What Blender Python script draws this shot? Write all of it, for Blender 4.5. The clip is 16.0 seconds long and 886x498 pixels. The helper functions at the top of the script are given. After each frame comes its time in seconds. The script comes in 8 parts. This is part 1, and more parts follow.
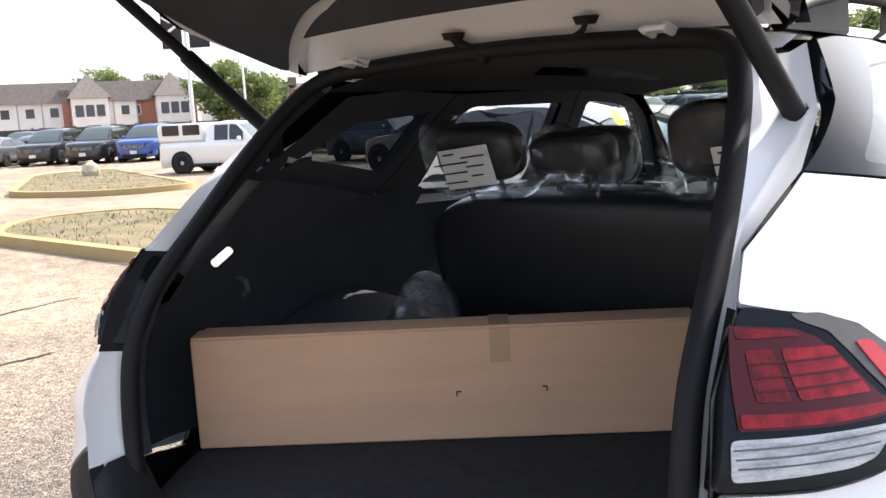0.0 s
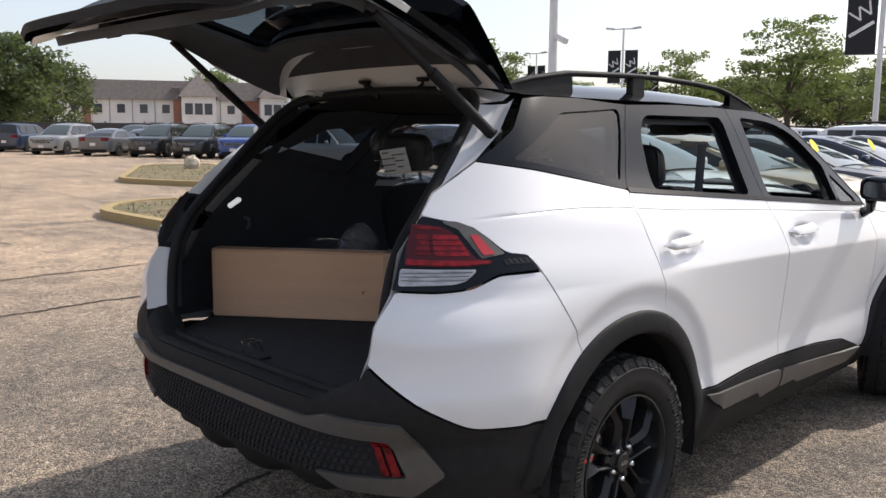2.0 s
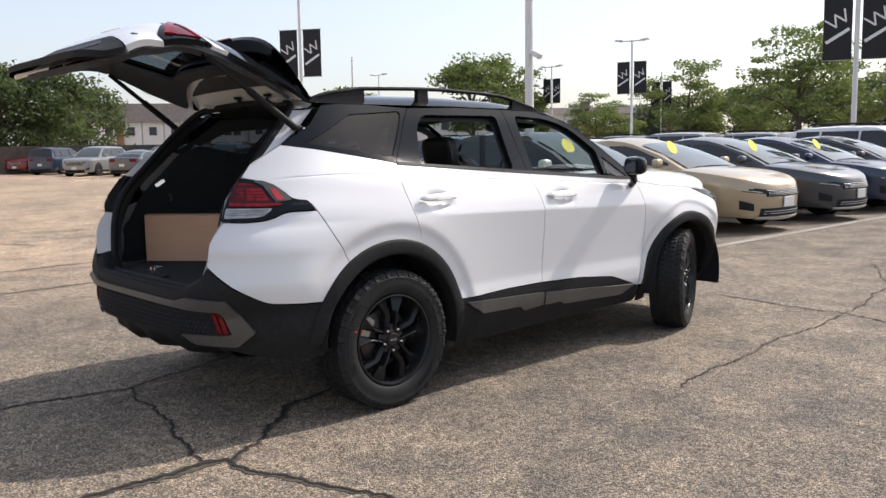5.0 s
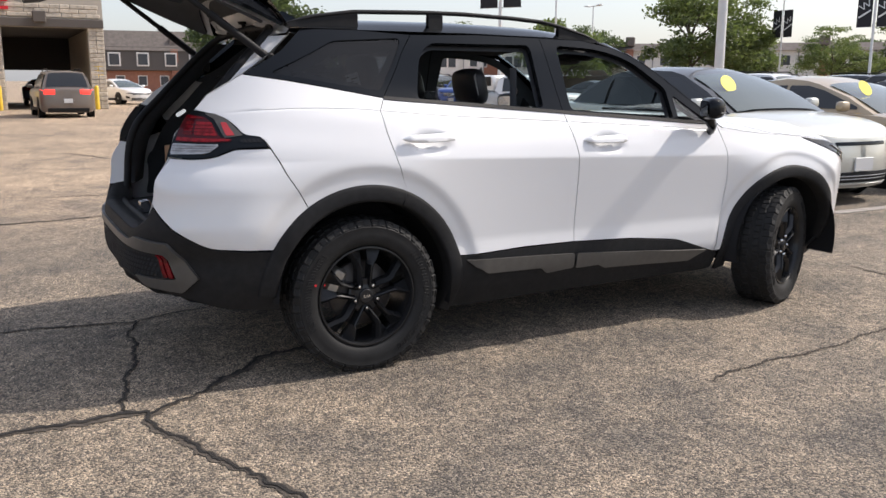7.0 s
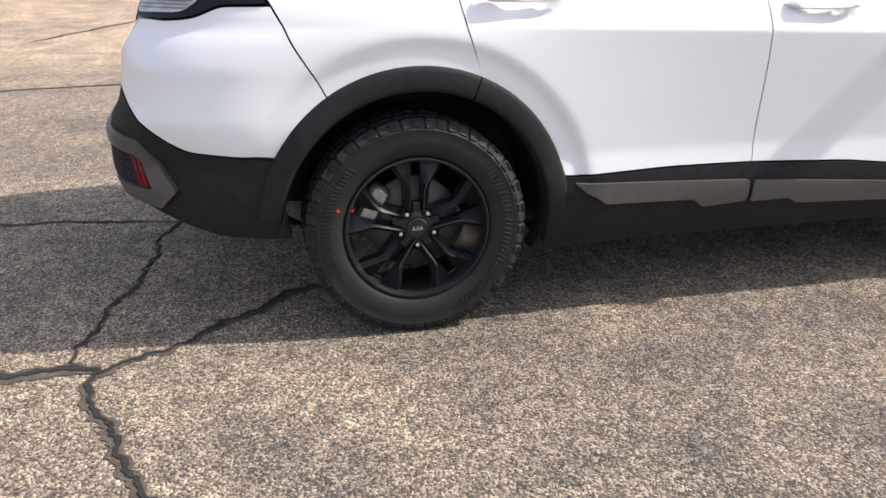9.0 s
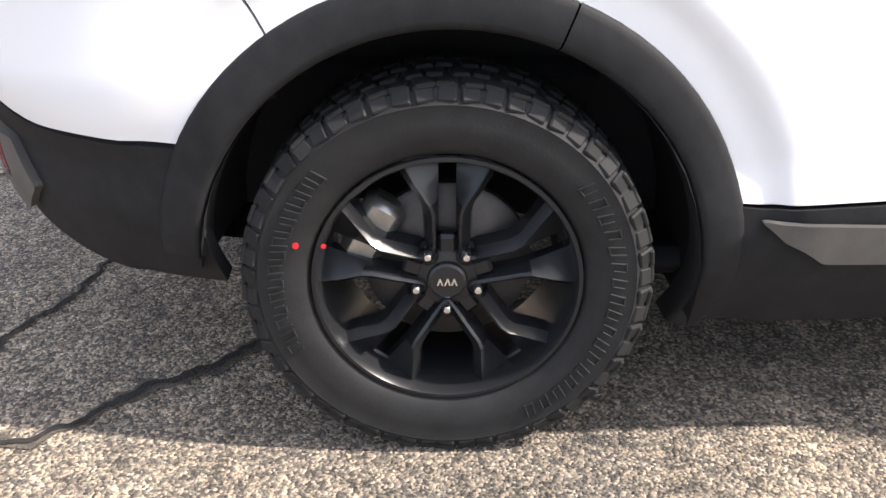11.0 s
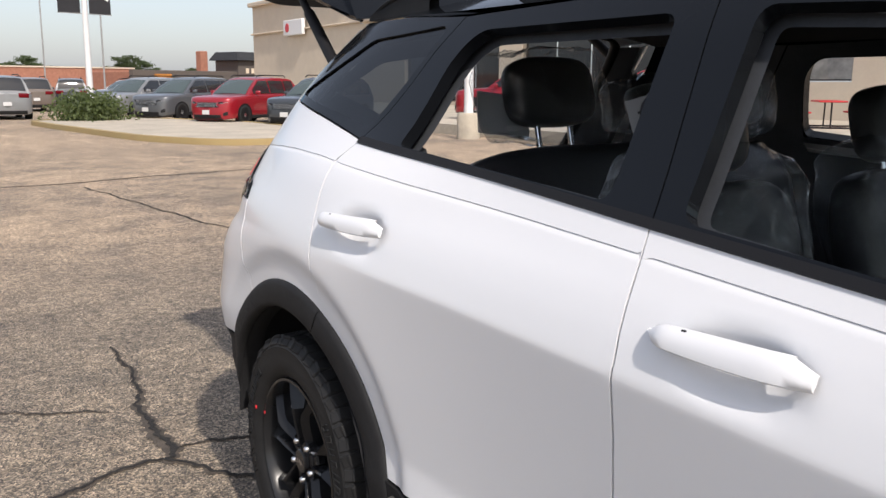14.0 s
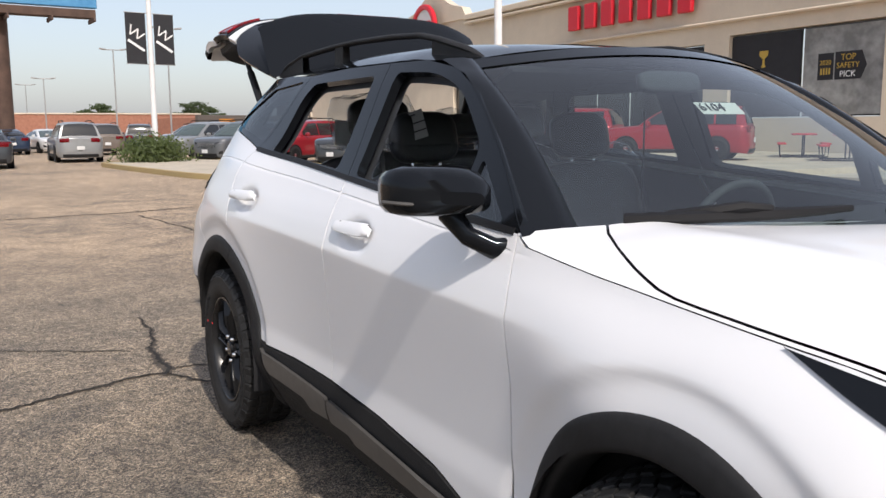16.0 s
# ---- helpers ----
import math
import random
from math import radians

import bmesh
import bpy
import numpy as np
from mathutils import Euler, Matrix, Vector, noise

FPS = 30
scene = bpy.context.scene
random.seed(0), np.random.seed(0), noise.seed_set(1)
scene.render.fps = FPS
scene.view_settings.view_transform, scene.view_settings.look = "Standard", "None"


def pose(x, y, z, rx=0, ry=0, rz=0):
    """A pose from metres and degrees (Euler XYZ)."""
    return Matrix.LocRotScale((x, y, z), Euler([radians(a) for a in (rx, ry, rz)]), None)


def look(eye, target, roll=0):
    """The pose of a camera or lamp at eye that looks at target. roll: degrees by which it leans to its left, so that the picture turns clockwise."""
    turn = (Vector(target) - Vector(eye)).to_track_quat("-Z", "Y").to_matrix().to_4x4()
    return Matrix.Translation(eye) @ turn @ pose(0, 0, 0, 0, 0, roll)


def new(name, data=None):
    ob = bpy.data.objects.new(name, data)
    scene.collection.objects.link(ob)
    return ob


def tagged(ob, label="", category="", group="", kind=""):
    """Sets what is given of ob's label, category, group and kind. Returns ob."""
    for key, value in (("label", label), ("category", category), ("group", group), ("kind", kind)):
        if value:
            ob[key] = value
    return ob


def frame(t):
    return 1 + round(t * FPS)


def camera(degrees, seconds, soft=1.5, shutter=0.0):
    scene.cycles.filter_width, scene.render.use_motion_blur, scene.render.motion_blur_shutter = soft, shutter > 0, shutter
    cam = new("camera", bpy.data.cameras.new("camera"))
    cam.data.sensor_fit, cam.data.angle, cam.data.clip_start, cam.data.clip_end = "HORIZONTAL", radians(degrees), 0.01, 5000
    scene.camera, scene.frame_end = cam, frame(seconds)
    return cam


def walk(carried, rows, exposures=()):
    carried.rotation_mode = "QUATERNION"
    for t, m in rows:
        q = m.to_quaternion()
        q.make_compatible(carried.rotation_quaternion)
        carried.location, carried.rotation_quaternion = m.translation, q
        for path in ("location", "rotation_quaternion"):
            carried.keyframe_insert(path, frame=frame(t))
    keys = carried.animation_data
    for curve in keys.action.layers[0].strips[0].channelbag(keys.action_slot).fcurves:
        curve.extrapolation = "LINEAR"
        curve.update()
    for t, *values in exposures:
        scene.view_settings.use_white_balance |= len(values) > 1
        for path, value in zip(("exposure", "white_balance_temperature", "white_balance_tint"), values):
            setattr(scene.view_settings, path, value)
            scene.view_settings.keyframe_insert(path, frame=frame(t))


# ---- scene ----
cam = camera(54.8, 16.0)
PATH = [
    (0, (1.029, -1.755, 1.486), (-0.232, -0.234, 1.172), -3.0),
    (0.5, (1.329, -1.956, 1.485), (0.005, -0.484, 1.201), -2.0),
    (1, (1.724, -2.067, 1.465), (0.357, -0.631, 1.202), -0.7),
    (1.5, (2.106, -2.221, 1.477), (0.709, -0.814, 1.215), -0.4),
    (2, (2.446, -2.375, 1.468), (1.032, -0.988, 1.194), 0.5),
    (2.5, (2.813, -2.431, 1.465), (1.371, -1.083, 1.147), 0.8),
    (3, (3.11, -2.606, 1.45), (1.646, -1.288, 1.106), -0.1),
    (3.5, (3.479, -2.68, 1.421), (1.998, -1.371, 1.115), -1.1),
    (4, (3.775, -2.824, 1.422), (2.308, -1.492, 1.147), -1.2),
    (4.5, (4.042, -2.866, 1.4), (2.582, -1.523, 1.147), -1.2),
    (4.7, (4.192, -2.836, 1.365), (2.731, -1.492, 1.121), -1.1),
    (6.8, (4.538, -1.626, 1.341), (2.834, -0.639, 0.988), 0.5),
    (7, (4.502, -1.493, 1.346), (2.766, -0.578, 0.962), 0.2),
    (7.5, (4.391, -1.136, 1.328), (2.579, -0.416, 0.883), 0.1),
    (8, (4.119, -0.853, 1.272), (2.274, -0.276, 0.761), 0.2),
    (8.2, (4.014, -0.749, 1.266), (2.159, -0.227, 0.733), -0.1),
    (10.3, (2.545, -0.287, 1.174), (0.793, 0.045, 0.268), 2.0),
    (10.5, (2.435, -0.212, 1.128), (0.667, 0.053, 0.233), 1.6),
    (11, (2.239, 0.003, 1.077), (0.442, -0.011, 0.2), -0.1),
    (11.5, (2.081, 0.272, 1.073), (0.334, -0.137, 0.19), -0.1),
    (12, (1.869, 0.507, 1.116), (0.351, -0.387, 0.168), -0.2),
    (12.5, (1.76, 0.881, 1.246), (0.505, -0.461, 0.454), 2.1),
    (13, (1.814, 1.246, 1.376), (0.615, -0.26, 0.834), 0.8),
    (13.5, (1.8, 1.695, 1.399), (0.66, 0.106, 0.978), -0.2),
    (14, (1.822, 2.107, 1.406), (0.737, 0.469, 1.032), 0.4),
    (14.5, (1.871, 2.52, 1.407), (0.837, 0.838, 1.086), 1.1),
    (15, (1.86, 2.983, 1.404), (0.875, 1.263, 1.138), 0.6),
    (15.5, (1.963, 3.381, 1.386), (0.967, 1.667, 1.12), 0.2),
    (16, (1.921, 3.803, 1.355), (0.949, 2.078, 1.074), -0.4),
]
EXPOSURES = [(0, 1.3), (.5, .5), (1, .05), (1.5, -.05), (2, .24), (2.5, .40), (3, .45), (3.5, .45), (4.5, .27), (7, .26), (8, .46), (10.3, 1.05), (11.2, 1.36), (12, 1.38), (12.5, .65), (13, -.3), (13.5, .0), (14.5, .12), (15, .20), (16, .03)]
walk(cam, [(t, look(eye, target, roll)) for t, eye, target, roll in PATH], EXPOSURES)

# ---- light ----
SUN_AZ, SUN_EL = 9.0, 45.0  # degrees from the car's nose towards its right side, and above the horizon
world = bpy.data.worlds.new("hazy_sky")
scene.world = world
world.use_nodes = True
wn, wl = world.node_tree.nodes, world.node_tree.links
wn.clear()
sky = wn.new("ShaderNodeTexSky")
sky.sky_type, sky.sun_disc = "NISHITA", False
sky.sun_elevation, sky.sun_rotation = radians(SUN_EL), radians(SUN_AZ)
sky.air_density, sky.dust_density, sky.ozone_density = 1.0, 2.4, 1.0
sky_bg, haze_bg = wn.new("ShaderNodeBackground"), wn.new("ShaderNodeBackground")
sky_bg.inputs["Strength"].default_value = 0.10
haze_bg.inputs["Color"].default_value, haze_bg.inputs["Strength"].default_value = (0.61, 0.608, 0.662, 1), 0.55
wl.new(sky.outputs[0], sky_bg.inputs["Color"])
sky_sum, sky_out = wn.new("ShaderNodeAddShader"), wn.new("ShaderNodeOutputWorld")
wl.new(sky_bg.outputs[0], sky_sum.inputs[0]); wl.new(haze_bg.outputs[0], sky_sum.inputs[1]); wl.new(sky_sum.outputs[0], sky_out.inputs[0])
sun_data = bpy.data.lights.new("sun", "SUN")
sun_data.energy, sun_data.angle, sun_data.color = 3.95, radians(1.5), (1.0, 0.915, 0.835)
sun = new("sun", sun_data)
sun.matrix_world = look((0, 0, 30), (-math.sin(radians(SUN_AZ)) * 30, -math.cos(radians(SUN_AZ)) * 30, 30 - 30 * math.tan(radians(SUN_EL))))


# ---- materials ----
def material(name, color, rough=0.5, metal=0.0, coat=0.0, vary=0.0, scale=8.0, bump=0.0, bump_scale=60.0, color2=None, detail=6.0, random_tint=0.0, trans=0.0, ior=1.45, spec=0.5, stretch=None):
    """A principled material with two scales of noise in its colour and fine relief."""
    m = bpy.data.materials.new(name)
    m.use_nodes = True
    nt = m.node_tree
    b = nt.nodes["Principled BSDF"]
    b.inputs["Base Color"].default_value = (*color, 1)
    b.inputs["Roughness"].default_value, b.inputs["Metallic"].default_value = rough, metal
    b.inputs["Coat Weight"].default_value, b.inputs["Coat Roughness"].default_value = coat, 0.03
    b.inputs["Transmission Weight"].default_value, b.inputs["IOR"].default_value = trans, ior
    b.inputs["Specular IOR Level"].default_value = spec
    if vary or color2 or bump:
        tc = nt.nodes.new("ShaderNodeTexCoord")
        src = tc.outputs["Object"]
        if stretch:
            mp = nt.nodes.new("ShaderNodeMapping")
            mp.inputs["Scale"].default_value = stretch
            nt.links.new(src, mp.inputs[0]); src = mp.outputs[0]
    if vary or color2:
        c2 = color2 or tuple(min(1, c * (1 - vary)) for c in color)
        n1, n2 = nt.nodes.new("ShaderNodeTexNoise"), nt.nodes.new("ShaderNodeTexNoise")
        n1.inputs["Scale"].default_value, n1.inputs["Detail"].default_value = scale, detail
        n2.inputs["Scale"].default_value, n2.inputs["Detail"].default_value = scale * 9, 3
        add = nt.nodes.new("ShaderNodeMix"); add.inputs["Factor"].default_value = 0.35
        nt.links.new(src, n1.inputs["Vector"]); nt.links.new(src, n2.inputs["Vector"])
        nt.links.new(n1.outputs["Fac"], add.inputs[2]); nt.links.new(n2.outputs["Fac"], add.inputs[3])
        ramp = nt.nodes.new("ShaderNodeValToRGB")
        ramp.color_ramp.elements[0].position, ramp.color_ramp.elements[1].position = 0.36, 0.64
        ramp.color_ramp.elements[0].color, ramp.color_ramp.elements[1].color = (*c2, 1), (*color, 1)
        nt.links.new(add.outputs[0], ramp.inputs[0])
        out = ramp.outputs[0]
        if random_tint:
            oi, hsv = nt.nodes.new("ShaderNodeObjectInfo"), nt.nodes.new("ShaderNodeHueSaturation")
            mr = nt.nodes.new("ShaderNodeMapRange")
            mr.inputs[3].default_value, mr.inputs[4].default_value = 1 - random_tint, 1 + random_tint
            nt.links.new(oi.outputs["Random"], mr.inputs[0]); nt.links.new(mr.outputs[0], hsv.inputs["Value"])
            nt.links.new(out, hsv.inputs["Color"]); out = hsv.outputs[0]
        nt.links.new(out, b.inputs["Base Color"])
    if bump:
        nb, bm_ = nt.nodes.new("ShaderNodeTexNoise"), nt.nodes.new("ShaderNodeBump")
        nb.inputs["Scale"].default_value, nb.inputs["Detail"].default_value = bump_scale, 4
        bm_.inputs["Strength"].default_value, bm_.inputs["Distance"].default_value = bump, 0.01
        nt.links.new(src, nb.inputs["Vector"]); nt.links.new(nb.outputs["Fac"], bm_.inputs["Height"]); nt.links.new(bm_.outputs[0], b.inputs["Normal"])
    return m


def emitting(name, color, strength):
    m = material(name, color)
    b = m.node_tree.nodes["Principled BSDF"]
    b.inputs["Emission Color"].default_value, b.inputs["Emission Strength"].default_value = (*color, 1), strength
    return m


def film_material(name, tint, clear, rough=0.12, rel=0.6, scale=18.0):
    """Thin clear sheet: lets light straight through, with gloss on its wrinkles."""
    m = bpy.data.materials.new(name)
    m.use_nodes = True
    nt = m.node_tree
    nt.nodes.clear()
    tr, gl, mx, out = nt.nodes.new("ShaderNodeBsdfTransparent"), nt.nodes.new("ShaderNodeBsdfGlossy"), nt.nodes.new("ShaderNodeMixShader"), nt.nodes.new("ShaderNodeOutputMaterial")
    tr.inputs[0].default_value = (*tint, 1)
    gl.inputs["Roughness"].default_value = rough
    fr = nt.nodes.new("ShaderNodeLayerWeight"); fr.inputs[0].default_value = 0.5
    pw = nt.nodes.new("ShaderNodeMath"); pw.operation = "POWER"; pw.inputs[1].default_value = 4.5
    mr = nt.nodes.new("ShaderNodeMapRange"); mr.inputs[3].default_value, mr.inputs[4].default_value = clear, 0.95
    nt.links.new(fr.outputs["Facing"], pw.inputs[0]); nt.links.new(pw.outputs[0], mr.inputs[0]); nt.links.new(mr.outputs[0], mx.inputs[0])
    nt.links.new(tr.outputs[0], mx.inputs[1]); nt.links.new(gl.outputs[0], mx.inputs[2]); nt.links.new(mx.outputs[0], out.inputs[0])
    if rel:
        tc, nb, bp = nt.nodes.new("ShaderNodeTexCoord"), nt.nodes.new("ShaderNodeTexNoise"), nt.nodes.new("ShaderNodeBump")
        nb.inputs["Scale"].default_value, nb.inputs["Detail"].default_value, nb.inputs["Distortion"].default_value = scale, 5, 1.5
        bp.inputs["Strength"].default_value, bp.inputs["Distance"].default_value = rel, 0.05
        nt.links.new(tc.outputs["Object"], nb.inputs["Vector"]); nt.links.new(nb.outputs["Fac"], bp.inputs["Height"])
        nt.links.new(bp.outputs[0], gl.inputs["Normal"])
    return m


M_WHITE = material("pearl_white_paint", (0.72, 0.725, 0.74), 0.30, 0.0, 0.45)
M_GLOSS = material("gloss_black_paint", (0.008, 0.009, 0.011), 0.07, 0.0, 0.0, spec=0.22)
M_GLOSS.node_tree.nodes["Principled BSDF"].inputs["Specular Tint"].default_value = (0.80, 0.90, 1.0, 1)
M_PLASTIC = material("grained_black_plastic", (0.023, 0.0232, 0.0245), 0.60, spec=0.14, vary=0.25, scale=30, bump=0.15, bump_scale=900)
M_TRIMSILVER = material("satin_grey_trim", (0.105, 0.100, 0.094), 0.42, 0.25, vary=0.15, scale=30)
M_RUBBER = material("tyre_rubber", (0.022, 0.022, 0.0225), 0.62, spec=0.24, vary=0.3, scale=20, bump=0.08, bump_scale=300)
M_ALLOY = material("black_alloy", (0.014, 0.0145, 0.016), 0.27, 0.0, 0.12, spec=0.38)
M_STEEL = material("cast_steel", (0.45, 0.44, 0.42), 0.35, 0.9, vary=0.3, scale=30)
M_DISC = material("dark_brake_iron", (0.10, 0.09, 0.085), 0.5, 0.6, vary=0.3, scale=30)
M_WELL = material("dark_wheel_liner", (0.024, 0.024, 0.026), 0.95, spec=0.1, bump=0.3, bump_scale=200)
# white tag paper, the dimness of the cabin put into its colour
M_TAG = material("grey_paper_tag", (0.20, 0.20, 0.20), 0.7)
M_DASH = material("soft_black_dash", (0.016, 0.016, 0.018), 0.8, spec=0.2)
M_CHROME = material("chrome", (0.75, 0.76, 0.78), 0.12, 1.0)
M_RED = material("red_lens", (0.30, 0.010, 0.018), 0.08, 0.0, 0.0, spec=0.35, vary=0.6, scale=45, detail=3)
M_REDDARK = material("dark_red_lens", (0.20, 0.006, 0.012), 0.10, 0.0, 0.0, spec=0.35, vary=0.75, scale=38, detail=3)
M_REDPALE = material("pale_red_lens", (0.46, 0.050, 0.060), 0.12, spec=0.4)
M_CLEARLENS = material("clear_lens", (0.46, 0.46, 0.475), 0.10, 0.3, 0.3, vary=0.55, scale=18, detail=2, stretch=(1, 1, 6))
M_LAMPGREY = material("smoked_lens", (0.014, 0.014, 0.016), 0.10, 0.0, 0.0, spec=0.35)
M_REDBLACK = material("smoked_red_lens", (0.060, 0.004, 0.008), 0.08, 0.0, 0.0, spec=0.35)
M_TINT = film_material("tinted_glass", (0.11, 0.13, 0.145), 0.045, 0.02, 0)
M_GLASS = film_material("clear_glass", (0.74, 0.80, 0.79), 0.095, 0.01, 0)
M_WINDSCREEN = film_material("green_tinted_windscreen", (0.72, 0.82, 0.80), 0.15, 0.01, 0)
M_FILM = film_material("clear_plastic_film", (0.90, 0.92, 0.94), 0.075, 0.06, 0.8, 14)
M_BAG = film_material("crumpled_bag_film", (0.80, 0.82, 0.85), 0.16, 0.14, 1.0, 16)
M_TRIM = material("dark_cabin_trim", (0.048, 0.053, 0.062), 0.7, vary=0.25, scale=12, bump=0.06, bump_scale=300)
M_CARPET = material("black_carpet", (0.034, 0.036, 0.041), 0.95, vary=0.4, scale=40, bump=0.5, bump_scale=500)
M_SEAT = material("black_leatherette", (0.020, 0.021, 0.024), 0.42, vary=0.2, scale=10, bump=0.2, bump_scale=250)
M_HEADLINER = material("grey_headliner", (0.030, 0.030, 0.033), 0.9)
M_CARD = material("brown_cardboard", (0.64, 0.40, 0.255), 0.85, vary=0.10, scale=3, bump=0.12, bump_scale=120, stretch=(1, 1, 6))
M_TAPE = material("tan_packing_tape", (0.48, 0.32, 0.20), 0.25)
M_PAPER = material("white_paper", (0.72, 0.72, 0.70), 0.7)
M_INK = material("black_ink", (0.02, 0.02, 0.02), 0.8)
M_REDPAINT = material("red_paint_mark", (0.65, 0.02, 0.03), 0.5)
M_SEAL = material("rubber_seal", (0.011, 0.011, 0.0125), 0.6, spec=0.25)
M_LITLAMP = emitting("lit_cargo_lamp", (0.95, 0.97, 1.0), 0.4)


# ---- mesh helpers ----
def mesh_of(name, verts, faces, smooth=35):
    me = bpy.data.meshes.new(name)
    me.from_pydata([tuple(v) for v in verts], [], [tuple(f) for f in faces])
    if smooth:
        me.polygons.foreach_set("use_smooth", [True] * len(me.polygons))
        me.set_sharp_from_angle(angle=radians(smooth))
    me.update()
    return me


def part(name, me, mat, parent=None, label=""):
    ob = new(name, me)
    if mat is not None:
        me.materials.clear(); me.materials.append(mat)
    if parent is not None:
        ob.parent = parent
    return tagged(ob, label) if label else ob


def thing(name, label, category, group="", m=None, kind=""):
    ob = new(name)
    ob.empty_display_size = 0.1
    if m is not None:
        ob.matrix_world = m
    return tagged(ob, label, category, group, kind)


def join(*pieces):
    vs, fs = [], []
    for v, f in pieces:
        o = len(vs)
        vs += [tuple(p) for p in v]
        fs += [tuple(i + o for i in q) for q in f]
    return vs, fs


def moved(vf, m):
    return [tuple(m @ Vector(p)) for p in vf[0]], vf[1]


def box(sx, sy, sz, bev=0.01, at=(0, 0, 0)):
    """A box with chamfered edges, centred at `at`."""
    b = min(bev, sx * 0.45, sy * 0.45, sz * 0.45)
    vs, ids, fs = [], {}, []
    for i in (-1, 1):
        for j in (-1, 1):
            for k in (-1, 1):
                for a in range(3):
                    h = [sx / 2 - b, sy / 2 - b, sz / 2 - b]
                    h[a] += b
                    ids[i, j, k, a] = len(vs)
                    vs.append((at[0] + i * h[0], at[1] + j * h[1], at[2] + k * h[2]))
    sg = (-1, 1)
    for s in sg:
        q = [ids[s, -1, -1, 0], ids[s, 1, -1, 0], ids[s, 1, 1, 0], ids[s, -1, 1, 0]]; fs.append(q if s > 0 else q[::-1])
        q = [ids[-1, s, -1, 1], ids[1, s, -1, 1], ids[1, s, 1, 1], ids[-1, s, 1, 1]]; fs.append(q if s < 0 else q[::-1])
        q = [ids[-1, -1, s, 2], ids[1, -1, s, 2], ids[1, 1, s, 2], ids[-1, 1, s, 2]]; fs.append(q if s > 0 else q[::-1])
    for s in sg:
        for t in sg:
            p = s * t
            q = [ids[-1, s, t, 1], ids[1, s, t, 1], ids[1, s, t, 2], ids[-1, s, t, 2]]; fs.append(q if p < 0 else q[::-1])
            q = [ids[s, -1, t, 0], ids[s, 1, t, 0], ids[s, 1, t, 2], ids[s, -1, t, 2]]; fs.append(q if p > 0 else q[::-1])
            q = [ids[s, t, -1, 0], ids[s, t, 1, 0], ids[s, t, 1, 1], ids[s, t, -1, 1]]; fs.append(q if p < 0 else q[::-1])
    for i in sg:
        for j in sg:
            for k in sg:
                q = [ids[i, j, k, 0], ids[i, j, k, 1], ids[i, j, k, 2]]
                fs.append(q if i * j * k > 0 else q[::-1])
    return vs, fs


def sheet(rows, closed=False, flip=False):
    """Faces over rows of points."""
    n, m = len(rows), len(rows[0])
    vs = [tuple(p) for r in rows for p in r]
    fs = []
    for i in range(n - 1):
        for j in range(m if closed else m - 1):
            k = (j + 1) % m
            q = (i * m + j, i * m + k, (i + 1) * m + k, (i + 1) * m + j)
            fs.append(q[::-1] if flip else q)
    return vs, fs


def tube(path, r, sides=10, caps=True, flat=1.0):
    """A round bar along a path; r a number or one a point."""
    P = [Vector(p) for p in path]
    rows = []
    ref = None
    for i, p in enumerate(P):
        d = (P[min(i + 1, len(P) - 1)] - P[max(i - 1, 0)]).normalized()
        a = d.orthogonal().normalized() if ref is None else (ref - d * ref.dot(d)).normalized()
        ref = a
        b = d.cross(a)
        rr = r[i] if isinstance(r, (list, tuple)) else r
        rows.append([p + (a * math.cos(k * 2 * math.pi / sides) + b * math.sin(k * 2 * math.pi / sides) * flat) * rr for k in range(sides)])
    vs, fs = sheet(rows, closed=True)
    if caps:
        fs = fs + [tuple(range(sides))[::-1], tuple(len(vs) - sides + k for k in range(sides))]
    return vs, fs


def lathe(profile, n=48, axis="x"):
    """Turn (radius, along) points round an axis."""
    rows = []
    for k in range(n):
        a = 2 * math.pi * k / n
        rows.append([(h, r * math.cos(a), r * math.sin(a)) if axis == "x" else (r * math.cos(a), r * math.sin(a), h) for r, h in profile])
    rows.append(rows[0])
    return sheet(rows)


def rounded(poly, r=0.03, n=4):
    """A polygon with its corners rounded; a point may carry its own radius."""
    out = []
    k = len(poly)
    for i, p in enumerate(poly):
        rr = p[2] if len(p) > 2 else r
        b = Vector(p[:2]); a = Vector(poly[i - 1][:2]); c = Vector(poly[(i + 1) % k][:2])
        u, v = a - b, c - b
        q = min(rr, u.length * 0.45, v.length * 0.45)
        if q < 1e-4:
            out.append(tuple(b)); continue
        s, e = b + u.normalized() * q, b + v.normalized() * q
        for t in np.linspace(0, 1, n + 1):
            w = s * (1 - t) ** 2 + b * 2 * t * (1 - t) + e * t * t
            out.append((w.x, w.y))
    return out


def dense(poly, step):
    out = []
    for i in range(len(poly)):
        a, b = np.array(poly[i]), np.array(poly[(i + 1) % len(poly)])
        n = max(1, int(math.ceil(np.linalg.norm(b - a) / step)))
        out += [tuple(a + (b - a) * j / n) for j in range(n)]
    return out


def area2(poly):
    p = np.array([c[:2] for c in poly]); q = np.roll(p, -1, 0)
    return float(np.sum(p[:, 0] * q[:, 1] - q[:, 0] * p[:, 1])) / 2


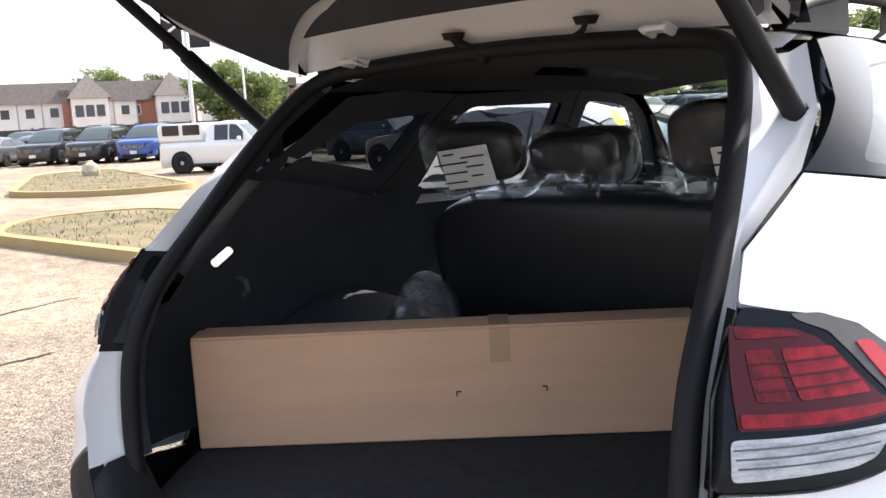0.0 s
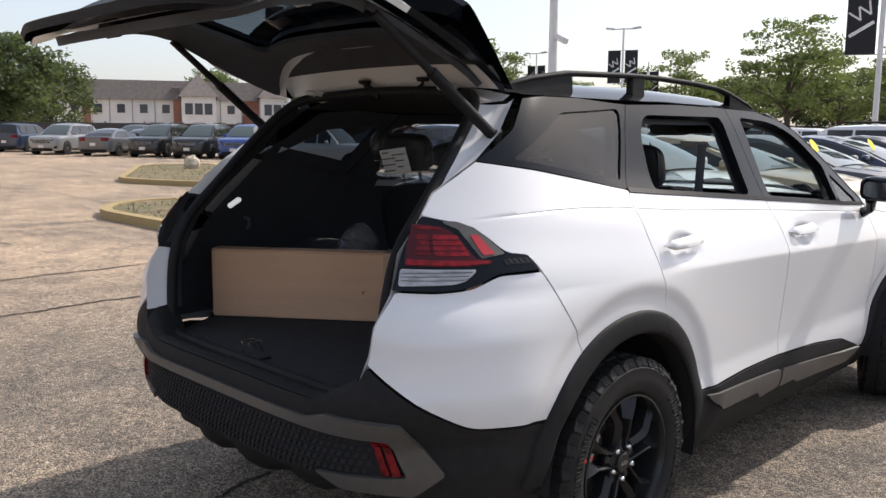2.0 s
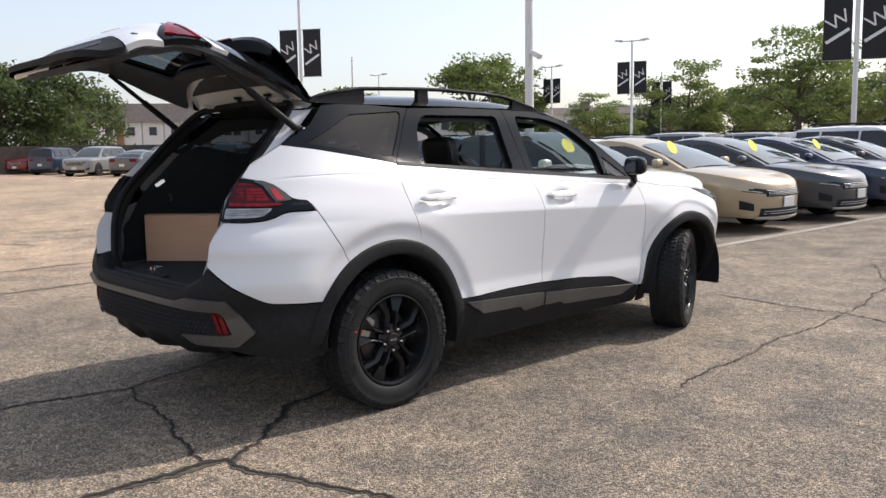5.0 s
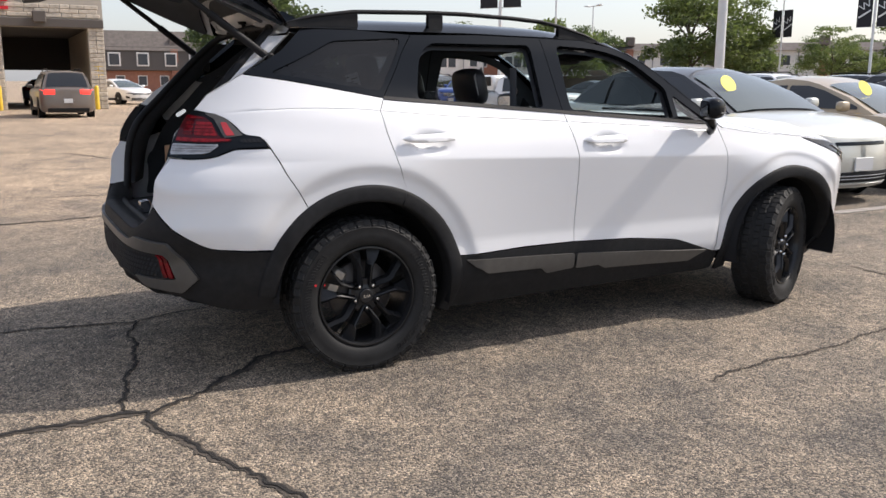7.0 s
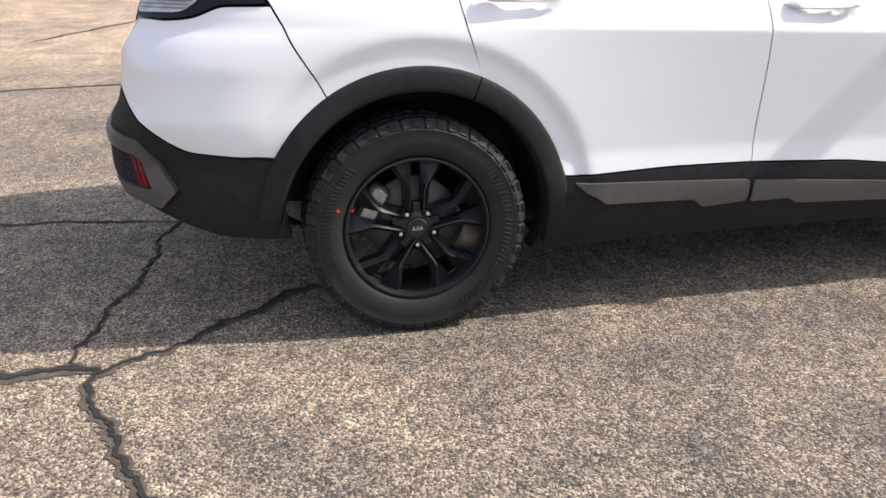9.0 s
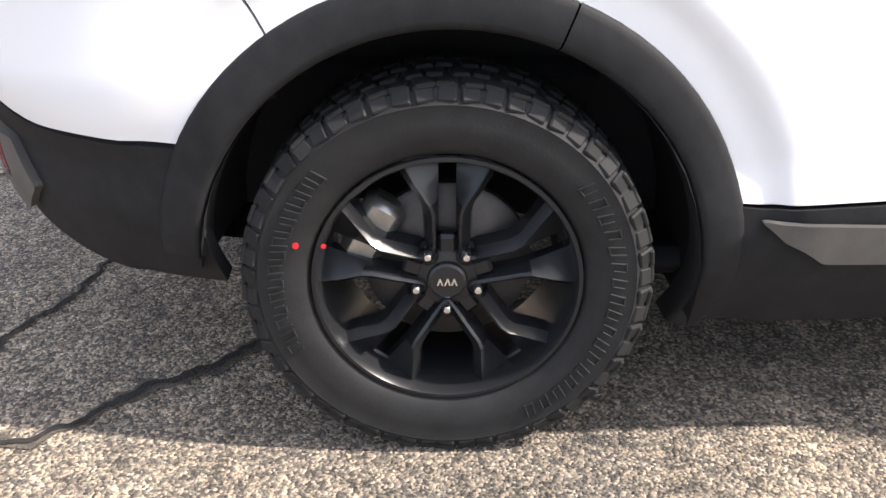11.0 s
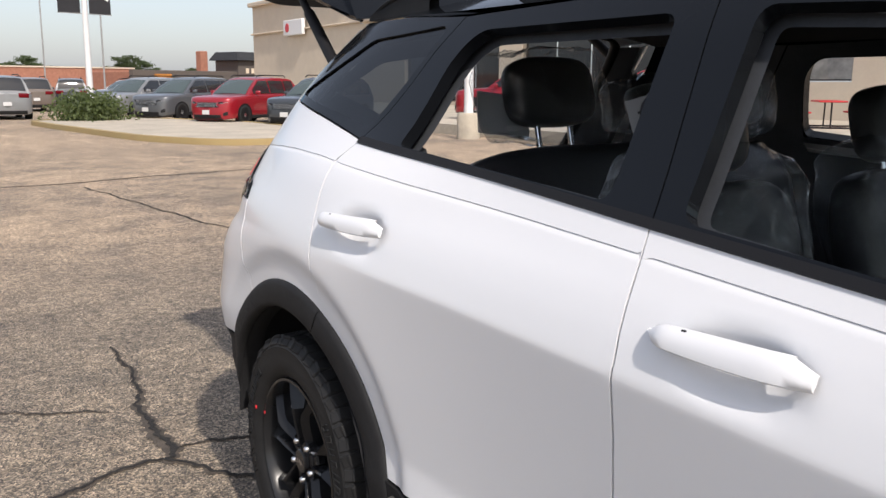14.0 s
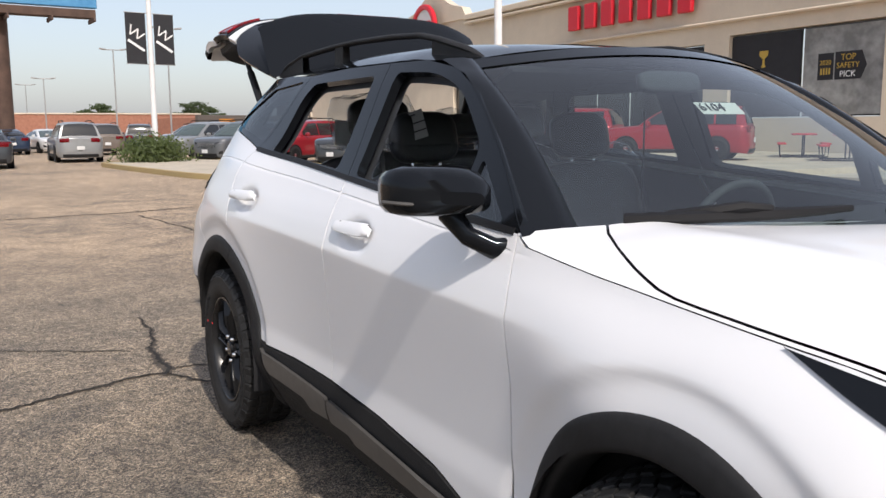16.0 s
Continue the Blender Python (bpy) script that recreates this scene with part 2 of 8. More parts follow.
def inset(poly, d):
    """Shrink a polygon by d."""
    p = np.array([c[:2] for c in poly])
    if area2(poly) < 0:
        p = p[::-1]
    a, c = np.roll(p, 1, 0), np.roll(p, -1, 0)
    t1, t2 = p - a, c - p
    t1 /= np.linalg.norm(t1, axis=1)[:, None] + 1e-9; t2 /= np.linalg.norm(t2, axis=1)[:, None] + 1e-9
    n = np.stack([-(t1 + t2)[:, 1], (t1 + t2)[:, 0]], 1)
    n /= np.maximum(np.linalg.norm(n, axis=1), 0.4)[:, None]
    return [tuple(v) for v in p + n * d]


def inside(poly, pts):
    p = np.array([c[:2] for c in poly]); q = np.roll(p, -1, 0)
    x, y = pts[:, 0][:, None], pts[:, 1][:, None]
    cross = ((p[:, 1] > y) != (q[:, 1] > y)) & (x < (q[:, 0] - p[:, 0]) * (y - p[:, 1]) / (q[:, 1] - p[:, 1] + 1e-12) + p[:, 0])
    return cross.sum(1) % 2 == 1


def edge_distance(poly, pts):
    p = np.array([c[:2] for c in poly]); q = np.roll(p, -1, 0)
    d = q - p
    t = np.clip(((pts[:, None, :] - p) * d).sum(2) / ((d * d).sum(1) + 1e-12), 0, 1)
    return np.linalg.norm(pts[:, None, :] - (p + t[..., None] * d), axis=2).min(1)


MIRRORED = []


def panel(outline, fn, step=0.04, thick=0.012, gap=0.0025, holes=(), lift=0.0, line=None):
    """A sheet cut to an outline in the (u, z) plane, carried onto the surface fn, its rim turned inwards."""
    from mathutils.geometry import delaunay_2d_cdt
    out = dense(inset(outline, gap), step * 0.8)
    hs = [dense(inset(h, -gap), step * 0.8) for h in holes]
    p = np.array(out)
    gx, gy = np.meshgrid(np.arange(p[:, 0].min(), p[:, 0].max(), step), np.arange(p[:, 1].min(), p[:, 1].max(), step))
    g = np.stack([gx.ravel(), gy.ravel()], 1)
    for row, offs in line or ():  # rows of points that keep a crease sharp
        g = g[np.abs(g[:, 1] - row(g[:, 0])) > step * .8]
        ux = np.arange(p[:, 0].min(), p[:, 0].max(), step * .8)
        g = np.concatenate([g] + [np.stack([ux, row(ux) + o], 1) for o in offs])
    g = g[inside(out, g)]
    if len(g):
        g = g[edge_distance(out, g) > min(step * 0.45, .006)]
    for h in hs:
        if len(g):
            g = g[~inside(h, g)]
        if len(g):
            g = g[edge_distance(h, g) > step * 0.45]
    vs = [Vector(v) for v in out]
    es = [(i, (i + 1) % len(out)) for i in range(len(out))]
    for h in hs:
        o = len(vs)
        vs += [Vector(v) for v in h]
        es += [(o + i, o + (i + 1) % len(h)) for i in range(len(h))]
    vs += [Vector(v) for v in g]
    V, _, F, *_ = delaunay_2d_cdt(vs, es, [], 1, 1e-6)
    V = np.array([tuple(v) for v in V])
    F = np.array([tuple(f) for f in F])
    c = V[F].mean(1)
    keep = inside(out, c)
    for h in hs:
        keep &= ~inside(h, c)
    F = F[keep]
    P = fn(V[:, 0], V[:, 1])
    e = 1e-3
    du = fn(V[:, 0] + e, V[:, 1]) - fn(V[:, 0] - e, V[:, 1])
    dz = fn(V[:, 0], V[:, 1] + e) - fn(V[:, 0], V[:, 1] - e)
    N = np.cross(du, dz) * (-1 if any(fn is m_ for m_ in MIRRORED) else 1)
    N /= np.linalg.norm(N, axis=1)[:, None] + 1e-12
    P = P + N * lift
    a, b, d = P[F[:, 0]], P[F[:, 1]], P[F[:, 2]]
    wrong = (np.cross(b - a, d - a) * N[F[:, 0]]).sum(1) < 0
    F[wrong] = F[wrong][:, ::-1]
    count = {}
    for f in F:
        for i in range(3):
            k = (int(f[i]), int(f[(i + 1) % 3]))
            count[k] = 1
    rim = [k for k in count if (k[1], k[0]) not in count]
    idx = {}
    verts = [tuple(v) for v in P]
    for k in rim:
        for v in k:
            if v not in idx:
                idx[v] = len(verts)
                verts.append(tuple(P[v] - N[v] * thick))
    faces = [tuple(int(i) for i in f) for f in F]
    if thick:
        faces += [(k[1], k[0], idx[k[0]], idx[k[1]]) for k in rim]
    return verts, faces


# ---- the white car: its skin as a surface over (u, z), u running along the side and round both ends ----
def smooth_table(zs, vs, sigma=0.02):
    z = np.linspace(zs[0], zs[-1], 400)
    v = np.interp(z, zs, vs)
    d = z[1] - z[0]
    k = np.exp(-0.5 * (np.arange(-60, 61) * d / sigma) ** 2); k /= k.sum()
    pad = np.concatenate([v[0] - (v[1:61][::-1] - v[0]), v, v[-1] + (v[-1] - v[-61:-1][::-1])])
    return z, np.convolve(pad, k, "valid")


T_W = smooth_table([.15, .25, .35, .42, .50, .58, .68, .78, .88, .9635, .975, 1.03, 1.08, 1.134, 1.2, 1.275, 1.4, 1.5, 1.57, 1.64],
                   [.76, .81, .866, .887, .889, .8800, .8865, .8942, .9020, .9085, .9058, .887, .864, .832, .795, .757, .70, .655, .617, .565], 0.0025)
T_SOFT = smooth_table([.15, .25, .35, .42, .50, .58, .68, .78, .88, .9635, .975, 1.03, 1.08, 1.134, 1.2, 1.275, 1.4, 1.5, 1.57, 1.64],
                   [.76, .81, .866, .887, .889, .8800, .8865, .8942, .9020, .9085, .9058, .887, .864, .832, .795, .757, .70, .655, .617, .565], 0.045)
T_REAR = smooth_table([.15, .25, .40, .50, .60, .66, .75, .85, .95, 1.05, 1.12, 1.2, 1.3, 1.4, 1.5, 1.57, 1.64],
                      [-.84, -.90, -.955, -.985, -.985, -.975, -.935, -.915, -.925, -.92, -.905, -.865, -.77, -.665, -.555, -.47, -.38], 0.02)
T_FRONT = smooth_table([.15, .25, .40, .60, .75, .88, .98, 1.06, 1.2], [3.40, 3.52, 3.63, 3.68, 3.69, 3.66, 3.60, 3.50, 3.3], 0.02)
Y0, Y1, AR, AF, NE = 0.3, 2.3, 1.25, 1.35, 4.0
ARCHES = ((0.006, 0.375), (2.780, 0.375))
RADII = ((0.508, 0.435, 0.578), (0.482, 0.412, 0.552))  # outer and inner edge of each arch trim, and the pressed line round it


def square(z):
    """How squarely the tail turns its corner at height z: most between bumper and lamps."""
    return NE + 2.0 * np.interp(z, [.58, .72, .88, 1.0], [0, 1, 1, 0])


# rear haunch: how far the flank swells out over the wheel, by height and by the way along the car
HAUNCH_Z, HAUNCH_Y = np.linspace(.10, 1.66, 157), np.linspace(-1.0, 1.4, 121)
HAUNCH = np.zeros((157, 121))
_rows = []
for row in ((.030, .030, .030, .020, .003), (.060, .050, .045, .030, .010), (.082, .065, .055, .040, .015), (.088, .070, .060, .035, .012), (.048, .060, .054, .022, .006), (.028, .032, .028, .010, .000), (.050, .088, .080, .030, .000), (.050, .020, .010, .000, .000), (.062, .018, .005, .000, .000), (.020, .0, .0, .0, .0)):
    _rows.append(np.interp(HAUNCH_Y, (-.44, 0, .2, .5, .8, 1.1), (*row, 0)))
for j in range(121):
    HAUNCH[:, j] = np.interp(HAUNCH_Z, (.15, .35, .5, .63, .87, 1.07, 1.195, 1.275, 1.375, 1.6), [r[j] for r in _rows])
for _ in range(3):
    for ax, k in ((0, 4), (1, 4)):
        HAUNCH = sum(np.take(HAUNCH, np.clip(np.arange(HAUNCH.shape[ax]) + d, 0, HAUNCH.shape[ax] - 1), ax) for d in range(-k, k + 1)) / (2 * k + 1)


def haunch(y, z):
    fy, fz = np.clip((y + 1.0) / .02, 0, 119.999), np.clip((z - .10) / .01, 0, 155.999)
    iy, iz = fy.astype(int), fz.astype(int)
    a, b = fy - iy, fz - iz
    return HAUNCH[iz, iy] * (1 - a) * (1 - b) + HAUNCH[iz, iy + 1] * a * (1 - b) + HAUNCH[iz + 1, iy] * (1 - a) * b + HAUNCH[iz + 1, iy + 1] * a * b


def smoothstep(t):
    t = np.clip(t, 0, 1)
    return t * t * (3 - 2 * t)


def flare(y, z):
    """Swell of the front wing over its wheel, drawn in again below the bonnet."""
    along = smoothstep((y - 2.24) / .42) * (1 - smoothstep((y - 3.12) / .40))
    return along * ((.056 + .034 * smoothstep((y - 2.72) / .40)) * smoothstep((z - .25) / .35) * (1 - smoothstep((z - .78) / .26)) - .014 * np.exp(-((z - 1.05) / .06) ** 2))


def body(u, z):
    u, z = np.asarray(u, float), np.asarray(z, float)
    sl = np.exp(-((z - .95) / .16) ** 4)
    zc = z + 0.028 * (np.clip(u + Y0, -.2, 2.6) - 1.25) * sl
    f = np.clip(np.maximum((.52 - u - Y0) / .40, (u + Y0 - 2.10) / .45), 0, 1)
    w = np.interp(zc, *T_W) * (1 - f * f * (3 - 2 * f)) + np.interp(zc, *T_SOFT) * f * f * (3 - 2 * f)
    pr, pf = np.clip(-u / AR, 0, math.pi), np.clip((u - (Y1 - Y0)) / AF, 0, math.pi)
    ph = np.where(u < 0, pr, pf)
    c, s = np.cos(ph), np.sin(ph)
    ne = np.where(u < 0, square(z), NE)
    d = (np.abs(c) ** ne + np.abs(s) ** ne) ** (-1 / ne)
    x = w * c * d
    y = np.where(u < 0, Y0 - (Y0 - np.interp(z, *T_REAR)) * s * d, np.where(u > Y1 - Y0, Y1 + (np.interp(z, *T_FRONT) - Y1) * s * d, u + Y0))
    x = x * (1 - 0.010 * ((np.clip(y, -0.6, 3.2) - 1.2) / 1.2) ** 2)
    for (cy, cz), (_, _, pressed) in zip(ARCHES, RADII):
        r = np.hypot(y - cy, z - cz)
        x = x - np.sign(c) * 0.016 / (1 + np.exp(np.clip((r - pressed) / 0.008, -40, 40))) * np.clip(np.abs(c) * 2, 0, 1)
    k = np.clip((np.abs(c) - .62) / .23, 0, 1)
    x = x + np.sign(c) * haunch(y, z + 0 * y) * k * k * (3 - 2 * k)
    x = x + np.sign(c) * flare(y, z + 0 * y) * k * k * (3 - 2 * k)
    x = x - np.sign(c) * np.interp(u, WAIST_U, WAIST_D) * np.clip(1 - np.abs(z - np.interp(u, WAIST_U, WAIST_Z)) / .0024, 0, 1)
    for hy, hz in ((.345, 1.066), (1.405, 1.031)):
        x = x - np.sign(c) * 0.026 * np.exp(-np.abs((y - hy) / .092) ** 5 - np.abs((z - hz) / (.041 - .012 * np.clip((y - hy) / .09, -1, 1) ** 2)) ** 5)
    return np.stack([x, y, z], -1)


def crease(u):
    return .9635 - 0.028 * (np.clip(u + Y0, -.2, 2.6) - 1.25)


def A(y, z, *r):
    """(u, z) of a point on the right side at y."""
    if y >= Y0:
        if y <= Y1:
            return (y - Y0, z, *r)
        s = min(0.9999, (y - Y1) / (float(np.interp(z, *T_FRONT)) - Y1))
        return (Y1 - Y0 + AF * math.atan2(s, (1 - s ** NE) ** (1 / NE)), z, *r)
    s = min(0.9999, (Y0 - y) / (Y0 - float(np.interp(z, *T_REAR))))
    ne = float(square(z))
    return (-AR * math.atan2(s, (1 - s ** ne) ** (1 / ne)), z, *r)


# fine groove along the waist: height and depth
WAIST = [(y, float(np.interp(y, [-.60, -.50, -.40, -.30, -.17, .03, .146, .25, .45, .60, 1.162, 2.18, 2.6, 3.1], [1.207, 1.217, 1.223, 1.227, 1.228, 1.221, 1.210, 1.202, 1.186, 1.177, 1.145, 1.081, 1.047, .991]))) for y in np.linspace(-.60, 3.1, 75)]
WAIST_U = [A(y, z)[0] for y, z in WAIST]
WAIST_Z = [z for y, z in WAIST]
WAIST_D = [.0042 * min(1, max(0, (y + .60) / .30), max(0, (2.26 - y) / .04)) for y, z in WAIST]


def waist(u):
    return np.interp(u, WAIST_U, WAIST_Z)


CREASES = ((crease, (-.010, -.002, .002, .010)), (waist, (-.012, -.0024, 0, .0024, .012)))


def B(x, z, *r):
    """(u, z) of a point on the rear end at x."""
    c = max(-0.9999, min(0.9999, x / float(np.interp(z, *T_W))))
    ne = float(square(z))
    return (-AR * math.atan2((1 - abs(c) ** ne) ** (1 / ne), c), z, *r)


def flipped(fn):
    def mirrored(u, z):
        p = fn(u, z)
        return p * np.array([-1.0, 1.0, 1.0])
    MIRRORED.append(mirrored)
    return mirrored


def arc(k, r, a0, a1, n=12):
    """Points on a wheel arch of radius r, by degrees from the front, upwards."""
    cy, cz = ARCHES[k]
    return [A(cy + r * math.cos(radians(a)), cz + r * math.sin(radians(a)), 0.0) for a in np.linspace(a0, a1, n)]


CAR_POSE = pose(0, 0, 0)
car = thing("sport_utility_car", "white SUV with black roof and raised tailgate on the asphalt", "car", m=CAR_POSE)


def skin(name, outline, mat, label="", parent=None, fn=body, both=True, r=0.02, **kw):
    """A panel on the right side and, mirrored, on the left."""
    o = rounded(outline, r)
    made = []
    for f in ((fn, flipped(fn)) if both else (fn,)):
        v, q = panel(o, f, **kw)
        made.append(part(name, mesh_of(name, v, q, 50), mat, parent or car, label))
    return made


RO, RF = RADII[0][0], RADII[1][0]
a_of = lambda k, y, z: math.degrees(math.atan2(z - ARCHES[k][1], y - ARCHES[k][0]))
seam_r = [(.150, 1.270), (.110, 1.215), (.119, 1.12), (.154, .985), (.206, .850)]
seam_b = [(1.165, 1.192), (1.184, 1.088), (1.198, .99), (1.203, .87), (1.198, .66), (1.198, .519)]
seam_f = [(2.215, 1.118), (2.256, .968), (2.273, .80), (2.258, .60), (2.250, .37)]

door_rear = [A(*p, .0) for p in seam_r[:-1]] + arc(0, RO, a_of(0, .206, .850), a_of(0, .50, .512), 8) + [A(.53, .508, 0), A(.88, .519, 0)] + [A(*p, 0) for p in seam_b[::-1]] + [A(.6, 1.236, 0)]
door_front = [A(*p, 0) for p in seam_b] + [A(1.58, .505, .05), A(1.915, .471, .05), A(2.245, .366, 0)] + [A(*p, 0) for p in seam_f[::-1][1:]] + [A(2.0, 1.130, 0), A(1.6, 1.16, 0)]
skin("rear_door", door_rear, M_WHITE, "white painted door skin", step=0.018, line=CREASES)
skin("front_door", door_front, M_WHITE, "white painted door skin", step=0.018, line=CREASES)
quarter = [A(*p, 0) for p in seam_r] + arc(0, RO, a_of(0, .206, .85), a_of(0, -.276, .795), 12) + [A(-.425, 1.062, 0), A(-.448, 1.100, .01), A(-.520, 1.110, .02), A(-.542, 1.144, .02), A(-.576, 1.183, .03), A(-.645, 1.207, .03), B(.638, 1.222, .01), A(-.629, 1.284, .0), A(-.477, 1.377, .0), A(-.30, 1.350, 0), A(-.129, 1.321, 0)]
skin("rear_quarter_panel", quarter, M_WHITE, "white painted quarter panel", step=0.016, line=CREASES)
corner = [A(-.425, 1.060, 0)] + arc(0, RO, a_of(0, -.276, .795), a_of(0, -.425, .612), 5) + [A(-.699, .636, .03), B(.650, .812, .004), B(.660, .92, .02), B(.668, 1.016, .01), A(-.734, 1.014, .01), (-.935, 1.018, .03), (-.890, 1.026, .03), (-.858, 1.040, .03), (-.818, 1.058, .02)]
skin("bumper_corner", corner, M_WHITE, "white painted bumper corner", step=0.020)

# front wing, up to the bonnet's shoulder
shoulder = [(2.215, 1.118), (2.255, 1.094), (2.5, 1.062), (2.8, 1.033), (3.05, 1.010), (3.25, .980)]
wing = [A(*p, 0) for p in seam_f] + arc(1, RF, 180.5, a_of(1, 3.258, .44), 24) + [A(3.36, .44, .005), A(3.36, .86, .02)] + [A(*p, 0) for p in shoulder[::-1]]
skin("front_wing", wing, M_WHITE, "white painted front wing", step=0.015, gap=0.0026, line=CREASES)
nose_u = A(3.36, .70)[0]
END_U = Y1 - Y0 + AF * math.pi / 2
nose = [(nose_u, .45), (2 * END_U - nose_u, .45), (2 * END_U - nose_u, .88), (nose_u, .88)]
v, q = panel(nose, body, step=0.05)
part("front_bumper", mesh_of("front_bumper", v, q, 50), M_WHITE, car, "white painted bumper")
chin = [(A(3.22, .5)[0], .22), (2 * END_U - A(3.22, .5)[0], .22), (2 * END_U - A(3.22, .5)[0], .45), (A(3.22, .5)[0], .45)]
v, q = panel(chin, body, step=0.05)
part("front_valance", mesh_of("front_valance", v, q, 50), M_PLASTIC, car)
grille = [(END_U - .62, .55), (END_U + .62, .55), (END_U + .72, .80), (END_U - .72, .80)]
v, q = panel(rounded(grille, .05), body, step=0.06, lift=0.012, thick=0.02)
part("grille", mesh_of("grille", v, q, 50), M_PLASTIC, car, "black radiator grille")

# bonnet with shoulders
us = np.linspace(A(2.215, 1.118)[0], END_U, 40)
zs_sh = np.interp(us, [A(*p)[0] for p in shoulder] + [A(3.42, .92)[0], END_U], [p[1] for p in shoulder] + [.925, .875])
rise = np.interp(us, [A(y, 1.06)[0] for y in (2.215, 2.255, 2.5, 2.8, 3.05, 3.25, 3.45)], [0, .018, .036, .039, .030, .005, .0])
edge_pts = body(us, zs_sh)


def seam_at(f):
    return float(np.interp(f, [0, .10, .165, .205, .235, 1], [.200, .108, .050, .022, .012, .012]))


def bonnet_rows(t0, t1, n, side):
    """Rows across the bonnet; t0 and t1 as functions of the way along its edge."""
    rows = []
    for k in np.linspace(0, 1, n):
        row = []
        for i, e in enumerate(edge_pts):
            f = i / (len(edge_pts) - 1)
            t = t0(f) + (t1(f) - t0(f)) * k
            h = 0.055 * (1 - f) + 0.07 * f - 0.020 * max(0, 1 - f / .25) + rise[i]
            y = e[1] + 0.30 * (1 - (1 - t) ** 2) * (1 - f) ** 3
            ridge = 0.010 * math.exp(-((t - .30) / .06) ** 2)
            row.append((e[0] * (1 - t) * side, y, e[2] + h * (1 - (1 - t) ** 5) - 0.03 * t * (1 - f) ** 3 + ridge))
        rows.append(row)
    return rows


one, nil = (lambda f: 1.0), (lambda f: 0.0)
for side in (1, -1):
    part("wing_top", mesh_of("wing_top", *sheet(bonnet_rows(nil, lambda f: seam_at(f) - .0035, 8, side), flip=side < 0), 60), M_WHITE, car)
both = bonnet_rows(lambda f: seam_at(f) + .0035, one, 22, 1) + bonnet_rows(lambda f: seam_at(f) + .0035, one, 22, -1)[::-1][1:]
part("bonnet", mesh_of("bonnet", *sheet(both), 60), M_WHITE, car, "white bonnet with a raised shoulder line")
part("bonnet_seam", mesh_of("bonnet_seam", *join(*[sheet([[(p[0], p[1], p[2] - 0.010) for p in r] for r in bonnet_rows(lambda f: max(0, seam_at(f) - .009), lambda f: seam_at(f) + .009, 3, s)]) for s in (1, -1)]), 0), M_SEAL, car)

# head lamps
for f in (body, flipped(body)):
    o = rounded([A(2.93, 1.018), A(3.20, .984), A(3.42, .922), A(3.52, .88), A(3.54, .82), A(3.38, .862), A(3.20, .925), A(3.06, .972)], .02)
    v, q = panel(o, f, step=0.03, lift=0.006)
    hl = part("head_lamp", mesh_of("head_lamp", v, q, 50), M_GLOSS, car, "black head lamp with clear lens bar")
    v, q = panel(rounded([A(3.20, .962), A(3.42, .905), A(3.42, .886), A(3.26, .936)], .01), f, step=0.03, lift=0.012)
    part("lens", mesh_of("lens", v, q, 50), M_CLEARLENS, hl)

# dark frames of the windows, with real openings
hole_r = [(.335, 1.268), (.395, 1.466, .04), (.462, 1.532, .05), (1.050, 1.533, .03), (1.050, 1.216, .03)]
hole_f = [(1.222, 1.205, .03), (1.222, 1.535, .03), (1.50, 1.520, .10), (1.70, 1.462, .10), (1.905, 1.310, .03), (1.905, 1.152, .02)]
hole_t = [(1.945, 1.148, .01), (1.945, 1.275, .02), (2.14, 1.135, .02)]
hole_q = [(-.360, 1.385, .02), (-.045, 1.530, .03), (.318, 1.552, .04), (.142, 1.305, .02)]
AH = lambda l: rounded([A(*p) for p in l], .02)
rear_frame = [A(*p, 0) for p in ((.150, 1.270), (.372, 1.572), (.75, 1.582), (1.128, 1.575), (1.165, 1.192), (.6, 1.236))]
skin("rear_window_frame", rear_frame, M_GLOSS, "gloss black window frame", step=0.035, holes=[AH(hole_r)], thick=0.03)
front_frame = [A(*p, 0) for p in ((1.165, 1.192), (1.128, 1.575), (1.40, 1.568), (1.62, 1.530), (1.80, 1.452), (1.98, 1.330), (2.215, 1.150), (2.215, 1.118), (2.0, 1.130), (1.6, 1.160))]
skin("front_window_frame", front_frame, M_GLOSS, "gloss black window frame", step=0.035, holes=[AH(hole_f), AH(hole_t)], thick=0.03)
d_trim = [A(*p, 0) for p in ((-.477, 1.377), (-.30, 1.478), (-.175, 1.588), (.1, 1.588), (.372, 1.572), (.150, 1.270), (-.129, 1.321), (-.30, 1.350))]
skin("pillar_trim", d_trim, M_GLOSS, "gloss black rear pillar trim", step=0.035, holes=[AH(hole_q)], thick=0.03)
for f in (body, flipped(body)):
    v, q = panel(inset(AH(hole_q), -.012), f, step=0.05, thick=0, lift=-0.006)
    part("quarter_glass", mesh_of("quarter_glass", v, q, 50), M_TINT, car, "tinted quarter glass")
    v, q = panel(inset(AH(hole_t), -.012), f, step=0.05, thick=0, lift=-0.006)
    part("vent_glass", mesh_of("vent_glass", v, q, 50), M_GLASS, car)
    sill = [(.15, 1.262), (.6, 1.228), (1.165, 1.184), (1.6, 1.152), (2.0, 1.122), (2.2, 1.111), (2.2, 1.127), (2.0, 1.138), (1.6, 1.168), (1.165, 1.200), (.6, 1.244), (.15, 1.278)]
    v, q = panel([A(*p) for p in sill], f, step=0.04, thick=0.01, gap=0, lift=0.004)
    part("waist_seal", mesh_of("waist_seal", v, q, 40), M_SEAL, car)

# wheel arches and sills in grained plastic
def arch_section(outer, inner):
    return (outer + .004, -.006), (outer + .003, .004), (outer - .002, .010), (outer - .012, .013), (inner + .014, .018), (inner + .004, .014), (inner - .001, .004), (inner - .003, -.06)


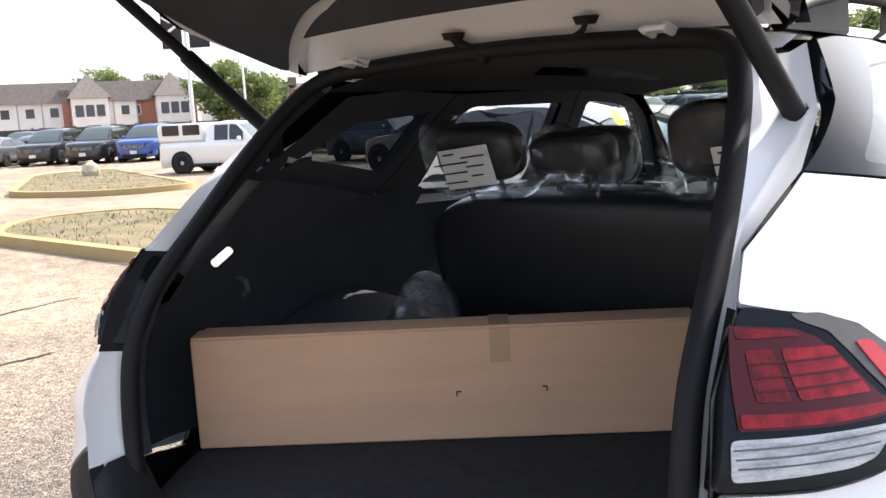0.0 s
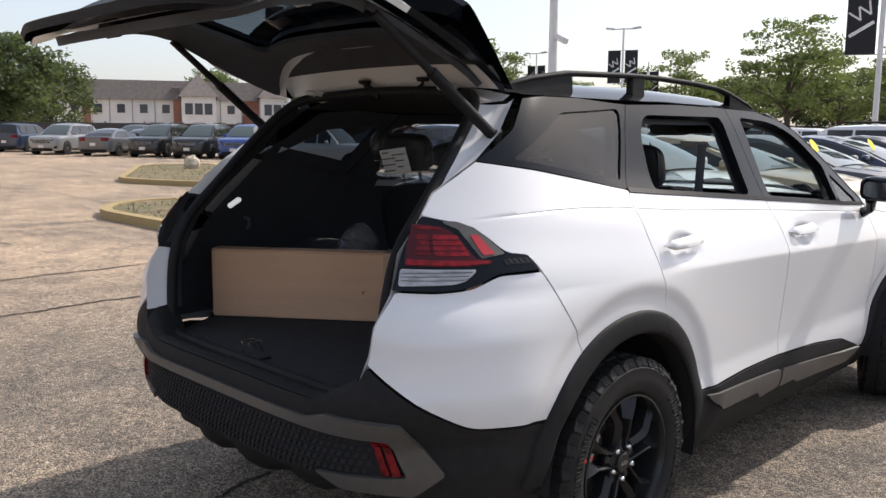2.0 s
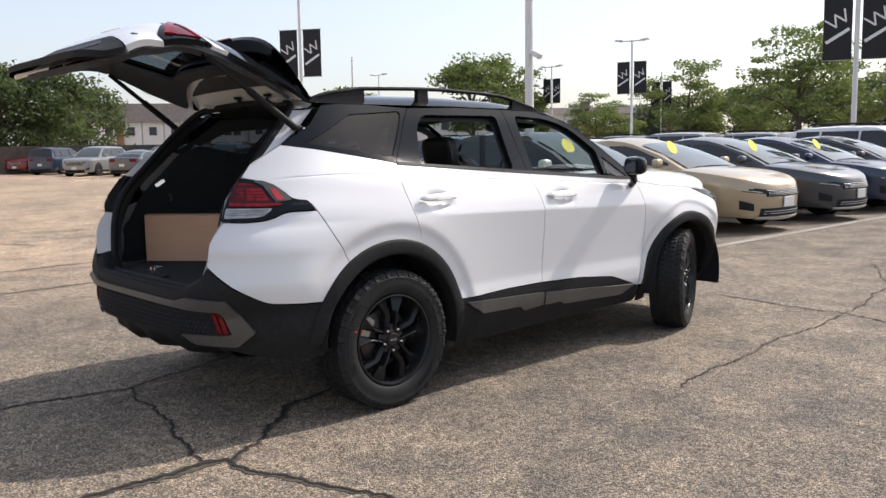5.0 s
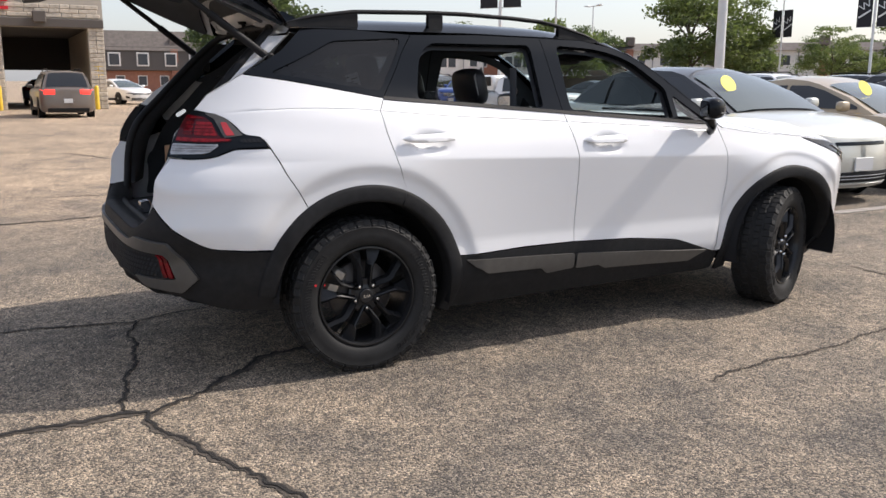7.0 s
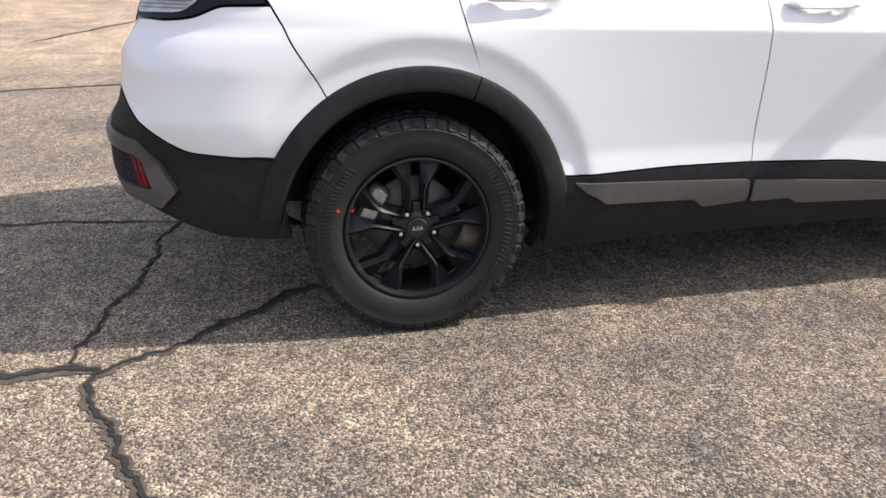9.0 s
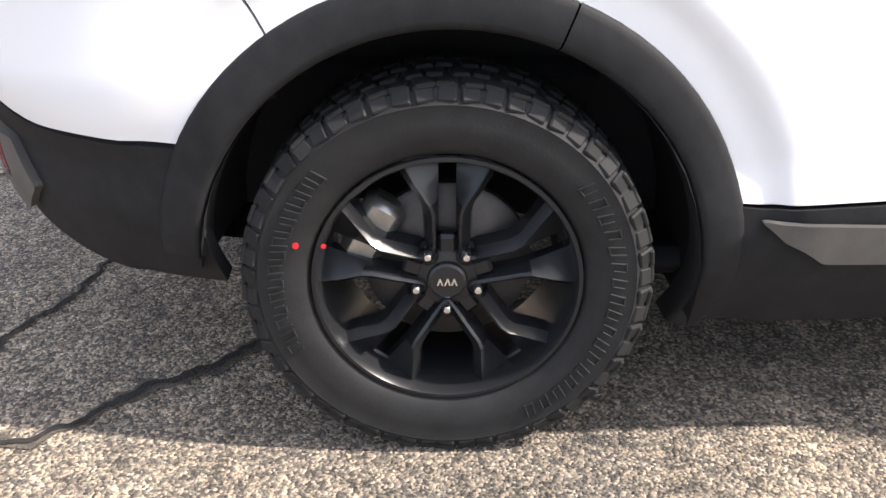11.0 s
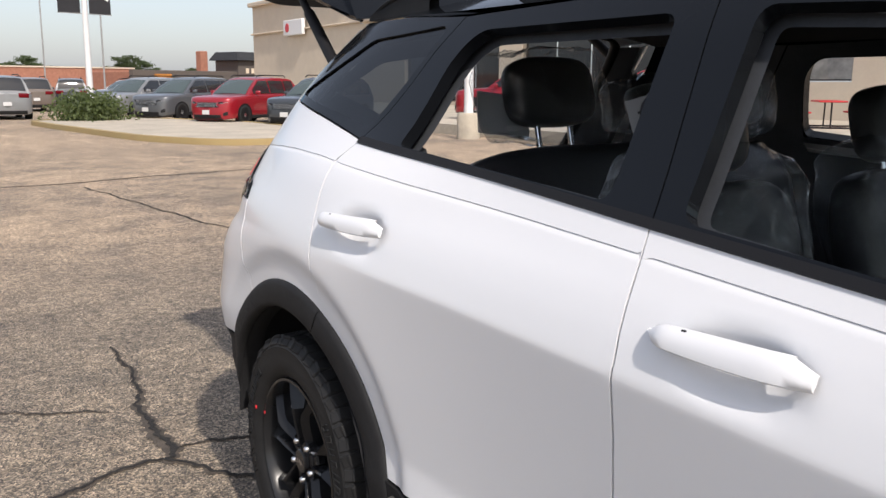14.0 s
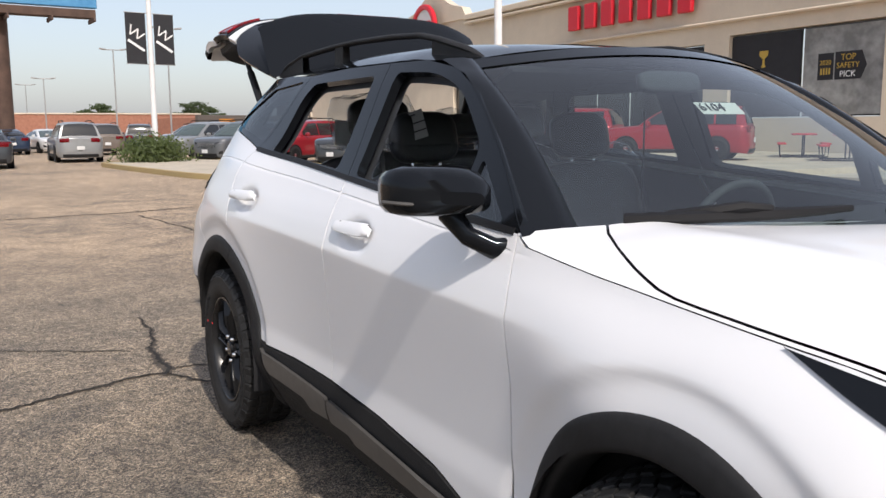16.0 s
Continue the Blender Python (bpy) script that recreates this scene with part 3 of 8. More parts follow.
for k, spans in ((0, ((-19, 67.6), (68.0, 176))), (1, ((-2, 196),))):
    for a0, a1 in spans:
        for s in (1, -1):
            rows = []
            for a in np.linspace(a0, a1, int((a1 - a0) / 4) + 2):
                row = []
                for r, o in arch_section(*RADII[k][:2]):
                    y, z = ARCHES[k][0] + r * math.cos(radians(a)), ARCHES[k][1] + r * math.sin(radians(a))
                    p_ = body(A(y, z)[0], z)
                    row.append((s * (p_[0] + o), p_[1], p_[2]))
                rows.append(row)
            part("wheel_arch_trim", mesh_of("wheel_arch_trim", *sheet(rows, flip=s > 0), 50), M_PLASTIC, car, "grained black wheel arch trim")
sill_panel = [A(.490, .508, .0), A(.53, .503, 0), A(.88, .514, 0), A(1.198, .514, 0), A(1.58, .500, 0), A(1.915, .466, 0), A(2.262, .362, 0), A(2.28, .26, .03), A(.47, .235, .03), A(.478, .35, 0)]
skin("sill_trim", sill_panel, M_PLASTIC, "grained black sill trim", step=0.035, thick=0.05, lift=0.006, gap=0)
for seg in ([(.525, .488), (1.190, .459), (1.190, .385), (1.02, .372), (.98, .405), (.64, .415)], [(1.206, .458), (2.15, .398), (2.02, .345), (1.40, .362), (1.36, .385), (1.206, .380)]):
    skin("sill_inlay", [A(*p) for p in seg], M_TRIMSILVER, "satin grey sill inlay", step=0.04, thick=0.012, lift=0.022, gap=0, r=.015)
# rear bumper wrapping round the tail
top_r = [A(-.425, .610, 0), A(-.699, .634, .03), B(.650, .807, .004), B(.615, .742, .08), B(.50, .690, .10)]
low_r = [A(-.400, .335, 0), A(-.60, .340, .1), A(-.80, .40, .1), B(.56, .440, .05), B(.30, .452, .05)]
mirror_u = lambda p: (-AR * math.pi - p[0], *p[1:])
bumper = top_r + [mirror_u(p) for p in top_r[::-1]] + [mirror_u(p) for p in low_r] + low_r[::-1]
v, q = panel(rounded(bumper, .02), body, step=0.035, thick=0.03)
rear_bumper = part("rear_bumper", mesh_of("rear_bumper", v, q, 50), M_PLASTIC, car, "grained black rear bumper")
low_mesh = [B(.70, .472, .02), B(.20, .466, .02), B(-.20, .466, .02), B(-.70, .472, .02), B(-.72, .53, .02), B(-.70, .608, .02), B(.70, .608, .02), B(.72, .53, .02)]
v, q = panel(rounded(low_mesh, .01), body, step=0.05, thick=0.0, lift=0.004, gap=0)
part("mesh_backing", mesh_of("mesh_backing", v, q, 50), M_WELL, rear_bumper)
hexes = []
for i in range(-30, 31):
    for j in range(6):
        xx, zz = (i + 0.5 * (j % 2)) * 0.0225, 0.474 + j * 0.0225
        if abs(xx) > 0.665 - 0.2 * abs(zz - .52):
            continue
        u0 = B(xx, zz)[0]
        p0, p1, p2, p3 = (body(u0 + du, zz + dz) for du, dz in ((-.008, -.001), (.008, -.001), (.008, .010), (-.008, .010)))
        out = np.array([0, -0.012, -0.002])
        hexes.append(([p0, p1, p2, p3, p0 + out, p1 + out, p2 + out * .4, p3 + out * .4], [(4, 5, 6, 7), (0, 1, 5, 4), (1, 2, 6, 5), (2, 3, 7, 6), (3, 0, 4, 7)]))
part("bumper_mesh", mesh_of("bumper_mesh", *join(*hexes), 0), M_PLASTIC, rear_bumper, "black honeycomb insert")
band = [B(.737, .655, .008), A(-.735, .500, .012), A(-.790, .430, .012), B(.56, .438, .012), B(.49, .482, .01), B(.69, .486, .006), B(.720, .492, .006), B(.695, .604, .008), B(.42, .612, .01)]
silver = band + [B(.40, .612, .01), B(-.40, .612, .01)] + [mirror_u(p) for p in band[::-1]] + [B(-.545, .662, .01), B(-.47, .640, .01), B(.47, .640, .01), B(.545, .662, .01)]
v, q = panel(rounded(silver, .01), body, step=0.035, thick=0.02, lift=0.016, gap=0)
part("bumper_band", mesh_of("bumper_band", v, q, 50), M_TRIMSILVER, rear_bumper, "satin grey bumper band")
for s in (1, -1):
    for dx in (0, .020):
        o = [B(s * (.658 + dx), .598), B(s * (.672 + dx), .598), B(s * (.692 + dx), .496), B(s * (.678 + dx), .492)]
        v, q = panel(o, body, step=0.03, thick=0.012, lift=0.016, gap=0)
        part("rear_reflector", mesh_of("rear_reflector", v, q, 0), M_REDDARK, rear_bumper, "red reflector bar")
# scalloped skid edge below
skid = []
for s in np.linspace(-1, 1, 33):
    wob = 0.022 * math.cos(s * 5 * math.pi)
    x = s * 0.62
    y = -0.935 + 0.16 * abs(s) ** 2.5
    skid.append([(x, y - .035, .462), (x, y - .02, .415 + wob), (x, y + .03, .375 + wob), (x, y + .16, .33), (x, y + .45, .30)])
part("skid_edge", mesh_of("skid_edge", *sheet(skid), 40), M_PLASTIC, rear_bumper)
# load sill from the bumper up to the opening
sill_rows = []
for s in np.linspace(-1, 1, 41):
    x = s * 0.62
    z_out = 0.690 if abs(s) < .8 else 0.690 + (abs(s) - .8) / .2 * .045
    e = body(B(x, z_out)[0], z_out)
    up = 0.0 if abs(s) < .8 else (abs(s) - .8) / .2
    i_y = -.858 + .03 * abs(s) ** 3
    sill_rows.append([e, (e[0] * .985, e[1] + .025, z_out + .010 + up * .02), (x * .97, (e[1] + i_y) / 2, z_out + .006 + up * .035), (x * .955, i_y, z_out - .012 + up * .06), (x * .95, i_y + .03, z_out - .03 + up * .06)])
part("load_sill", mesh_of("load_sill", *sheet(sill_rows), 50), M_PLASTIC, rear_bumper)

# rear lamps in the body corners
LAMP_PARTS = (
    ("lens_base", [(-1.036, 1.198), (-.957, 1.190), (-.931, 1.178), (-.909, 1.159), (-.891, 1.133), (-.871, 1.103), (-.826, 1.096), (-.838, 1.086), (-.898, 1.082), (-.954, 1.082), (-1.007, 1.084), (-1.064, 1.086)], M_REDBLACK, .009),
    ("lens_surround", [(-.957, 1.206), (-.917, 1.204), (-.866, 1.186), (-.836, 1.161), (-.793, 1.119), (-.790, 1.113), (-.856, 1.102), (-.886, 1.150), (-.911, 1.182), (-.949, 1.198)], M_TRIMSILVER, .008),
    ("red_lens", [(-1.032, 1.196), (-.960, 1.187), (-.950, 1.180), (-1.032, 1.182)], M_REDDARK, .0105),
    ("red_lens", [(-1.024, 1.170), (-.990, 1.169), (-.988, 1.112), (-1.030, 1.114)], M_REDDARK, .0105),
    ("red_lens", [(-.980, 1.169), (-.914, 1.166), (-.884, 1.110), (-.978, 1.112)], M_RED, .0105),
    ("light_bar", [(-1.056, 1.104), (-1.003, 1.101), (-.941, 1.099), (-.866, 1.097), (-.834, 1.0955), (-.841, 1.0886), (-.897, 1.0855), (-.953, 1.085), (-1.006, 1.087), (-1.060, 1.089)], M_RED, .0115),
    ("side_marker", [(-.880, 1.167), (-.857, 1.166), (-.817, 1.113), (-.850, 1.110)], M_REDPALE, .0105),
    ("clear_lens", [(-1.078, 1.078), (-.878, 1.075), (-.880, 1.067), (-.911, 1.043), (-.943, 1.036), (-1.090, 1.032)], M_CLEARLENS, .0105),
    ("vane_field", [(-.800, 1.098), (-.725, 1.101), (-.716, 1.083), (-.796, 1.083)], M_LAMPGREY, .0075))
for f in (body, flipped(body)):
    o = rounded([(-.950, 1.211, .03), (-.893, 1.199, .03), (-.848, 1.176, .03), (-.812, 1.146, .03), (-.782, 1.119, .02), (-.722, 1.110, .01), (-.696, 1.063, .008), (-.818, 1.059, .02), (-.858, 1.041, .03), (-.890, 1.027, .03), (-.935, 1.019, .03), A(-.734, 1.016, .01), B(.660, 1.018, .01), B(.655, 1.10, .01), B(.640, 1.220, .01)])
    v, q = panel(o, f, step=0.03, lift=0.006, thick=0.05)
    lamp = part("rear_lamp", mesh_of("rear_lamp", v, q, 50), M_GLOSS, car, "black rear lamp with red and clear lenses")
    for nm, pts, mat, lift in LAMP_PARTS:
        v, q = panel(rounded(pts, .010 if nm == "clear_lens" else .005), f, step=0.02, lift=lift, thick=0.003, gap=.0003)
        part(nm, mesh_of(nm, v, q, 50), mat, lamp)
    # fine steps behind the red glass and bars in the clear one
    for z, u0, u1 in ((1.124, -1.026, -.894), (1.138, -1.024, -.901), (1.153, -1.022, -.909)):
        v, q = panel([(u0, z), (u1, z - .001), (u1, z + .0012), (u0, z + .0022)], f, step=0.03, lift=0.0118, thick=0.001, gap=0)
        part("lens_rib", mesh_of("lens_rib", v, q, 0), M_REDBLACK, lamp)
    for z, u1 in ((1.046, -.915), (1.056, -.902), (1.066, -.890)):
        v, q = panel([(-1.078, z), (u1, z + .001), (u1, z + .0024), (-1.078, z + .0018)], f, step=0.03, lift=0.0125, thick=0.002, gap=0)
        part("lens_rib", mesh_of("lens_rib", v, q, 0), M_TRIMSILVER, lamp)
    for i in range(4):
        u = -.732 - i * .0165
        v, q = panel([(u, 1.086), (u + .006, 1.086), (u + .001, 1.098), (u - .006, 1.098)], f, step=0.03, lift=0.009, thick=0.002, gap=0)
        part("vane", mesh_of("vane", v, q, 0), M_SEAL, lamp)

# roof, windscreen and front pillars
ws_top = lambda a: (a * .578, 1.70 - .10 * a * a, 1.600 - .050 * a * a)
ws_low = lambda a: (a * .690, 2.60 - .34 * abs(a) ** 2.2, 1.118 - .012 * a * a)
ws = []
for v_ in np.linspace(0, 1, 14):
    row = []
    for a in np.linspace(-1, 1, 25):
        l, t = Vector(ws_low(a)), Vector(ws_top(a))
        row.append(tuple(l.lerp(t, v_) + Vector((0, .030, .045)) * 4 * v_ * (1 - v_) * .6))
    ws.append(row)
part("windscreen", mesh_of("windscreen", *sheet(ws), 60), M_WINDSCREEN, car, "clear windscreen")
frit = [[(x, y + .002, z + .003) for x, y, z in r] for r in ws[-2:]]
part("windscreen_band", mesh_of("windscreen_band", *sheet(frit), 60), M_GLOSS, car)
for s in (1, -1):
    rows = []
    for i, v_ in enumerate(np.linspace(0, 1, 14)):
        l = Vector(ws[i][-1]) if s > 0 else Vector(ws[i][0])
        yy, zz = np.interp(v_, [0, .25, .5, .75, 1], [2.235, 2.05, 1.87, 1.70, 1.50]), np.interp(v_, [0, .25, .5, .75, 1], [1.110, 1.262, 1.395, 1.500, 1.558])
        o = body(A(yy, zz)[0], zz); o = Vector((o[0] * s, o[1], o[2]))
        m_ = l.lerp(o, .5) + Vector((.012 * s, .012, .014))
        rows.append([l + Vector((-.012 * s, -.004, -.006)), l + Vector((.004 * s, .004, .006)), l.lerp(m_, .6), m_.lerp(o, .6), o + Vector((.001 * s, 0, .002)), o + Vector((-.04 * s, -.02, -.01))])
    part("front_pillar", mesh_of("front_pillar", *sheet(rows, flip=s > 0), 60), M_GLOSS, car, "gloss black front pillar")
roof_rows = []
ROOF_Y = np.linspace(0, 1, 22)
for v_ in ROOF_Y:
    row = []
    for a in np.linspace(-1, 1, 25):
        fx, fy, fz = ws_top(a)
        y = fy * (1 - v_) + (-.205 + .02 * a * a) * v_
        ze = np.interp(y, [-.25, .1, .7, 1.2, 1.5, 1.7], [1.590, 1.588, 1.586, 1.578, 1.560, 1.548])
        zc = np.interp(y, [-.25, .2, .7, 1.2, 1.5, 1.7], [1.640, 1.655, 1.658, 1.645, 1.622, 1.600])
        xe = np.interp(y, [-.25, .3, 1.2, 1.6], [.588, .604, .604, .578])
        row.append((a * xe, y, ze + (zc - ze) * (1 - abs(a) ** (2.4 + 3.2 * math.sin(math.pi * v_) ** .5))))
    roof_rows.append(row)
part("roof", mesh_of("roof", *sheet(roof_rows), 60), M_GLOSS, car, "gloss black roof panel")
part("sunroof_glass", mesh_of("sunroof_glass", *sheet([[(p[0] * .72, p[1], p[2] + .004) for p in r] for r in roof_rows[2:13]]), 60), M_GLOSS, car)
part("roof_lining", mesh_of("roof_lining", *sheet([[(p[0] * .97, p[1], p[2] - .035) for p in r] for r in roof_rows], flip=True), 60), M_HEADLINER, car)
for s in (1, -1):
    rail = []
    for y in np.linspace(-.24, 1.62, 40):
        h = np.interp(y, [-.24, -.10, .1, .5, 1.0, 1.3, 1.50, 1.62], [0, .030, .050, .058, .056, .045, .026, 0])
        zb = np.interp(y, [-.24, .1, .7, 1.2, 1.62], [1.605, 1.618, 1.622, 1.608, 1.546])
        c = Vector((s * np.interp(y, [-.24, .3, 1.62], [.535, .550, .535]), y, zb + h + .006))
        tp = max(.15, min(1, (1.64 - y) / .14, (y + .26) / .10))
        rail.append([c + Vector((math.cos(a) * .019 * tp, 0, math.sin(a) * .011 * tp)) for a in np.linspace(0, 2 * math.pi, 11)[:-1]])
    rl = part("roof_rail", mesh_of("roof_rail", *sheet(rail, closed=True), 60), M_PLASTIC, car, "black raised roof rail")
    for ya, yb in ((-.23, .12), (.50, .58), (1.30, 1.58)):
        rows = []
        for y in np.linspace(ya, yb, 9):
            zb = np.interp(y, [-.24, .1, .7, 1.2, 1.62], [1.596, 1.604, 1.604, 1.588, 1.538])
            zt_ = np.interp(y, [-.24, .1, .7, 1.2, 1.62], [1.605, 1.618, 1.622, 1.608, 1.546]) + np.interp(y, [-.24, -.10, .1, .5, 1.0, 1.3, 1.50, 1.62], [0, .030, .050, .058, .056, .045, .026, 0]) + .004
            xc = s * np.interp(y, [-.24, .3, 1.62], [.535, .550, .535])
            rows.append([(xc - .016, y, zb), (xc - .013, y, zt_), (xc + .013, y, zt_), (xc + .016, y, zb)])
        part("rail_foot", mesh_of("rail_foot", *sheet(rows, closed=True), 40), M_PLASTIC, rl)
part("aerial_fin", mesh_of("aerial_fin", *join(sheet([[(-.028, .10, 1.648), (.028, .10, 1.648)], [(-.022, 0, 1.675), (.022, 0, 1.675)], [(-.008, -.07, 1.710), (.008, -.07, 1.710)], [(-.010, -.10, 1.700), (.010, -.10, 1.700)], [(-.02, -.10, 1.640), (.02, -.10, 1.640)]]),
     ([(-.028, .10, 1.648), (-.022, 0, 1.675), (-.008, -.07, 1.710), (-.010, -.10, 1.700), (-.02, -.10, 1.640)], [(0, 1, 2, 3, 4)]), ([(.028, .10, 1.648), (.022, 0, 1.675), (.008, -.07, 1.710), (.010, -.10, 1.700), (.02, -.10, 1.640)], [(4, 3, 2, 1, 0)])), 30), M_GLOSS, car)
# cowl and wipers
cowl = [[(x, y + .04, z - .03), (x, y + .005, z + .004), (x * .995, y - .05, z + .012)] for x, y, z in (ws_low(a) for a in np.linspace(-1, 1, 25))]
part("cowl", mesh_of("cowl", *sheet(cowl), 40), M_WELL, car)
for x0, x1 in ((.63, .16), (.10, -.44)):
    a0, a1 = x0 / .69, x1 / .69
    pts = [Vector(ws_low(a0 + (a1 - a0) * f)) + Vector((0, .014 - .045 * f, .040 + .008 * f)) for f in np.linspace(0, 1, 8)]
    wp = part("wiper", mesh_of("wiper", *tube(pts, [.014] * 5 + [.012, .010, .008], 6), 50), M_SEAL, car, "black wiper blade and arm")
    part("wiper_arm", mesh_of("wiper_arm", *tube([pts[0] + Vector((-.10, .03, .0)), pts[3] + Vector((0, .015, .022)), pts[4] + Vector((0, 0, .012))], [.017, .012, .010], 6), 50), M_SEAL, wp)

# mirrors
for s in (1, -1):
    rings = []
    for y, rx, rz, ox, oz in ((1.905, .080, .044, 0, .0), (1.915, .094, .056, 0, 0), (1.955, .099, .060, .0, .003), (2.00, .093, .054, -.004, .002), (2.045, .072, .038, -.012, -.004), (2.07, .03, .015, -.02, -.008)):
        ring = []
        for a in np.linspace(0, 2 * math.pi, 25)[:-1]:
            ca, sa = math.cos(a), math.sin(a)
            d = (abs(ca) ** 4.2 + abs(sa) ** 4.2) ** (-1 / 4.2)
            ring.append((s * (.965 + ox + rx * ca * d), y + .09 + (.045 * (-ca * d)) * 1.0, 1.205 + oz + rz * sa * d))
        rings.append(ring)
    v, q = sheet(rings, closed=True, flip=s > 0)
    mi = part("door_mirror", mesh_of("door_mirror", v, q + [tuple(range(24)), tuple(len(v) - 24 + i for i in range(24))], 50), M_GLOSS, car, "gloss black door mirror")
    face = [(p[0], p[1] - .004, p[2]) for p in rings[0]]
    c = Vector((s * .965, rings[0][6][1], 1.195))
    part("mirror_glass", mesh_of("mirror_glass", [tuple(c + (Vector(p) - c) * .86 + Vector((0, -.004, 0))) for p in face], [tuple(range(24))[::-1] if s > 0 else tuple(range(24))], 0), M_CHROME, mi)
    arm = [(s * .815, 2.17, 1.075), (s * .86, 2.155, 1.078), (s * .905, 2.12, 1.105), (s * .925, 2.06, 1.160)]
    part("mirror_arm", mesh_of("mirror_arm", *tube(arm, [.034, .030, .028, .036], 12, flat=.75), 50), M_GLOSS, mi)
    part("turn_light", mesh_of("turn_light", *tube([(s * 1.070, 2.01, 1.185), (s * 1.04, 2.075, 1.183), (s * .97, 2.105, 1.181)], .0045, 6), 50), M_TRIMSILVER, mi)

# door handles in their recesses
for s, f in ((1, body), (-1, flipped(body))):
    for y1, z1 in ((.455, 1.070), (1.515, 1.035)):
        zm = z1 + .006
        P = lambda y, z, o: Vector((s * (float(np.interp(z + .028 * (y - 1.25), *T_W)) + float(haunch(np.array(y), np.array(z))) + o), y, z))
        y0, y1_ = y1 - .268, y1 + .010
        rings = []
        for t in np.linspace(0, 1, 23):
            y = y0 + (y1_ - y0) * t
            rise = 1 - (1 - min(1, t / .16)) ** 2
            top = zm + .010 + (.017 + .008 * t) * rise - .018 * max(0, (t - .86) / .14)
            low = zm + .008 - .013 * rise - .004 * math.sin(math.pi * t)
            off = .005 + .022 * min(1, rise) * (1 - .55 * max(0, (t - .72) / .28) ** 2)
            back = off - (.020 if .12 < t < .88 else .006)
            rings.append([P(y, top - .003, back), P(y, top, off - .008), P(y, top - .004, off - .001), P(y, top * .45 + low * .55, off + .002), P(y, low + .004, off - .002), P(y, low, off - .010), P(y, low + .003, back), P(y, (top + low) / 2, back - .002)])
        v, q = sheet(rings, closed=True, flip=s < 0)
        h = part("door_handle", mesh_of("door_handle", v, q + [tuple(range(8))[::-1] if s > 0 else tuple(range(8)), tuple(len(v) - 8 + i for i in range(8))], 60), M_WHITE, car, "white pull handle")
        part("key_cap", mesh_of("key_cap", *moved(box(.006, .012, .012, .002), Matrix.Translation(P(y0 + .075, zm + .022, .020))), 0), M_SEAL, h)


# ---- tailgate, swung up about its hinge ----
GATE_LIFT = -60.0
HINGE = Vector((0, -.215, 1.615))
G = Matrix.Translation(HINGE) @ Matrix.Rotation(radians(GATE_LIFT), 4, "X") @ Matrix.Translation(-HINGE)
G3, GT = np.array(G.to_3x3()), np.array(G.translation)


def gate_fn(u, z):
    return body(u, z) @ G3.T + GT


def gate_pts(vf):
    return moved(vf, G)


def symmetric(right):
    return right + [mirror_u(p) for p in right[::-1]]


gate_out = [B(.45, .705, .05), B(.645, .745, .06), B(.660, .84, .02), B(.668, .92, .02), B(.655, 1.01, .0), B(.640, 1.215, .0), A(-.632, 1.284, .0), A(-.480, 1.375, .0), A(-.215, 1.585, .02), B(.30, 1.612, .02)]
v, q = panel(rounded(symmetric(gate_out), .02), gate_fn, step=0.05, thick=0.0, lift=-0.045, gap=0.02, holes=[rounded(symmetric([B(.52, 1.27, .05), B(.47, 1.50, .05)]), .05)])
gate = part("tailgate", mesh_of("tailgate", v, q, 50), M_WHITE, car, "white tailgate with black spoiler, swung up")
v, q = panel(rounded(symmetric([B(.42, .76, .06), B(.595, .86, .06), B(.605, 1.18, .04), B(.59, 1.25, .03)]), .03), gate_fn, step=0.05, thick=-0.03, lift=-0.085)
part("gate_lining", mesh_of("gate_lining", v, q, 50), M_TRIM, gate, "black tailgate lining")
v, q = panel(rounded(symmetric([B(.605, 1.24, .03), B(.575, 1.555, .04)]), .05), gate_fn, step=0.05, thick=-0.02, lift=-0.07, holes=[rounded(symmetric([B(.48, 1.27, .05), B(.43, 1.49, .05)]), .05)])
part("glass_surround", mesh_of("glass_surround", v, q, 50), M_TRIM, gate)
lower = [B(.45, .705, .05), B(.645, .745, .06), B(.660, .838, .02), B(.55, .875, .06), B(.38, .925, .05)]
v, q = panel(rounded(symmetric(lower), .02), gate_fn, step=0.035, thick=0.03)
part("gate_cladding", mesh_of("gate_cladding", v, q, 50), M_PLASTIC, gate, "grained black plate recess")
recess = [B(.34, .735, .02), B(.40, .86, .03), B(.30, .905, .03)]
v, q = panel(rounded(symmetric(recess), .02), gate_fn, step=0.05, thick=0.02, lift=0.004)
part("plate_recess", mesh_of("plate_recess", v, q, 50), M_TRIM, gate)
white = [B(.38, .928, .05), B(.55, .878, .06), B(.660, .842, .0), B(.668, .92, .0), B(.655, 1.008, .0), B(.60, 1.020, .02), B(.43, 1.165, .03), B(.36, 1.188, .02)]
v, q = panel(rounded(symmetric(white), .02), gate_fn, step=0.035, thick=0.03)
part("gate_skin", mesh_of("gate_skin", v, q, 50), M_WHITE, gate, "white painted tailgate skin")
v, q = panel(symmetric([B(.36, 1.190, .0), B(.62, 1.200, .0), B(.636, 1.214, .0), B(.3, 1.212, .0)]), gate_fn, step=0.035, thick=0.02, lift=0.004, gap=0)
part("lamp_bar", mesh_of("lamp_bar", v, q, 50), M_GLOSS, gate)
ledge = [B(.3, 1.214, .0), B(.636, 1.217, .0), A(-.632, 1.282, .0), B(.585, 1.262, .02), B(.40, 1.240, .03)]
v, q = panel(rounded(symmetric(ledge), .01), gate_fn, step=0.035, thick=0.02)
part("gate_ledge", mesh_of("gate_ledge", v, q, 50), M_WHITE, gate)
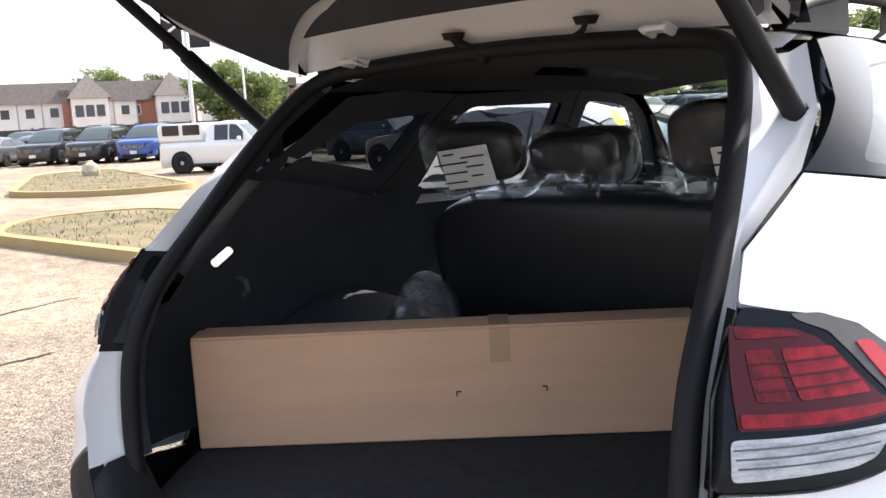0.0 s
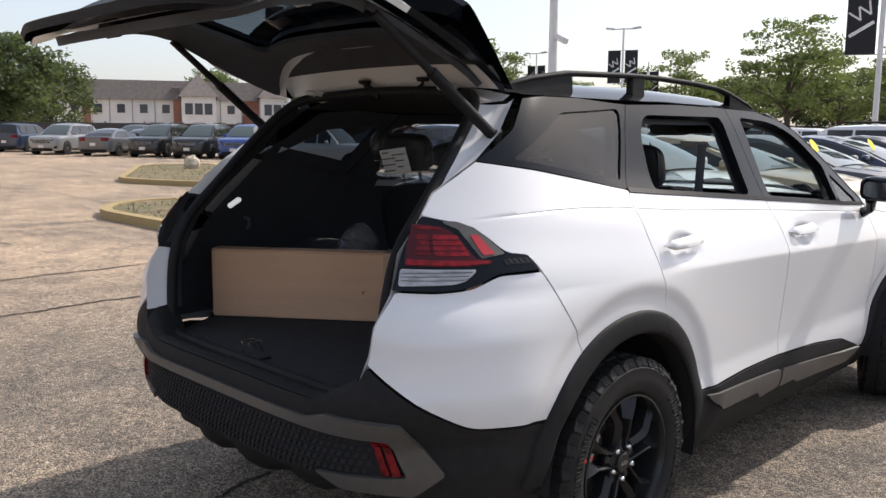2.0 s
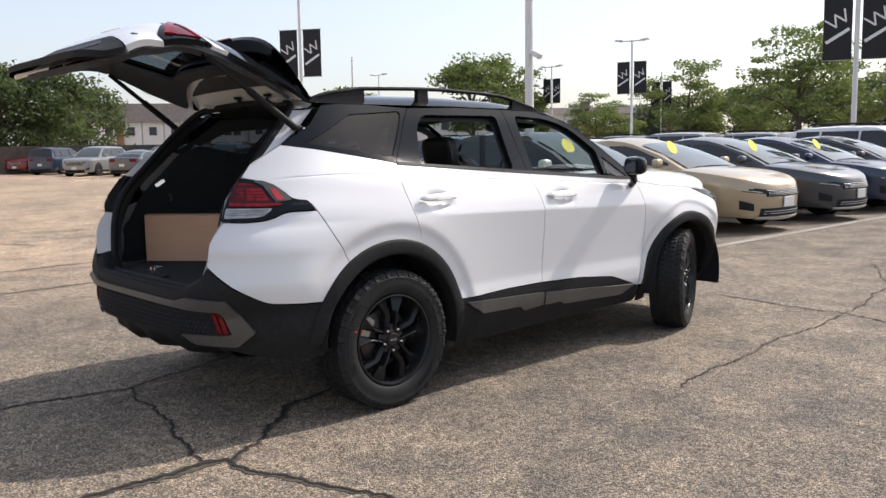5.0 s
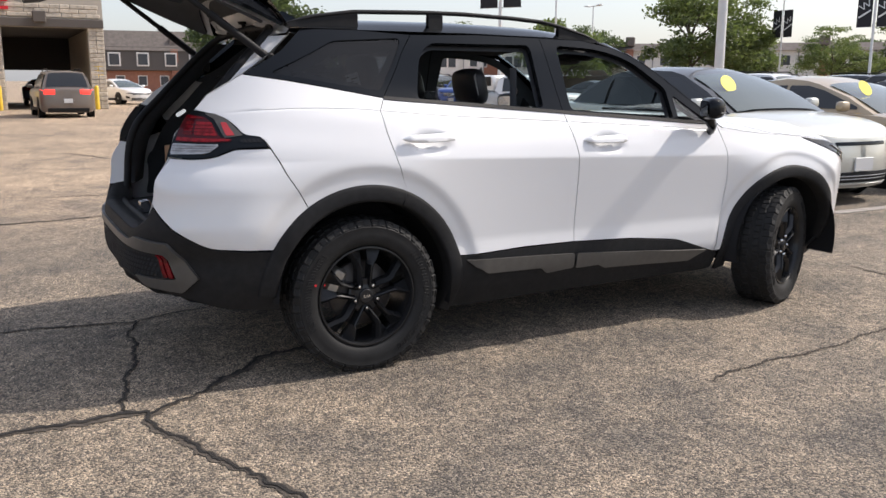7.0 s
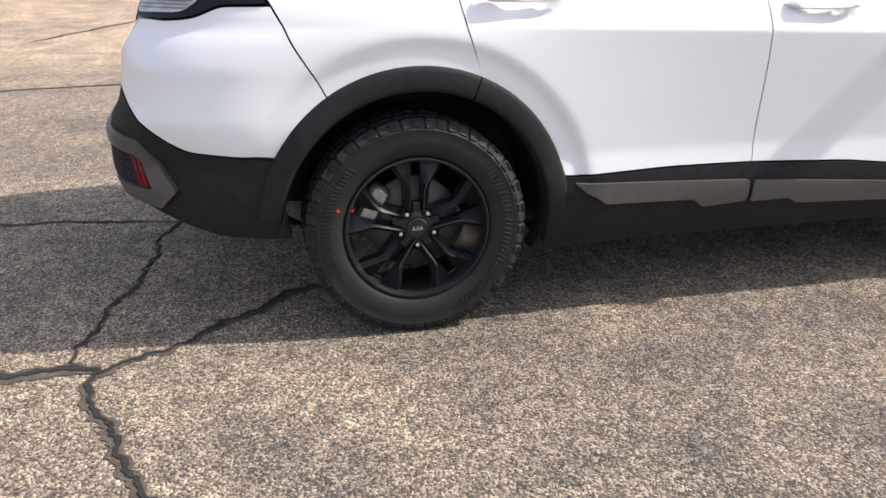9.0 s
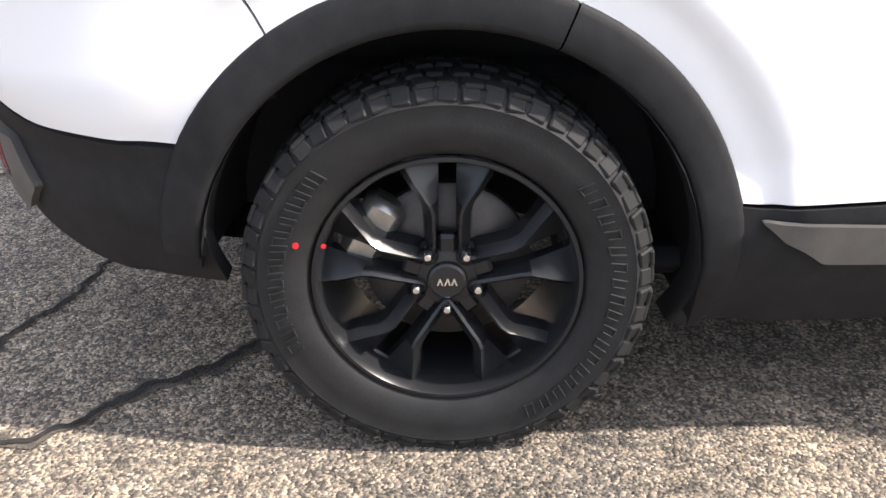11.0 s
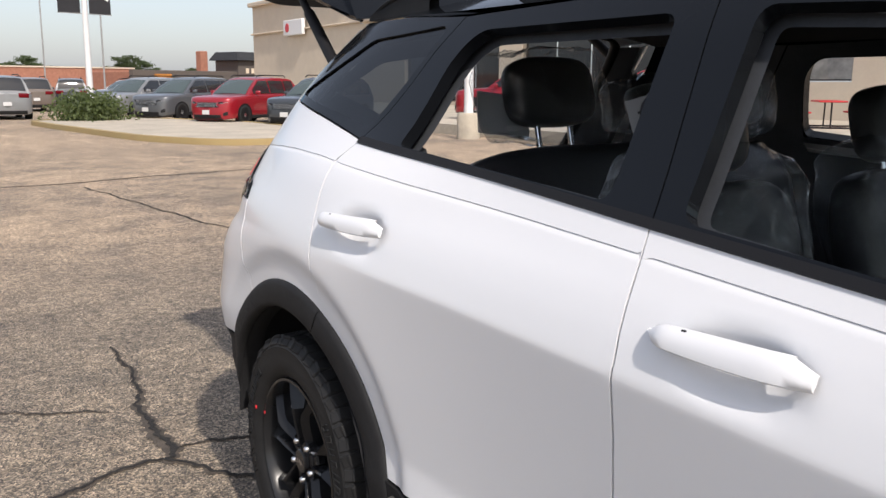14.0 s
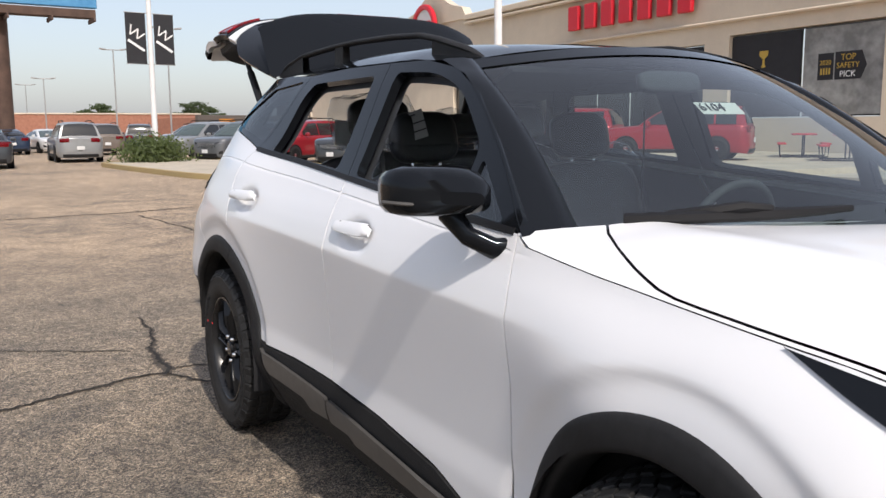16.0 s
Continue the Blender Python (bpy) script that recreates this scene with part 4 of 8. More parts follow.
glass_side = [B(.40, 1.242, .03), B(.585, 1.264, .02), A(-.632, 1.286, 0), A(-.480, 1.375, .0), A(-.215, 1.585, .02), B(.30, 1.600, .02)]
v, q = panel(rounded(symmetric(glass_side), .02), gate_fn, step=0.04, thick=0.02, holes=[rounded(symmetric([B(.50, 1.262, .04), B(.45, 1.50, .05)]), .04)])
part("glass_frame", mesh_of("glass_frame", v, q, 50), M_GLOSS, gate, "gloss black window surround")
v, q = panel(rounded(symmetric([B(.51, 1.252, .04), B(.46, 1.515, .05)]), .04), gate_fn, step=0.05, thick=0.0, lift=-.004)
part("rear_glass", mesh_of("rear_glass", v, q, 50), M_TINT, gate, "tinted rear window")
for s in (0, 1):
    mk = (lambda l: [mirror_u(p) for p in l]) if s else (lambda l: l)
    v, q = panel(rounded(mk([B(.37, 1.188, .01), B(.43, 1.163, .03), B(.60, 1.018, .02), B(.654, 1.010, .01), B(.636, 1.198, .01)]), .01), gate_fn, step=0.03, thick=0.03, lift=0.004)
    gl = part("gate_lamp", mesh_of("gate_lamp", v, q, 50), M_GLOSS, gate, "black gate lamp with red lens")
    v, q = panel(rounded(mk([B(.44, 1.172), B(.62, 1.065), B(.635, 1.085), B(.625, 1.185)]), .01), gate_fn, step=0.03, thick=0.01, lift=0.010)
    part("red_lens", mesh_of("red_lens", v, q, 50), M_REDDARK, gl)
    v, q = panel(rounded(mk([B(.43, 1.178), B(.615, 1.040), B(.630, 1.070), B(.50, 1.165), B(.625, 1.170), B(.622, 1.188)]), .004), gate_fn, step=0.03, thick=0.01, lift=0.014)
    part("light_guide", mesh_of("light_guide", v, q, 50), M_RED, gl)
# spoiler
sp = []
for s in np.linspace(-1, 1, 29):
    e = 1 - abs(s) ** 4
    x = s * .590
    sp.append([(x, -.215, 1.590 + .050 * (1 - abs(s) ** 2.4)), (x * .995, -.36, 1.572 + .055 * (1 - abs(s) ** 2.4)), (x * .985, -.50 - .06 * e, 1.552 + .052 * e), (x * .985, -.535 - .075 * e, 1.540 + .048 * e), (x * .975, -.535 - .070 * e, 1.520 + .045 * e), (x * .93, -.49 - .05 * e, 1.512 + .040 * e)])
part("spoiler", mesh_of("spoiler", *gate_pts(sheet(sp, flip=True)), 40), M_GLOSS, gate, "gloss black roof spoiler")
flange = []
for s in np.linspace(-1, 1, 29):
    g = 1 - abs(s) ** 2.4
    x = s * .57
    flange.append([(x, -.222, 1.578 + .046 * g), (x, -.28, 1.567 + .046 * g), (x, -.32, 1.556 + .046 * g), (x * .99, -.325, 1.548 + .044 * g), (x * .98, -.42, 1.515 + .036 * g), (x * .96, -.50, 1.470 + .03 * g)])
part("gate_flange", mesh_of("gate_flange", *gate_pts(sheet([r[:3] for r in flange], flip=True)), 60), M_WHITE, gate, "white painted gate flange")
part("head_lining", mesh_of("head_lining", *gate_pts(sheet([r[3:] for r in flange], flip=True)), 60), M_TRIM, gate)
for x in (-.36, .36):
    hg = part("gate_hinge", mesh_of("gate_hinge", *join(moved(box(.014, .11, .020, .004), pose(x - .018, -.268, 1.607, -10)), moved(box(.014, .11, .020, .004), pose(x + .018, -.268, 1.607, -10)), moved(box(.05, .03, .012, .004), pose(x, -.315, 1.613, -10))), 30), M_WHITE, gate)
    part("hinge_pin", mesh_of("hinge_pin", *tube([(x - .035, -.235, 1.605), (x + .035, -.235, 1.605)], .011, 8), 40), M_WHITE, hg)
part("stop_lamp", mesh_of("stop_lamp", *gate_pts(moved(box(.34, .012, .012, .004), pose(0, -.612, 1.578))), 30), M_REDDARK, gate)
part("gate_catch", mesh_of("gate_catch", *gate_pts(moved(box(.10, .05, .045, .012), pose(-.044, -.865, .775))), 30), M_PLASTIC, gate)
for x, dx, r in ((-.115, .085, .011), (.195, -.055, .006)):
    a, b = G @ Vector((x, -.262, 1.600)), Vector((x + dx, -.255, 1.592))
    wd = part("wire_duct", mesh_of("wire_duct", *tube([a, a + Vector((dx * .15, .004, -.016)), a.lerp(b, .5) + Vector((dx * .1, 0, -.004)), b.lerp(a, .15) + Vector((0, 0, -.002)), b], [r] * 5, 8), 50), M_SEAL, gate)
    part("grommet", mesh_of("grommet", *tube([a + Vector((0, 0, .008)), a + Vector((0, 0, -.006))], [.026, .020], 10), 50), M_SEAL, wd)
v, q = panel(rounded([B(.10, 1.05), B(-.10, 1.05), B(-.08, 1.075), B(.08, 1.075)], .004), gate_fn, step=0.03, thick=0.003, lift=0.003)
# raised badge: slanted bars
for i, (x0, x1) in enumerate(((.085, .060), (.050, .075), (.030, .005), (-.030, -.005), (-.040, -.065), (-.085, -.060))):
    v, q = panel([B(x0, 1.085), B(x0 - .010, 1.085), B(x1 - .010, 1.115), B(x1, 1.115)], gate_fn, step=0.03, thick=0.004, lift=0.004, gap=0)
    part("badge_bar", mesh_of("badge_bar", v, q, 0), M_CHROME, gate)
v, q = panel([B(.575, .945), B(.535, .945), B(.535, .957), B(.575, .957)], gate_fn, step=0.03, thick=0.004, lift=0.003, gap=0)
part("trim_badge", mesh_of("trim_badge", v, q, 0), M_SEAL, gate)
for s in (1, -1):
    a, b = Vector((s * .600, -.345, 1.455)), G @ Vector((s * .560, -.66, 1.20))
    st = part("gate_strut", mesh_of("gate_strut", *tube([a, a.lerp(b, .55)], .018, 12), 60), M_SEAL, car, "black powered gate strut")
    part("strut_rod", mesh_of("strut_rod", *tube([a.lerp(b, .5), b], .013, 10), 60), M_PLASTIC, st)
    part("strut_mount", mesh_of("strut_mount", *moved(box(.028, .04, .075, .008), Matrix.Translation(a + Vector((s * .006, .01, -.02)))), 40), M_SEAL, st)

# opening in the tail: painted channel, seal, lining
loop_r = [(0, -.862, .682), (.30, -.860, .682), (.50, -.850, .686), (.560, -.832, .725), (.597, -.812, .82), (.604, -.790, .98), (.594, -.735, 1.12), (.577, -.60, 1.27), (.555, -.48, 1.40), (.520, -.36, 1.52), (.470, -.295, 1.578), (.36, -.265, 1.598), (0, -.245, 1.612)]
loop = loop_r + [(-x, y, z) for x, y, z in loop_r[::-1][1:-1]]


def closed_curve(pts, n=8):
    out = []
    k = len(pts)
    for i in range(k):
        p0, p1, p2, p3 = (Vector(pts[(i + j) % k]) for j in (-1, 0, 1, 2))
        for t in np.linspace(0, 1, n + 1)[:-1]:
            out.append(0.5 * ((2 * p1) + (p2 - p0) * t + (2 * p0 - 5 * p1 + 4 * p2 - p3) * t * t + (3 * p1 - p0 - 3 * p2 + p3) * t ** 3))
    return out


seal_path = closed_curve(loop, 5)
part("opening_seal", mesh_of("opening_seal", *tube(seal_path + seal_path[:2], .019, 10, caps=False), 70), M_SEAL, car, "black rubber door seal")
outer_r = [(B(.630, .76)), (B(.652, .84)), (B(.660, .92)), (B(.660, 1.008)), (B(.645, 1.12)), (B(.640, 1.215)), A(-.629, 1.286), A(-.56, 1.33), A(-.478, 1.378), A(-.36, 1.46), A(-.225, 1.572)]
inner_r = [(.582, -.81, .77), (.602, -.80, .85), (.608, -.79, .92), (.610, -.775, 1.0), (.602, -.725, 1.11), (.592, -.65, 1.21), (.582, -.595, 1.275), (.575, -.545, 1.335), (.560, -.49, 1.39), (.540, -.42, 1.465), (.505, -.325, 1.555)]
for s in (1, -1):
    rows = []
    for o, i_ in zip(outer_r, inner_r):
        e = Vector(body(*o)); e.x *= s
        n_ = Vector((i_[0] * s, i_[1], i_[2]))
        rows.append([e, e.lerp(n_, .35) + Vector((0, .035, -.008)), e.lerp(n_, .75) + Vector((0, .03, -.006)), n_])
    part("opening_channel", mesh_of("opening_channel", *sheet(rows, flip=s > 0), 60), M_WHITE, car)
    part("lamp_side", mesh_of("lamp_side", *sheet([[p + Vector((0, -.006, 0)) for p in r[:3]] for r in rows[3:6]], flip=s > 0), 60), M_PLASTIC, car)
    jamb = []
    for k_, (o, i_) in enumerate(zip(outer_r, inner_r)):
        n_ = Vector((i_[0] * s, i_[1], i_[2]))
        y_ = i_[1] + (.15 if k_ < 9 else .10)
        b_ = body(A(y_, i_[2])[0], i_[2])
        jamb.append([n_, n_ + Vector((0, .03, 0)), n_.lerp(Vector((s * (b_[0] - .066), y_, i_[2])), .6) + Vector((0, .02, 0)), Vector((s * (b_[0] - .066), y_, i_[2]))])
    part("jamb_lining", mesh_of("jamb_lining", *sheet(jamb, flip=s > 0), 60), M_TRIM, car)
    part("bump_stop", mesh_of("bump_stop", *moved(box(.02, .03, .045, .006), pose(s * .645, -.80, .90)), 30), M_SEAL, car)
header = []
for x in np.linspace(-.505, .505, 15):
    f = abs(x) / .505
    header.append([(x * 1.12, -.205 - .02 * f, 1.636 - .050 * f ** 2.4), (x * 1.08, -.235, 1.612 - .045 * f ** 2.4), (x, -.245 - .06 * f ** 3, 1.612 - .055 * f ** 3)])
part("opening_header", mesh_of("opening_header", *sheet(header), 60), M_WHITE, car)
for s in (1, -1):
    f = body if s > 0 else flipped(body)
    v, q = panel(rounded([A(-.66, .66, .02)] + arc(0, .47, 142.5, 44, 14) + [A(.36, 1.30, .05), A(.12, 1.29, .02), A(-.24, 1.36, .02), A(-.36, 1.385, .02), A(-.46, 1.25, .05), A(-.57, 1.10, .03), A(-.65, .95, .03)]), f, step=0.06, thick=0, lift=-.070, gap=0)
    part("cargo_side_lining", mesh_of("cargo_side_lining", v, q, 50), M_TRIM, car, "black cargo side lining")
    # wheel housing bulge inside
    v = []
    for a in np.linspace(0, math.pi, 13):
        v.append([(s * (.80 - .24 * t ** .8), .02 + .40 * math.cos(a) * (1 - .12 * t ** 3), .60 + .36 * math.sin(a) * (1 - .15 * t ** 3)) for t in (0, .3, .6, .85, 1.0)] + [(s * .55, .02, .62)])
    part("wheel_housing", mesh_of("wheel_housing", *sheet(v, flip=s > 0), 50), M_TRIM, car)
    part("cargo_lamp", mesh_of("cargo_lamp", *moved(box(.012, .060, .022, .006), pose(s * .665, -.47, 1.16, 35, 0, s * 12)), 30), M_LITLAMP, car, "small white cargo lamp lens")
    part("cargo_hook", mesh_of("cargo_hook", *tube([(s * .70, -.40, 1.09), (s * .675, -.40, 1.085), (s * .67, -.40, 1.06), (s * .685, -.40, 1.045)], .008, 6), 50), M_TRIM, car)
    for nm, outl, hole in (("door_lining", door_rear, None), ("door_lining", door_front, None)):
        v, q = panel(rounded(outl, .02), f, step=0.08, thick=0, lift=-.075, gap=.01)
        part(nm, mesh_of(nm, v, q, 50), M_TRIM, car)
    d_inner = [A(*p, 0) for p in ((-.40, 1.372), (-.24, 1.470), (-.12, 1.575), (.1, 1.588), (.372, 1.572), (.150, 1.270), (-.129, 1.321), (-.30, 1.350))]
    for outl, hole in ((rear_frame, hole_r), (d_inner, [(-.30, 1.395, .02), (-.03, 1.520, .03), (.30, 1.540, .04), (.142, 1.315, .02)])):
        v, q = panel(rounded(outl, .02), f, step=0.05, thick=0, lift=-.05, gap=.004, holes=[inset(AH(hole), .012 if outl is rear_frame else .030)])
        part("pillar_lining", mesh_of("pillar_lining", v, q, 50), M_TRIM, car)
    v, q = panel(rounded(front_frame, .02), f, step=0.05, thick=0, lift=-.05, gap=.004, holes=[inset(AH(hole_f), .012), inset(AH(hole_t), .01)])
    part("pillar_lining", mesh_of("pillar_lining", v, q, 50), M_TRIM, car)
floor_v = [[(x * np.interp(y, [-.845, -.70, -.50], [.74, .86, 1]), y, .683) for x in np.linspace(-.72, .72, 9)] for y in np.linspace(-.845, .36, 13)]
part("cargo_floor", mesh_of("cargo_floor", *join(sheet(floor_v), moved(box(1.0, .02, .10, .004), pose(0, -.84, .628))), 40), M_CARPET, car, "black carpeted load floor")
part("latch_plate", mesh_of("latch_plate", *moved(box(.13, .06, .012, .005), pose(-.05, -.81, .688)), 40), M_CARPET, car)
for x in (-.075, -.035):
    part("latch_striker", mesh_of("latch_striker", *tube([(x, -.835, .70), (x, -.838, .735), (x + .004, -.80, .738), (x + .004, -.785, .70)], .006, 8), 50), M_CHROME, car)
for nm, sz, at in (("floor_pan", (1.56, 2.3, .06), (0, 1.36, .33)), ("spare_well", (1.10, 1.25, .20), (0, -.20, .46)), ("engine_tray", (1.1, 1.0, .3), (0, 2.9, .42)), ("bulkhead", (1.5, .35, .5), (0, 2.42, .65))):
    part(nm, mesh_of(nm, *moved(box(*sz, .03), pose(*at)), 40), M_SEAL, car)
for k, (cy, cz) in enumerate(ARCHES):
    for s in (1, -1):
        rows = []
        for a in np.linspace(-13, 180 if k == 0 else 190, 25):
            c_, s_ = math.cos(radians(a)), math.sin(radians(a))
            rows.append([(s * x, cy + r * c_, cz + r * s_) for x, r in ((.925, .432), (.88, .445), (.70, .44), (.58, .43), (.56, .30), (.56, .02))])
        part("wheel_well", mesh_of("wheel_well", *sheet(rows, flip=s < 0), 50), M_WELL, car)

# ---- seats, dash ----
def pillow(sx, sy, sz, e=0.45, nu=14, nv=20, at=(0, 0, 0)):
    """A cushion with softly rounded corners."""
    rows = []
    pw = lambda c: math.copysign(abs(c) ** e, c)
    for i in range(nu + 1):
        p = -math.pi / 2 + math.pi * i / nu
        rows.append([(at[0] + sx / 2 * pw(math.cos(p)) * pw(math.cos(t)), at[1] + sy / 2 * pw(math.cos(p)) * pw(math.sin(t)), at[2] + sz / 2 * pw(math.sin(p))) for t in np.linspace(0, 2 * math.pi, nv + 1)[:-1]])
    return sheet(rows, closed=True)


def crumpled(vf, amp, seed):
    o = Vector((seed * 7.3, seed * 3.1, 0))
    out = []
    for p in vf[0]:
        p = Vector(p)
        out.append(tuple(p + noise.noise_vector(p * 9 + o) * amp + noise.noise_vector(p * 24 + o) * amp * .5))
    return out, vf[1]


def seat(name, w, base, lean, back_h, heads, film, label, cushion=True):
    st = part(name, mesh_of(name, *moved(pillow(w, .14, back_h, .4), base @ pose(0, 0, 0, lean) @ pose(0, 0, back_h / 2)), 70), M_SEAT, car, label)
    if cushion:
        part("seat_cushion", mesh_of("seat_cushion", *moved(pillow(w, .52, .16, .4), base @ pose(0, .25, .03, 6)), 70), M_SEAT, st)
    for hx, dz, head_w, head_h in heads:
        top = base @ pose(0, 0, 0, lean) @ pose(hx, 0, back_h + .115 + dz)
        part("headrest", mesh_of("headrest", *moved(pillow(head_w, .10, head_h, .55), top), 70), M_SEAT, st, "black padded headrest")
        if film:
            part("film_cover", mesh_of("film_cover", *crumpled(moved(pillow(head_w * 1.32, .17, head_h * 1.34, .42, 30, 42), top @ pose(.02, 0, -.010)), .030, hx + 2 * base.translation.x), 60), M_FILM, st, "crumpled clear plastic cover")
        for px in (-.055, .055):
            part("headrest_post", mesh_of("headrest_post", *tube([top @ Vector((px, 0, -.08)), top @ Vector((px, 0, -.17))], .008, 8), 60), M_CHROME, st)
    return st


rear_seat = seat("rear_bench", 1.30, pose(0, .46, .62), 14, .645, ((-.43, .012, .28, .17), (-.135, .005, .24, .11), (.275, .035, .28, .19)), True, "black split rear bench with wrapped headrests")
for pts in (((-.33, -.02, .80), (-.23, -.03, .86), (-.19, .00, .845), (-.26, .01, .66)), ((-.06, -.01, .745), (.10, -.03, .83), (.15, .02, .80), (.06, .02, .655)), ((.13, -.02, .83), (.19, -.04, .90), (.17, .02, .78), (.14, .03, .66))):
    flap_m = pose(0, .46, .62) @ pose(0, 0, 0, 14)
    a_, b_, c_, d_ = (flap_m @ Vector(q_) for q_ in pts)
    rows = [[a_.lerp(d_, i / 7).lerp(b_.lerp(c_, i / 7), j / 7) for j in range(8)] for i in range(8)]
    part("film_flap", mesh_of("film_flap", *crumpled(sheet(rows), .012, pts[0][0]), 60), M_FILM, rear_seat, "loose end of clear plastic cover")
for x in (-.41, .36):
    hp = pose(0, .46, .62) @ pose(0, 0, 0, 14) @ pose(x, -.10, .755, 0, -7, 0)
    tagp = part("paper_tag", mesh_of("paper_tag", *moved(box(.17, .002, .118, .001), hp), 0), M_PAPER, rear_seat, "white printed paper tag")
    for i in range(7):
        part("print_bar", mesh_of("print_bar", *moved(box(.04 + .02 * (i * 37 % 5), .0015, .005, .0005), hp @ pose(-.05 + .08 * (i % 2), -.003, .045 - .014 * i)), 0), M_INK, tagp)
for x, lab in ((-.36, "driver"), (.36, "front")):
    fs = seat("front_seat", .50, pose(x, 1.02, .62), 13, .60, ((0, 0, .27, .20),), False, "black front seat in clear plastic cover")
    part("film_cover", mesh_of("film_cover", *crumpled(moved(pillow(.54, .20, .60, .45, 24, 34), pose(x, 1.02, .62) @ pose(0, 0, 0, 13) @ pose(0, 0, .38)), .025, x), 60), M_FILM, fs, "crumpled clear plastic cover")
hp = pose(.36, 1.02, .62) @ pose(0, 0, 0, 13) @ pose(.085, .02, .745, 0, 8, -48)
tagp = part("paper_tag", mesh_of("paper_tag", *moved(box(.17, .002, .11, .001), hp), 0), M_TAG, fs, "white printed paper tag")
for i in range(6):
    part("print_bar", mesh_of("print_bar", *moved(box(.05 + .02 * (i * 37 % 5), .0015, .005, .0005), hp @ pose(-.03 + .05 * (i % 2), .003, .04 - .016 * i)), 0), M_INK, tagp)
dash_rows = []
for x in np.linspace(-.70, .70, 15):
    e = abs(x / .7) ** 3 * .12
    dash_rows.append([(x, 2.42 - e * 1.4, 1.090), (x, 2.22 - e, 1.095), (x, 1.98, 1.085), (x, 1.86, 1.05), (x, 1.83, .98), (x, 1.86, .85), (x, 1.95, .62), (x, 2.1, .45)])
part("dashboard", mesh_of("dashboard", *sheet(dash_rows, flip=True), 50), M_DASH, car, "black dashboard")
ring = [Vector((-.36 + .185 * math.cos(a), 1.70 + .06 * math.sin(a), .985 + .175 * math.sin(a))) for a in np.linspace(0, 2 * math.pi, 33)]
part("steering_wheel", mesh_of("steering_wheel", *join(tube(ring, .016, 8, caps=False), moved(pillow(.16, .06, .10, .5), pose(-.36, 1.71, .985, -20)), tube([ring[0], Vector((-.36, 1.72, .985)), ring[16]], .016, 8)), 60), M_TRIM, car, "black steering wheel")
part("inner_mirror", mesh_of("inner_mirror", *moved(pillow(.24, .04, .07, .5), pose(0, 1.78, 1.49, 15)), 60), M_TRIM, car)
part("console", mesh_of("console", *moved(box(.26, .95, .34, .05), pose(0, 1.35, .62)), 40), M_TRIM, car)
for s in (1, -1):
    part("seat_belt", mesh_of("seat_belt", *tube([(s * .60, .98, 1.42), (s * .58, 1.0, 1.1), (s * .57, 1.05, .7)], .018, 6, flat=.2), 40), M_TRIM, car)
part("sun_visor", mesh_of("sun_visor", *moved(box(.36, .16, .02, .008), pose(.33, 1.62, 1.50, 20)), 30), M_HEADLINER, car)
stk = part("stock_sticker", mesh_of("stock_sticker", *moved(box(.16, .002, .055, .001), Matrix(((1, 0, 0, .02), (0, .78, .62, 2.01), (0, -.62, .78, 1.405), (0, 0, 0, 1))) @ pose(0, 0, 0, -90)), 0), M_PAPER, car, "white stock number sticker on the windscreen")

# ---- wheels ----
def text_mesh(name, s, size, depth=0.002, bold=0.0):
    cu = bpy.data.curves.new(name, "FONT")
    cu.body, cu.size, cu.extrude, cu.align_x, cu.align_y, cu.offset = s, size, depth, "CENTER", "CENTER", bold
    ob = bpy.data.objects.new(name, cu)
    scene.collection.objects.link(ob)
    bpy.context.view_layer.update()
    me = bpy.data.meshes.new_from_object(ob.evaluated_get(bpy.context.evaluated_depsgraph_get()))
    bpy.data.objects.remove(ob)
    bpy.data.curves.remove(cu)
    me.name = name
    return me


TYRE_P = [(.234, -.095), (.244, -.106), (.262, -.116), (.300, -.119), (.332, -.114), (.350, -.104), (.357, -.085), (.358, 0), (.357, .085), (.350, .104), (.334, .113), (.329, .1175), (.326, .1165), (.300, .1195), (.278, .1185), (.262, .1145), (.250, .1080), (.243, .1010), (.239, .092)]
tyre_mesh = mesh_of("tyre", *lathe(TYRE_P, 96), 50)
blocks = []
NB = 58
for i in range(NB):
    for r0, h, sx, sy, sz, da, ry in ((.3570, .083, .046, .034, .010, 0, 0), (.3455, .1035, .012, .032, .032, .0, -36), (.3570, -.083, .046, .034, .010, .5, 0), (.3455, -.1035, .012, .032, .032, .5, 36), (.359, .032, .042, .030, .010, .5, 0), (.359, -.030, .042, .030, .010, .1, 0)):
        a = 2 * math.pi * (i + da) / NB
        tw = 12 if (i % 2) else -8
        m = Matrix.Rotation(a, 4, "X") @ pose(h, 0, r0, 0, ry, tw)
        blocks.append(moved(box(sx * (1.0 if i % 2 else .84), sy, sz, .003), m))
tread_mesh = mesh_of("tread", *join(*blocks), 30)
RIM_P = [(.240, .100), (.238, .106), (.231, .107), (.227, .100), (.223, .085), (.216, .05), (.210, -.02), (.216, -.10)]
rim_mesh = mesh_of("rim", *lathe(RIM_P, 72), 40)
spoke = []
